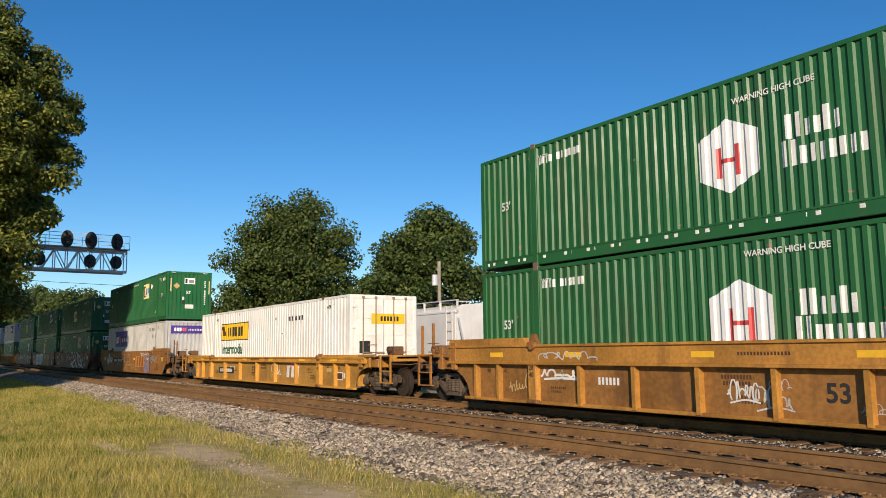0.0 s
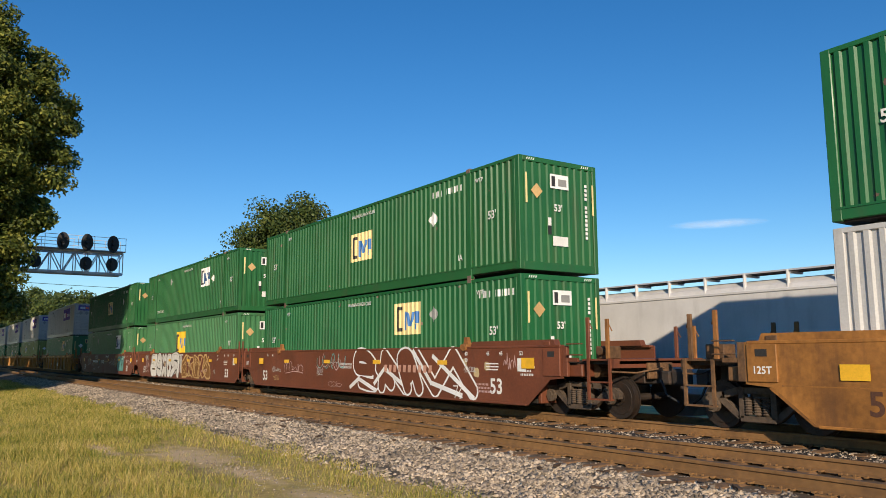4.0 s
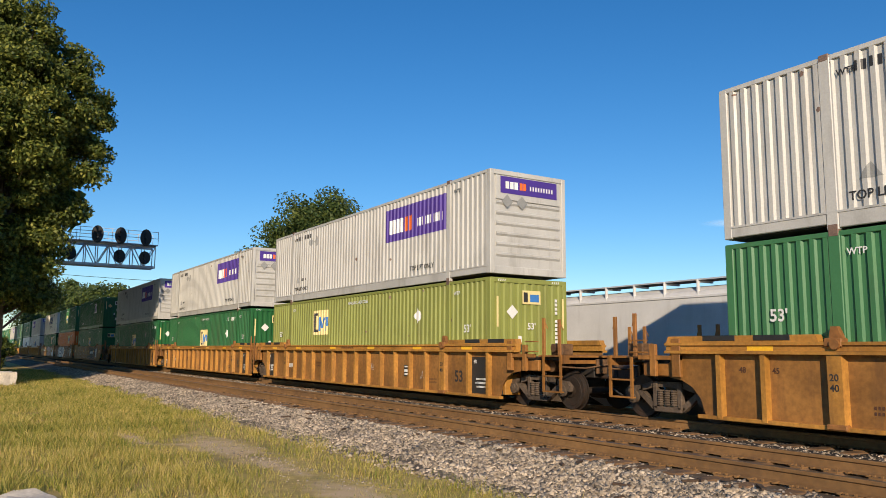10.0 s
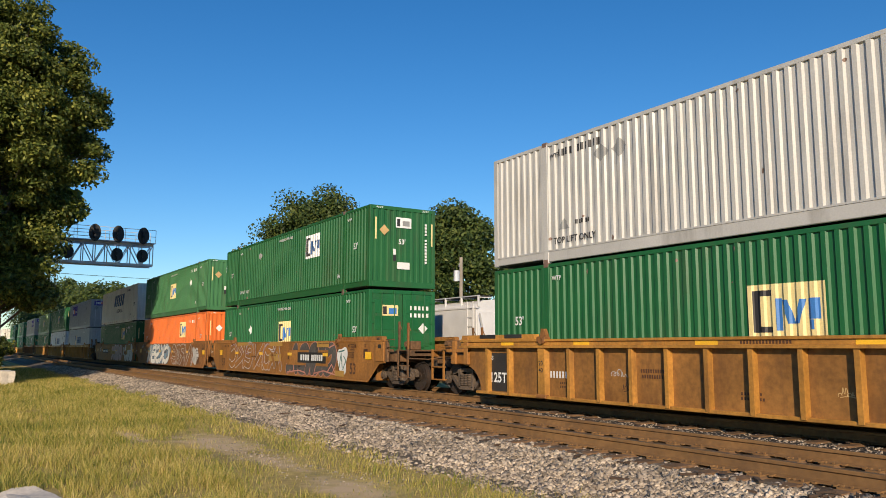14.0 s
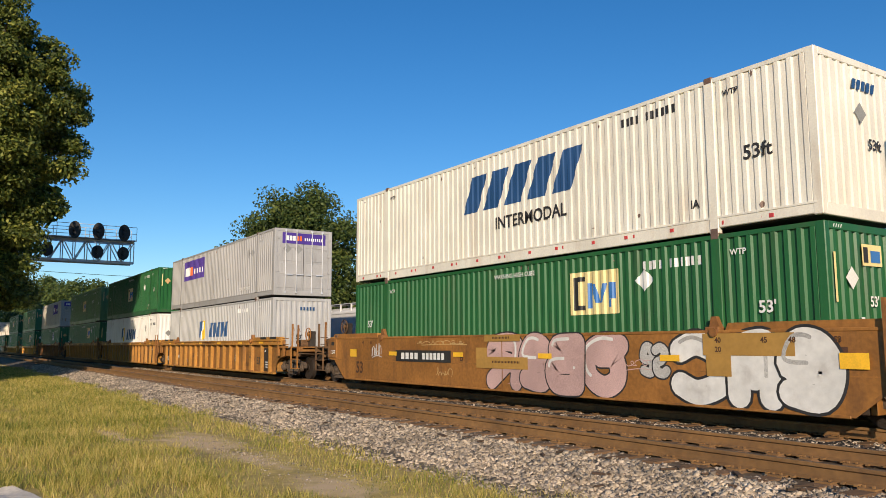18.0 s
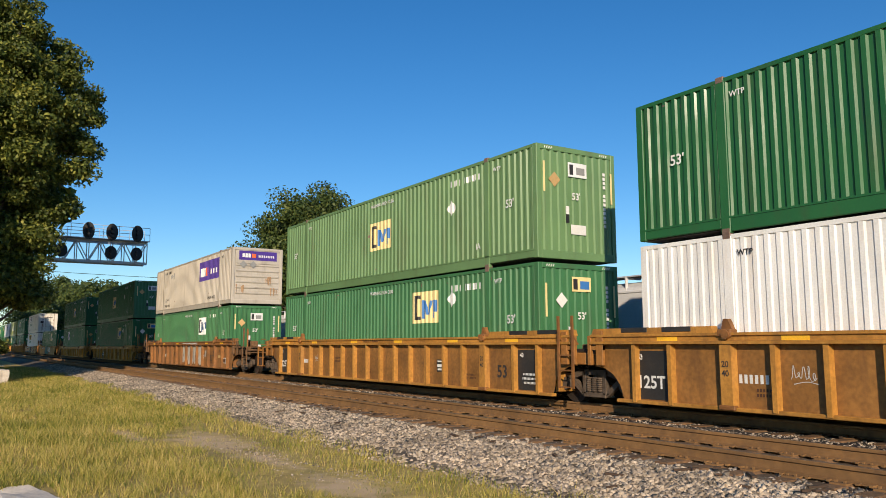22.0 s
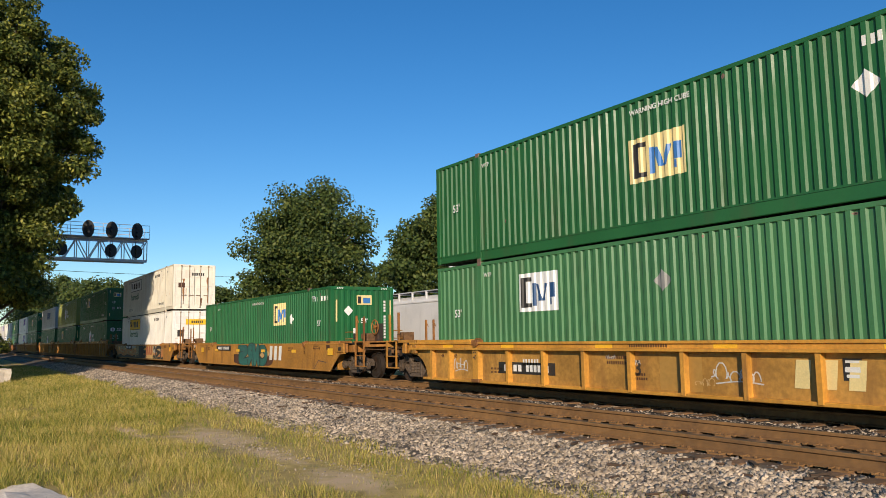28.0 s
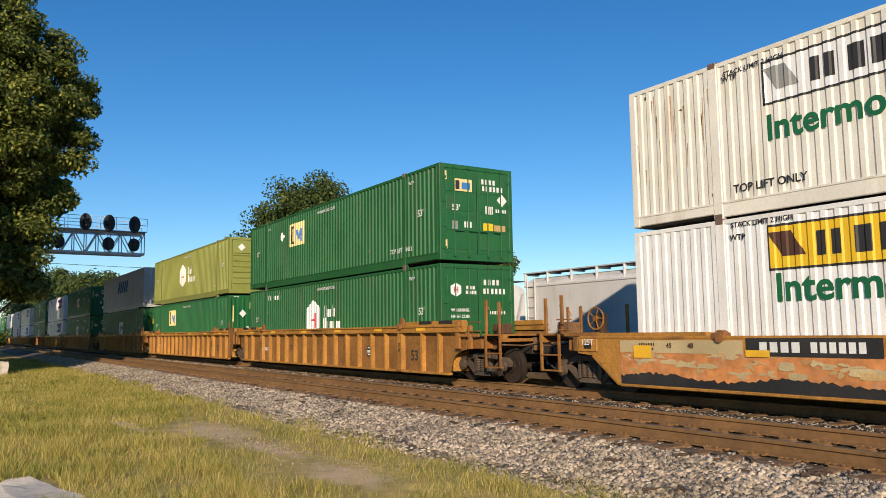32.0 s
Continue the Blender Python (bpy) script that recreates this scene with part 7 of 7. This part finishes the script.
def grass():
    """Tufts of long dry grass, thinner on the bare sandy patches."""
    rng = np.random.default_rng(8)
    n = 450000
    x = -3.0 - 67.0 * rng.random(n) ** 1.9
    y = -1.5 + 8.0 * rng.random(n)
    y = np.where(rng.random(n) < 0.5, y * (0.25 + np.clip(-x, 0, 30) / 40), y)
    k = 40000                                   # the lawn goes on round and behind the camera
    x[:k] = -30.0 + 45.0 * rng.random(k)
    y[:k] = 6.0 - 16.0 * rng.random(k) ** 1.3
    keep_off = (np.abs(x[:k]) < 0.6) & (np.abs(y[:k]) < 0.6)
    y[:k][keep_off] -= 2.0
    def bare(x, y):
        p = 1.15 * np.exp(-(((x + 14.5) / 2.2) ** 2 + ((y - 4.25) / 0.65) ** 2)) + 1.0 * np.exp(-(((x + 9.0) / 1.3) ** 2 + ((y - 4.35) / 0.55) ** 2)) + 0.6 * np.exp(-(((x + 11.8) / 1.6) ** 2 + ((y - 4.4) / 0.4) ** 2)) + 0.5 * np.exp(-(((x + 16.5) / 1.8) ** 2 + ((y - 3.2) / 0.3) ** 2)) 
        return p
    clump = 0.5 + 0.5 * np.sin(x * 2.3 + 1.7 * np.sin(y * 3.1)) * np.sin(y * 2.9 + 1.3 * np.sin(x * 1.9))
    keep = (rng.random(n) > np.clip(0.68 * bare(x, y), 0, 0.72)) & (rng.random(n) < 0.35 + 0.65 * clump) & ((abs(x + 10.05) > 0.92) | (abs(y - 0.42) > 0.84)) & (y < 6.05 + 0.3 * np.sin(x * 0.8) + 0.25 * rng.standard_normal(n))
    x, y = x[keep], y[keep]
    n = len(x)
    z = np.full(n, -0.48)
    far = np.clip((-x - 10) / 40, 0, 1)
    h = rng.uniform(0.05, 0.17, n) * (0.7 + 0.9 * clump[keep]) * np.where(y > 5.4, 0.8, 1.0)
    h *= 1 - 0.6 * np.clip(bare(x, y) * 2, 0, 1)
    w = rng.uniform(0.002, 0.005, n) * (1 + 2.2 * far)
    a = rng.uniform(0, 6.28, n)
    lean = rng.uniform(0.1, 0.95, n) * h
    d = rng.uniform(0, 6.28, n)
    ux, uy = np.cos(a) * w, np.sin(a) * w
    mx, my = np.cos(d) * lean * 0.35, np.sin(d) * lean * 0.35
    tx, ty = np.cos(d) * lean, np.sin(d) * lean
    v = np.stack([np.stack([x - ux, y - uy, z], 1), np.stack([x + ux, y + uy, z], 1), np.stack([x + mx + ux * 0.8, y + my + uy * 0.8, z + h * 0.55], 1), np.stack([x + mx - ux * 0.8, y + my - uy * 0.8, z + h * 0.55], 1), np.stack([x + tx, y + ty, z + h], 1)], 1)
    k = 5 * np.arange(n)[:, None]
    quads = k + np.array([[0, 1, 2, 3]])
    tris = k + np.array([[3, 2, 4]])
    loops = np.concatenate([quads, tris], 1).reshape(-1).astype(np.int32)
    starts = (np.arange(n)[:, None] * 7 + np.array([[0, 4]])).reshape(-1).astype(np.int32)
    me = bpy.data.meshes.new("grass")
    me.vertices.add(n * 5)
    me.vertices.foreach_set("co", v.reshape(-1))
    me.loops.add(len(loops))
    me.loops.foreach_set("vertex_index", loops)
    me.polygons.add(2 * n)
    me.polygons.foreach_set("loop_start", starts)
    me.update(calc_edges=True)
    me.materials.append(M["grass"])
    tagged(new("grass", me), "long dry yellow-green grass beside the tracks", "grass", kind="stuff")


grass()


# ---- trees ----
def leaf_mesh(name, centres, normals, size, mat, seed):
    rng = np.random.default_rng(seed)
    n = len(centres)
    t = rng.standard_normal((n, 3))
    nn = normals + 0.9 * rng.standard_normal((n, 3))
    nn /= np.linalg.norm(nn, axis=1)[:, None]
    u = np.cross(nn, t)
    u /= np.linalg.norm(u, axis=1)[:, None]
    w = np.cross(nn, u)
    s = size * rng.uniform(0.6, 1.25, n)[:, None]
    v = np.stack([centres - u * s, centres + w * s * 0.55 - u * s * 0.1, centres + u * s, centres - w * s * 0.55 - u * s * 0.1], 1)
    me = bpy.data.meshes.new(name)
    me.vertices.add(4 * n)
    me.vertices.foreach_set("co", v.reshape(-1))
    me.loops.add(4 * n)
    me.loops.foreach_set("vertex_index", np.arange(4 * n, dtype=np.int32))
    me.polygons.add(n)
    me.polygons.foreach_set("loop_start", np.arange(0, 4 * n, 4, dtype=np.int32))
    me.update(calc_edges=True)
    me.materials.append(mat)
    return me


def tree(x, y, z0, height, radius, base, leaves, size, seed, mat="leaf", clumps=70, label="tall leafy green tree", trunk=0.4, squash=1.0, high=False):
    """Tapered trunk, limbs, and a crown of leaf clumps with gaps between them."""
    rnd = random.Random(seed)
    rng = np.random.default_rng(seed)
    tr = new("tree")
    tr.location = (x, y, z0)
    rz = (height - base) / 2
    cz = base + rz
    centres = []
    while len(centres) < clumps:
        p = rng.uniform(-1, 1, 3)
        d = np.linalg.norm(p)
        if (d > 1 or d < (0.5 if high else 0.35)) if not (high and p[2] < -0.5) else math.hypot(p[0], p[1]) > 0.75:
            continue
        taper = (1.0 if p[2] < 0 else 1.0 - 0.25 * p[2]) if not high else (0.92 if p[2] < -0.35 else 1.34 - 0.5 * abs(p[2] - 0.3))
        centres.append((p[0] * radius * taper * 0.9, p[1] * radius * taper * 0.9 * squash, cz + p[2] * rz * 0.92))
    b = Build()
    pts = [Vector((0, 0, -0.3)), Vector((rnd.uniform(-0.1, 0.1), rnd.uniform(-0.1, 0.1), base * 0.5)), Vector((rnd.uniform(-0.2, 0.2), rnd.uniform(-0.2, 0.2), base)), Vector((rnd.uniform(-0.5, 0.5), rnd.uniform(-0.5, 0.5), cz)), Vector((0.2, 0.1, cz + rz * 0.6))]
    rad = [trunk * 1.25, trunk, trunk * 0.85, trunk * 0.5, trunk * 0.12]
    for (p, q, r0, r1) in zip(pts, pts[1:], rad, rad[1:]):
        d = (q - p).normalized()
        u = d.orthogonal().normalized()
        w = d.cross(u)
        b.add([p + (u * math.cos(k * 0.628) + w * math.sin(k * 0.628)) * r0 for k in range(10)] + [q + (u * math.cos(k * 0.628) + w * math.sin(k * 0.628)) * r1 for k in range(10)], [(k, (k + 1) % 10, (k + 1) % 10 + 10, k + 10) for k in range(10)])
    part("trunk", b, M["bark"], tr)
    limbs = Build()
    for c in centres[::2]:
        zz = max(base * 0.75, min(cz + rz * 0.4, c[2] - math.hypot(c[0], c[1]) * rnd.uniform(0.4, 0.9)))
        p = Vector((0, 0, zz))
        q = Vector(c)
        mid = p.lerp(q, 0.55) + Vector((rnd.uniform(-0.3, 0.3), rnd.uniform(-0.3, 0.3), 0.25))
        limbs.rod(p, mid, trunk * 0.17, 6)
        limbs.rod(mid, q, trunk * 0.09, 5)
    part("branching", limbs, M["bark"], tr)
    per = leaves // clumps
    cs, ns = [], []
    for c in centres:
        r = radius * (rng.uniform(0.12, 0.27) if high else rng.uniform(0.14, 0.27) if clumps > 100 else rng.uniform(0.18, 0.33))
        d = rng.standard_normal((per, 3))
        d /= np.linalg.norm(d, axis=1)[:, None]
        rr = r * rng.random((per, 1)) ** 0.45
        cs.append(np.array(c) + d * rr * np.array([1.15, 1.15, 0.8]))
        ns.append(d + np.array([0, 0, 0.5]))
    me = leaf_mesh("crown", np.concatenate(cs), np.concatenate(ns), size, M[mat], seed + 1)
    part("crown", me, M[mat], tr)
    tagged(tr, label, "tree")
    return tr


tree(-47.0, 1.8, -0.45, 21.4, 4.2, 3.3, 200000, 0.12, 3, "leaf", 330, "tall broadleaf tree with a sunlit olive-green crown", 0.36, high=True)
# three unseen trees, placed to shade the train and the tall tree's lower crown
tree(-56.0, -2.0, -0.45, 18.0, 5.2, 2.5, 26000, 0.3, 4, "leaf", 80, "tall broadleaf tree added for the shade it casts", 0.4)
tree(-34.5, -8.0, -0.45, 17.5, 4.6, 2.5, 16000, 0.3, 6, "leaf", 60, "tall broadleaf tree added for the shade it casts", 0.35)
tree(-44.0, -7.0, -0.45, 17.0, 5.0, 2.5, 16000, 0.3, 5, "leaf", 60, "tall broadleaf tree added for the shade it casts", 0.4)
tree(-65.9, 28.0, -1.2, 17.4, 7.2, 2.0, 72000, 0.17, 11, "leaf_far", 170, "rounded dark green tree behind the siding", 0.45)
tree(-58.0, 34.0, -1.2, 10.5, 4.6, 2.0, 9000, 0.24, 12, "leaf_far", 50, "rounded dark green tree behind the siding", 0.35)
tree(-48.0, 31.5, -1.2, 13.2, 5.2, 2.0, 46000, 0.16, 13, "leaf_far", 130, "rounded dark green tree behind the siding", 0.4)
for i, (x, y, h, r) in enumerate(((-118, 20, 11.0, 4.5), (-126, 25, 12, 5.5), (-138, 23, 13, 6), (-150, 22, 14.5, 7), (-160, 20, 15, 6.5), (-180, 21, 17.5, 8), (-200, 21, 19, 9), (-225, 22, 21, 9), (-250, 24, 23, 10), (-290, 24, 26, 12), (-330, 27, 29, 13), (-110, 27, 10, 4.5), (-98, 30, 9.5, 4.5), (-88, 33, 9, 5), (-78, 36, 9.5, 5))):
    tree(x, y, -1.0, h, r, 1.0, 6000, 0.32, 30 + i, "leaf_far", 34, "green tree far along the line", 0.25)
# added trees, mostly hidden by the tall one, that darken the far train
for i, (x, y) in enumerate(((-92, -4), (-118, -2), (-140, -3), (-66, -15), (-61, 1.0), (-71, 1.2), (-80, 1.2), (-102, 0.8), (-128, 0.5), (-155, -1), (-175, -2))):
    tree(x, y, -0.45, 18 + 1.5 * (i % 3), 6.0, 6.0 if i > 3 else 4.0, 18000, 0.42, 80 + i, "leaf", 60, "tall broadleaf tree added for the shade it casts", 0.4)
for i, (x, y, h, r) in enumerate(((-70, 2.6, 2.2, 1.7), (-82, 3.0, 3.0, 2.2))):
    tree(x, y, -0.45, h, r, 0.2, 2600, 0.14, 60 + i, "leaf", 24, "low green bush beside the line", 0.06)


# ---- hopper cars on the siding ----
def hopper_car(x, length=17.6):
    car = new("covered_hopper_car")
    car.location = (x, BACK_Y, BACK_Z)
    grey = M["hopper"]
    half = 1.58
    body = [(-half, 1.25), (half, 1.25), (half, 4.02), (half - 0.05, 4.22), (half - 0.4, 4.4), (0, 4.5), (-half + 0.4, 4.4), (-half + 0.05, 4.22), (-half, 4.02)]
    part("body", Build().prism(body, 1.5, length - 1.5, "x"), grey, car)
    part("side_sill", Build().box(0.3, length - 0.3, -half - 0.03, -half + 0.1, 1.1, 1.3, 0.02).box(0.3, length - 0.3, half - 0.1, half + 0.03, 1.1, 1.3, 0.02), grey, car)
    part("roof_rail", Build().box(1.4, length - 1.4, -half - 0.03, -half + 0.09, 4.02, 4.11, 0.015), grey, car)
    for k, xx in enumerate((1.5, length - 1.5)):
        s = -1 if k == 0 else 1
        part("end_slope", Build().add([(xx, -half + 0.05, 1.3), (xx, half - 0.05, 1.3), (xx, half - 0.05, 3.9), (xx, -half + 0.05, 3.9), (xx + s * 0.05, -half + 0.05, 3.9), (xx + s * 0.05, half - 0.05, 3.9), (xx + s * 0.05, -half + 0.05, 1.3), (xx + s * 0.05, half - 0.05, 1.3)], [(0, 1, 2, 3), (4, 5, 7, 6), (3, 2, 5, 4), (0, 6, 7, 1), (0, 3, 4, 6), (1, 7, 5, 2)]), grey, car)
        end = xx + s * 1.2
        part("end_platform", Build().box(min(xx, end), max(xx, end), -half, half, 1.1, 1.28, 0.02), grey, car)
        for y in (-half, half - 0.08):
            part("end_post", Build().prism([(end - s * 0.1, 1.28), (end, 1.28), (xx + s * 0.35, 3.8), (xx + s * 0.2, 3.8)], y, y + 0.08), grey, car)
        lad = Build()
        for u in (0.15, 0.6):
            lad.box(xx - s * u - 0.025, xx - s * u + 0.025, -half - 0.09, -half - 0.04, 1.1, 4.35)
        for i in range(8):
            lad.rod((xx - s * 0.15, -half - 0.065, 1.25 + 0.4 * i), (xx - s * 0.6, -half - 0.065, 1.25 + 0.4 * i), 0.016, 6)
        part("ladder", lad, grey, car)
        tk = part("truck", Build().box(xx - s * 0.3 - 0.2, xx - s * 0.3 + 0.2, -1.0, 1.0, 0.42, 0.75, 0.03), M["truck"], car)
        for y in (-1.02, 1.02):
            part("side_frame", Build().prism([(xx - s * 0.3 + u, z) for u, z in ((-1.1, 0.5), (-0.9, 0.65), (0.9, 0.65), (1.1, 0.5), (0.4, 0.2), (-0.4, 0.2))], y - 0.05, y + 0.05), M["truck"], tk)
        for u in (-0.89, 0.89):
            part("wheelset", shared("wheelset", lambda: None, M["wheel"]), M["wheel"], tk, "", pose(xx - s * 0.3 + u, 0, 0.42))
    hop = Build()
    for i in range(3):
        a = 2.6 + i * (length - 5.2) / 3
        b_ = 2.6 + (i + 1) * (length - 5.2) / 3
        m_ = (a + b_) / 2
        hop.add([(a + 0.2, -1.3, 1.25), (b_ - 0.2, -1.3, 1.25), (b_ - 0.2, 1.3, 1.25), (a + 0.2, 1.3, 1.25), (m_ - 0.5, -0.5, 0.35), (m_ + 0.5, -0.5, 0.35), (m_ + 0.5, 0.5, 0.35), (m_ - 0.5, 0.5, 0.35)], [(0, 1, 5, 4), (1, 2, 6, 5), (2, 3, 7, 6), (3, 0, 4, 7), (4, 5, 6, 7), (0, 3, 2, 1)])
    part("outlet_hoppers", hop, grey, car)
    walkway = part("running_board", Build().box(1.3, length - 1.3, -half + 0.12, -half + 0.75, 4.56, 4.6).box(1.3, length - 1.3, half - 0.75, half - 0.12, 4.56, 4.6), M["steel_dark"], car)
    n = 11
    for i in range(n + 1):
        xx = 1.4 + i * (length - 2.8) / n
        part("bracket", Build().box(xx - 0.03, xx + 0.03, -half + 0.02, -half + 0.12, 4.1, 4.6, 0.008).box(xx - 0.04, xx + 0.04, -half + 0.1, -half + 0.75, 4.5, 4.56), grey, walkway)
    part("board_edge", Build().box(1.3, length - 1.3, -half + 0.04, -half + 0.08, 4.57, 4.615), M["galv"], walkway)
    tagged(car, "pale grey covered hopper car standing on the siding", "hopper car", "hopper cars on the siding")
    return car


first = hopper_car(-25.6)
for k in (-2, -1, 1, 2):
    copy_thing(first, pose(-25.6 + 18.6 * k, BACK_Y, BACK_Z))


# ---- signal gantry ----
def gantry():
    g = new("signal_gantry")
    g.location = (-68.0, 0, 0)
    y0, y1 = -0.5, 13.8
    zb, zt = 8.05, 9.78
    steel = M["galv"]
    for x in (-0.6, 0.6):
        for z in (zb, zt):
            part("chord", Build().box(x - 0.07, x + 0.07, y0, y1, z - 0.09, z + 0.09, 0.01), steel, g)
        n = 16
        for i in range(n + 1):
            y = y0 + (y1 - y0) * i / n
            part("upright", Build().rod((x, y, zb), (x, y, zt), 0.042, 6), steel, g)
            if i < n:
                yn = y0 + (y1 - y0) * (i + 1) / n
                part("diagonal", Build().rod((x, y, zb if i % 2 else zt), (x, yn, zt if i % 2 else zb), 0.045, 6), steel, g)
    part("walkway", Build().box(-0.6, 0.6, y0, y1, zb + 0.09, zb + 0.13).box(0.6, 1.5, y0, y1, zt + 0.05, zt + 0.1), steel, g)
    rail = Build()
    for z in (zt + 0.6, zt + 1.15):
        rail.rod((1.5, y0, z), (1.5, y1, z), 0.025, 6)
        rail.rod((-0.6, y0, z), (-0.6, y1, z), 0.025, 6)
    for i in range(13):
        y = y0 + (y1 - y0) * i / 12
        rail.rod((1.5, y, zt), (1.5, y, zt + 1.15), 0.022, 6)
        rail.rod((-0.6, y, zt), (-0.6, y, zt + 1.15), 0.022, 6)
    part("handrail", rail, steel, g)
    part("mast", Build().box(-0.35, 0.35, y0 - 0.4, y0 + 0.3, -0.5, zt + 0.3, 0.03), steel, g)
    for y in (9.12, 10.87, 12.82):
        for z, dy in ((10.4, 0.0), (8.72, -0.02 if y != 9.12 else -1.9)):
            yy = y + dy
            head = part("signal_head", Build().cyl((yy, z), 0.3, 1.0, 1.5, "x", 20), M["black"], g, "black round signal head")
            oval = [(yy + 0.45 * math.cos(a), z + 0.02 + (0.7 if z > 10 else 0.54) * math.sin(a)) for a in [2 * math.pi * i / 24 for i in range(24)]]
            part("backing_plate", Build().prism(oval, 1.5, 1.53, "x"), M["black"], head)
            for k in range(3):
                zz = z + 0.34 - 0.32 * k
                part("hood", Build().cyl((yy, zz), 0.13, 1.53, 1.8, "x", 14), M["black"], head)
            part("bracket", Build().box(0.6, 1.1, yy - 0.05, yy + 0.05, z - 0.05, z + 0.05), steel, head)
    tagged(g, "galvanised steel signal bridge with black signal heads", "signal gantry")


gantry()


def power_pole(x, y, top_z):
    p = new("utility_pole")
    p.location = (x, y, -1.2)
    part("pole", Build().cyl((0, 0), 0.15, 0, top_z + 1.2, "z", 12, 0.11), M["pole_wood"], p)
    part("transformer", Build().cyl((0.0, -0.35), 0.2, top_z - 0.4, top_z + 0.3, "z", 12), M["galv"], p)
    part("insulator", Build().cyl((-0.2, 0), 0.05, top_z + 0.6, top_z + 0.8, "z", 8), M["galv"], p)
    tagged(p, "weathered wooden utility pole with a transformer", "pole")


power_pole(-42.0, 28.0, 7.2)
wire = Build()
sag = [(-80.0, y, 8.9 - 0.9 * math.sin(math.pi * (y + 10) / 60)) for y in range(-10, 51, 4)]
wire.add([(x + 0.022 * math.cos(a), y, z + 0.022 * math.sin(a)) for x, y, z in sag for a in (0.0, 1.257, 2.513, 3.77, 5.027)], [(5 * i + k, 5 * i + (k + 1) % 5, 5 * i + 5 + (k + 1) % 5, 5 * i + 5 + k) for i in range(len(sag) - 1) for k in range(5)])
tagged(new("overhead_wire", wire.mesh("overhead_wire", M["black"])), "thin black overhead wire crossing the tracks", "wire")


# ---- concrete by the grass ----
def slab(name, x, y, z, sx, sy, sz, seed, label, turn=0):
    b = bmesh.new()
    bmesh.ops.create_cube(b, size=1.0, matrix=Matrix.Diagonal((sx, sy, sz, 1)))
    bmesh.ops.subdivide_edges(b, edges=b.edges[:], cuts=5, use_grid_fill=True)
    for v in b.verts:
        d = noise.noise_vector(v.co * 3.1 + Vector((seed, 0, 0)))
        v.co += d * 0.06 * min(sx, sy)
    me = bpy.data.meshes.new(name)
    b.to_mesh(me)
    b.free()
    me.materials.append(M["concrete"])
    ob = new(name, me)
    ob.matrix_world = pose(x, y, z, 0, 0, turn)
    return tagged(ob, label, "concrete slab")


slab("concrete_slab", -10.05, 0.42, -0.485, 1.75, 1.6, 0.12, 1, "broken white concrete slab lying in the grass", 12)
slab("concrete_block", -42.4, 1.75, -0.2, 2.4, 1.5, 0.75, 2, "old grey concrete block in the grass", 5)


# ---- a thin wisp of cloud ----
def wisp(name, az, el, d, w, h):
    """A faint cloud streak, far off, that thins out to its edges."""
    m = bpy.data.materials.new("cloud_wisp")
    m.use_nodes = True
    n, l = m.node_tree.nodes, m.node_tree.links
    b = n["Principled BSDF"]
    b.inputs["Base Color"].default_value, b.inputs["Roughness"].default_value = (0.9, 0.9, 0.92, 1), 1.0
    co = n.new("ShaderNodeTexCoord")
    mp = n.new("ShaderNodeMapping")
    mp.inputs["Scale"].default_value = (2 / w, 2 / h, 1)
    l.new(co.outputs["Object"], mp.inputs["Vector"])
    ln = n.new("ShaderNodeVectorMath")
    ln.operation = "LENGTH"
    l.new(mp.outputs[0], ln.inputs[0])
    ns = n.new("ShaderNodeTexNoise")
    ns.inputs["Scale"].default_value, ns.inputs["Detail"].default_value = 0.03, 5.0
    l.new(co.outputs["Object"], ns.inputs["Vector"])
    fade = n.new("ShaderNodeMapRange")
    fade.inputs["From Min"].default_value, fade.inputs["From Max"].default_value = 1.0, 0.2
    l.new(ln.outputs["Value"], fade.inputs["Value"])
    mul = n.new("ShaderNodeMath")
    mul.operation = "MULTIPLY"
    l.new(fade.outputs[0], mul.inputs[0])
    l.new(ns.outputs["Fac"], mul.inputs[1])
    mul2 = n.new("ShaderNodeMath")
    mul2.operation = "MULTIPLY"
    mul2.inputs[1].default_value = 0.45
    l.new(mul.outputs[0], mul2.inputs[0])
    l.new(mul2.outputs[0], b.inputs["Alpha"])
    me = bpy.data.meshes.new(name)
    me.from_pydata([(-w / 2, -h / 2, 0), (w / 2, -h / 2, 0), (w / 2, h / 2, 0), (-w / 2, h / 2, 0)], [], [(0, 1, 2, 3)])
    me.materials.append(m)
    ob = new(name, me)
    p = (d * math.cos(el) * math.cos(az), d * math.cos(el) * math.sin(az), d * math.sin(el))
    ob.matrix_world = look(p, (0, 0, 1.3))
    ob.visible_shadow = False
    return tagged(ob, "thin white wisp of cloud in the clear sky", "cloud", kind="structure")


wisp("cloud", 2.1960, 0.1585, 1500.0, 180.0, 18.0)


# ---- what moves ----
def run(t):
    """Metres the train has gone at t seconds."""
    return 13.7877 * t - 0.006083 * (t - 16.0) ** 2


def motions():
    for thing, s, z in TRAIN:
        walk(thing, [(t, pose(s + run(t), SIDE_Y, z)) for t in range(0, 33, 4)])
    for k, u in enumerate((-0.89, 0.89)):
        lead = WHEELS[k][0]
        rows = []
        for i in range(0, 961):
            t = i / 30
            rows.append((t, pose(u, 0, 0.42, 0, math.degrees(run(t) / 0.42) % 360.0, 0)))
        walk(lead, rows)
        act, slot = lead.animation_data.action, lead.animation_data.action_slot
        for other in WHEELS[k][1:]:
            other.rotation_mode = "QUATERNION"
            keys = other.animation_data_create()
            keys.action = act
            keys.action_slot = slot


motions()
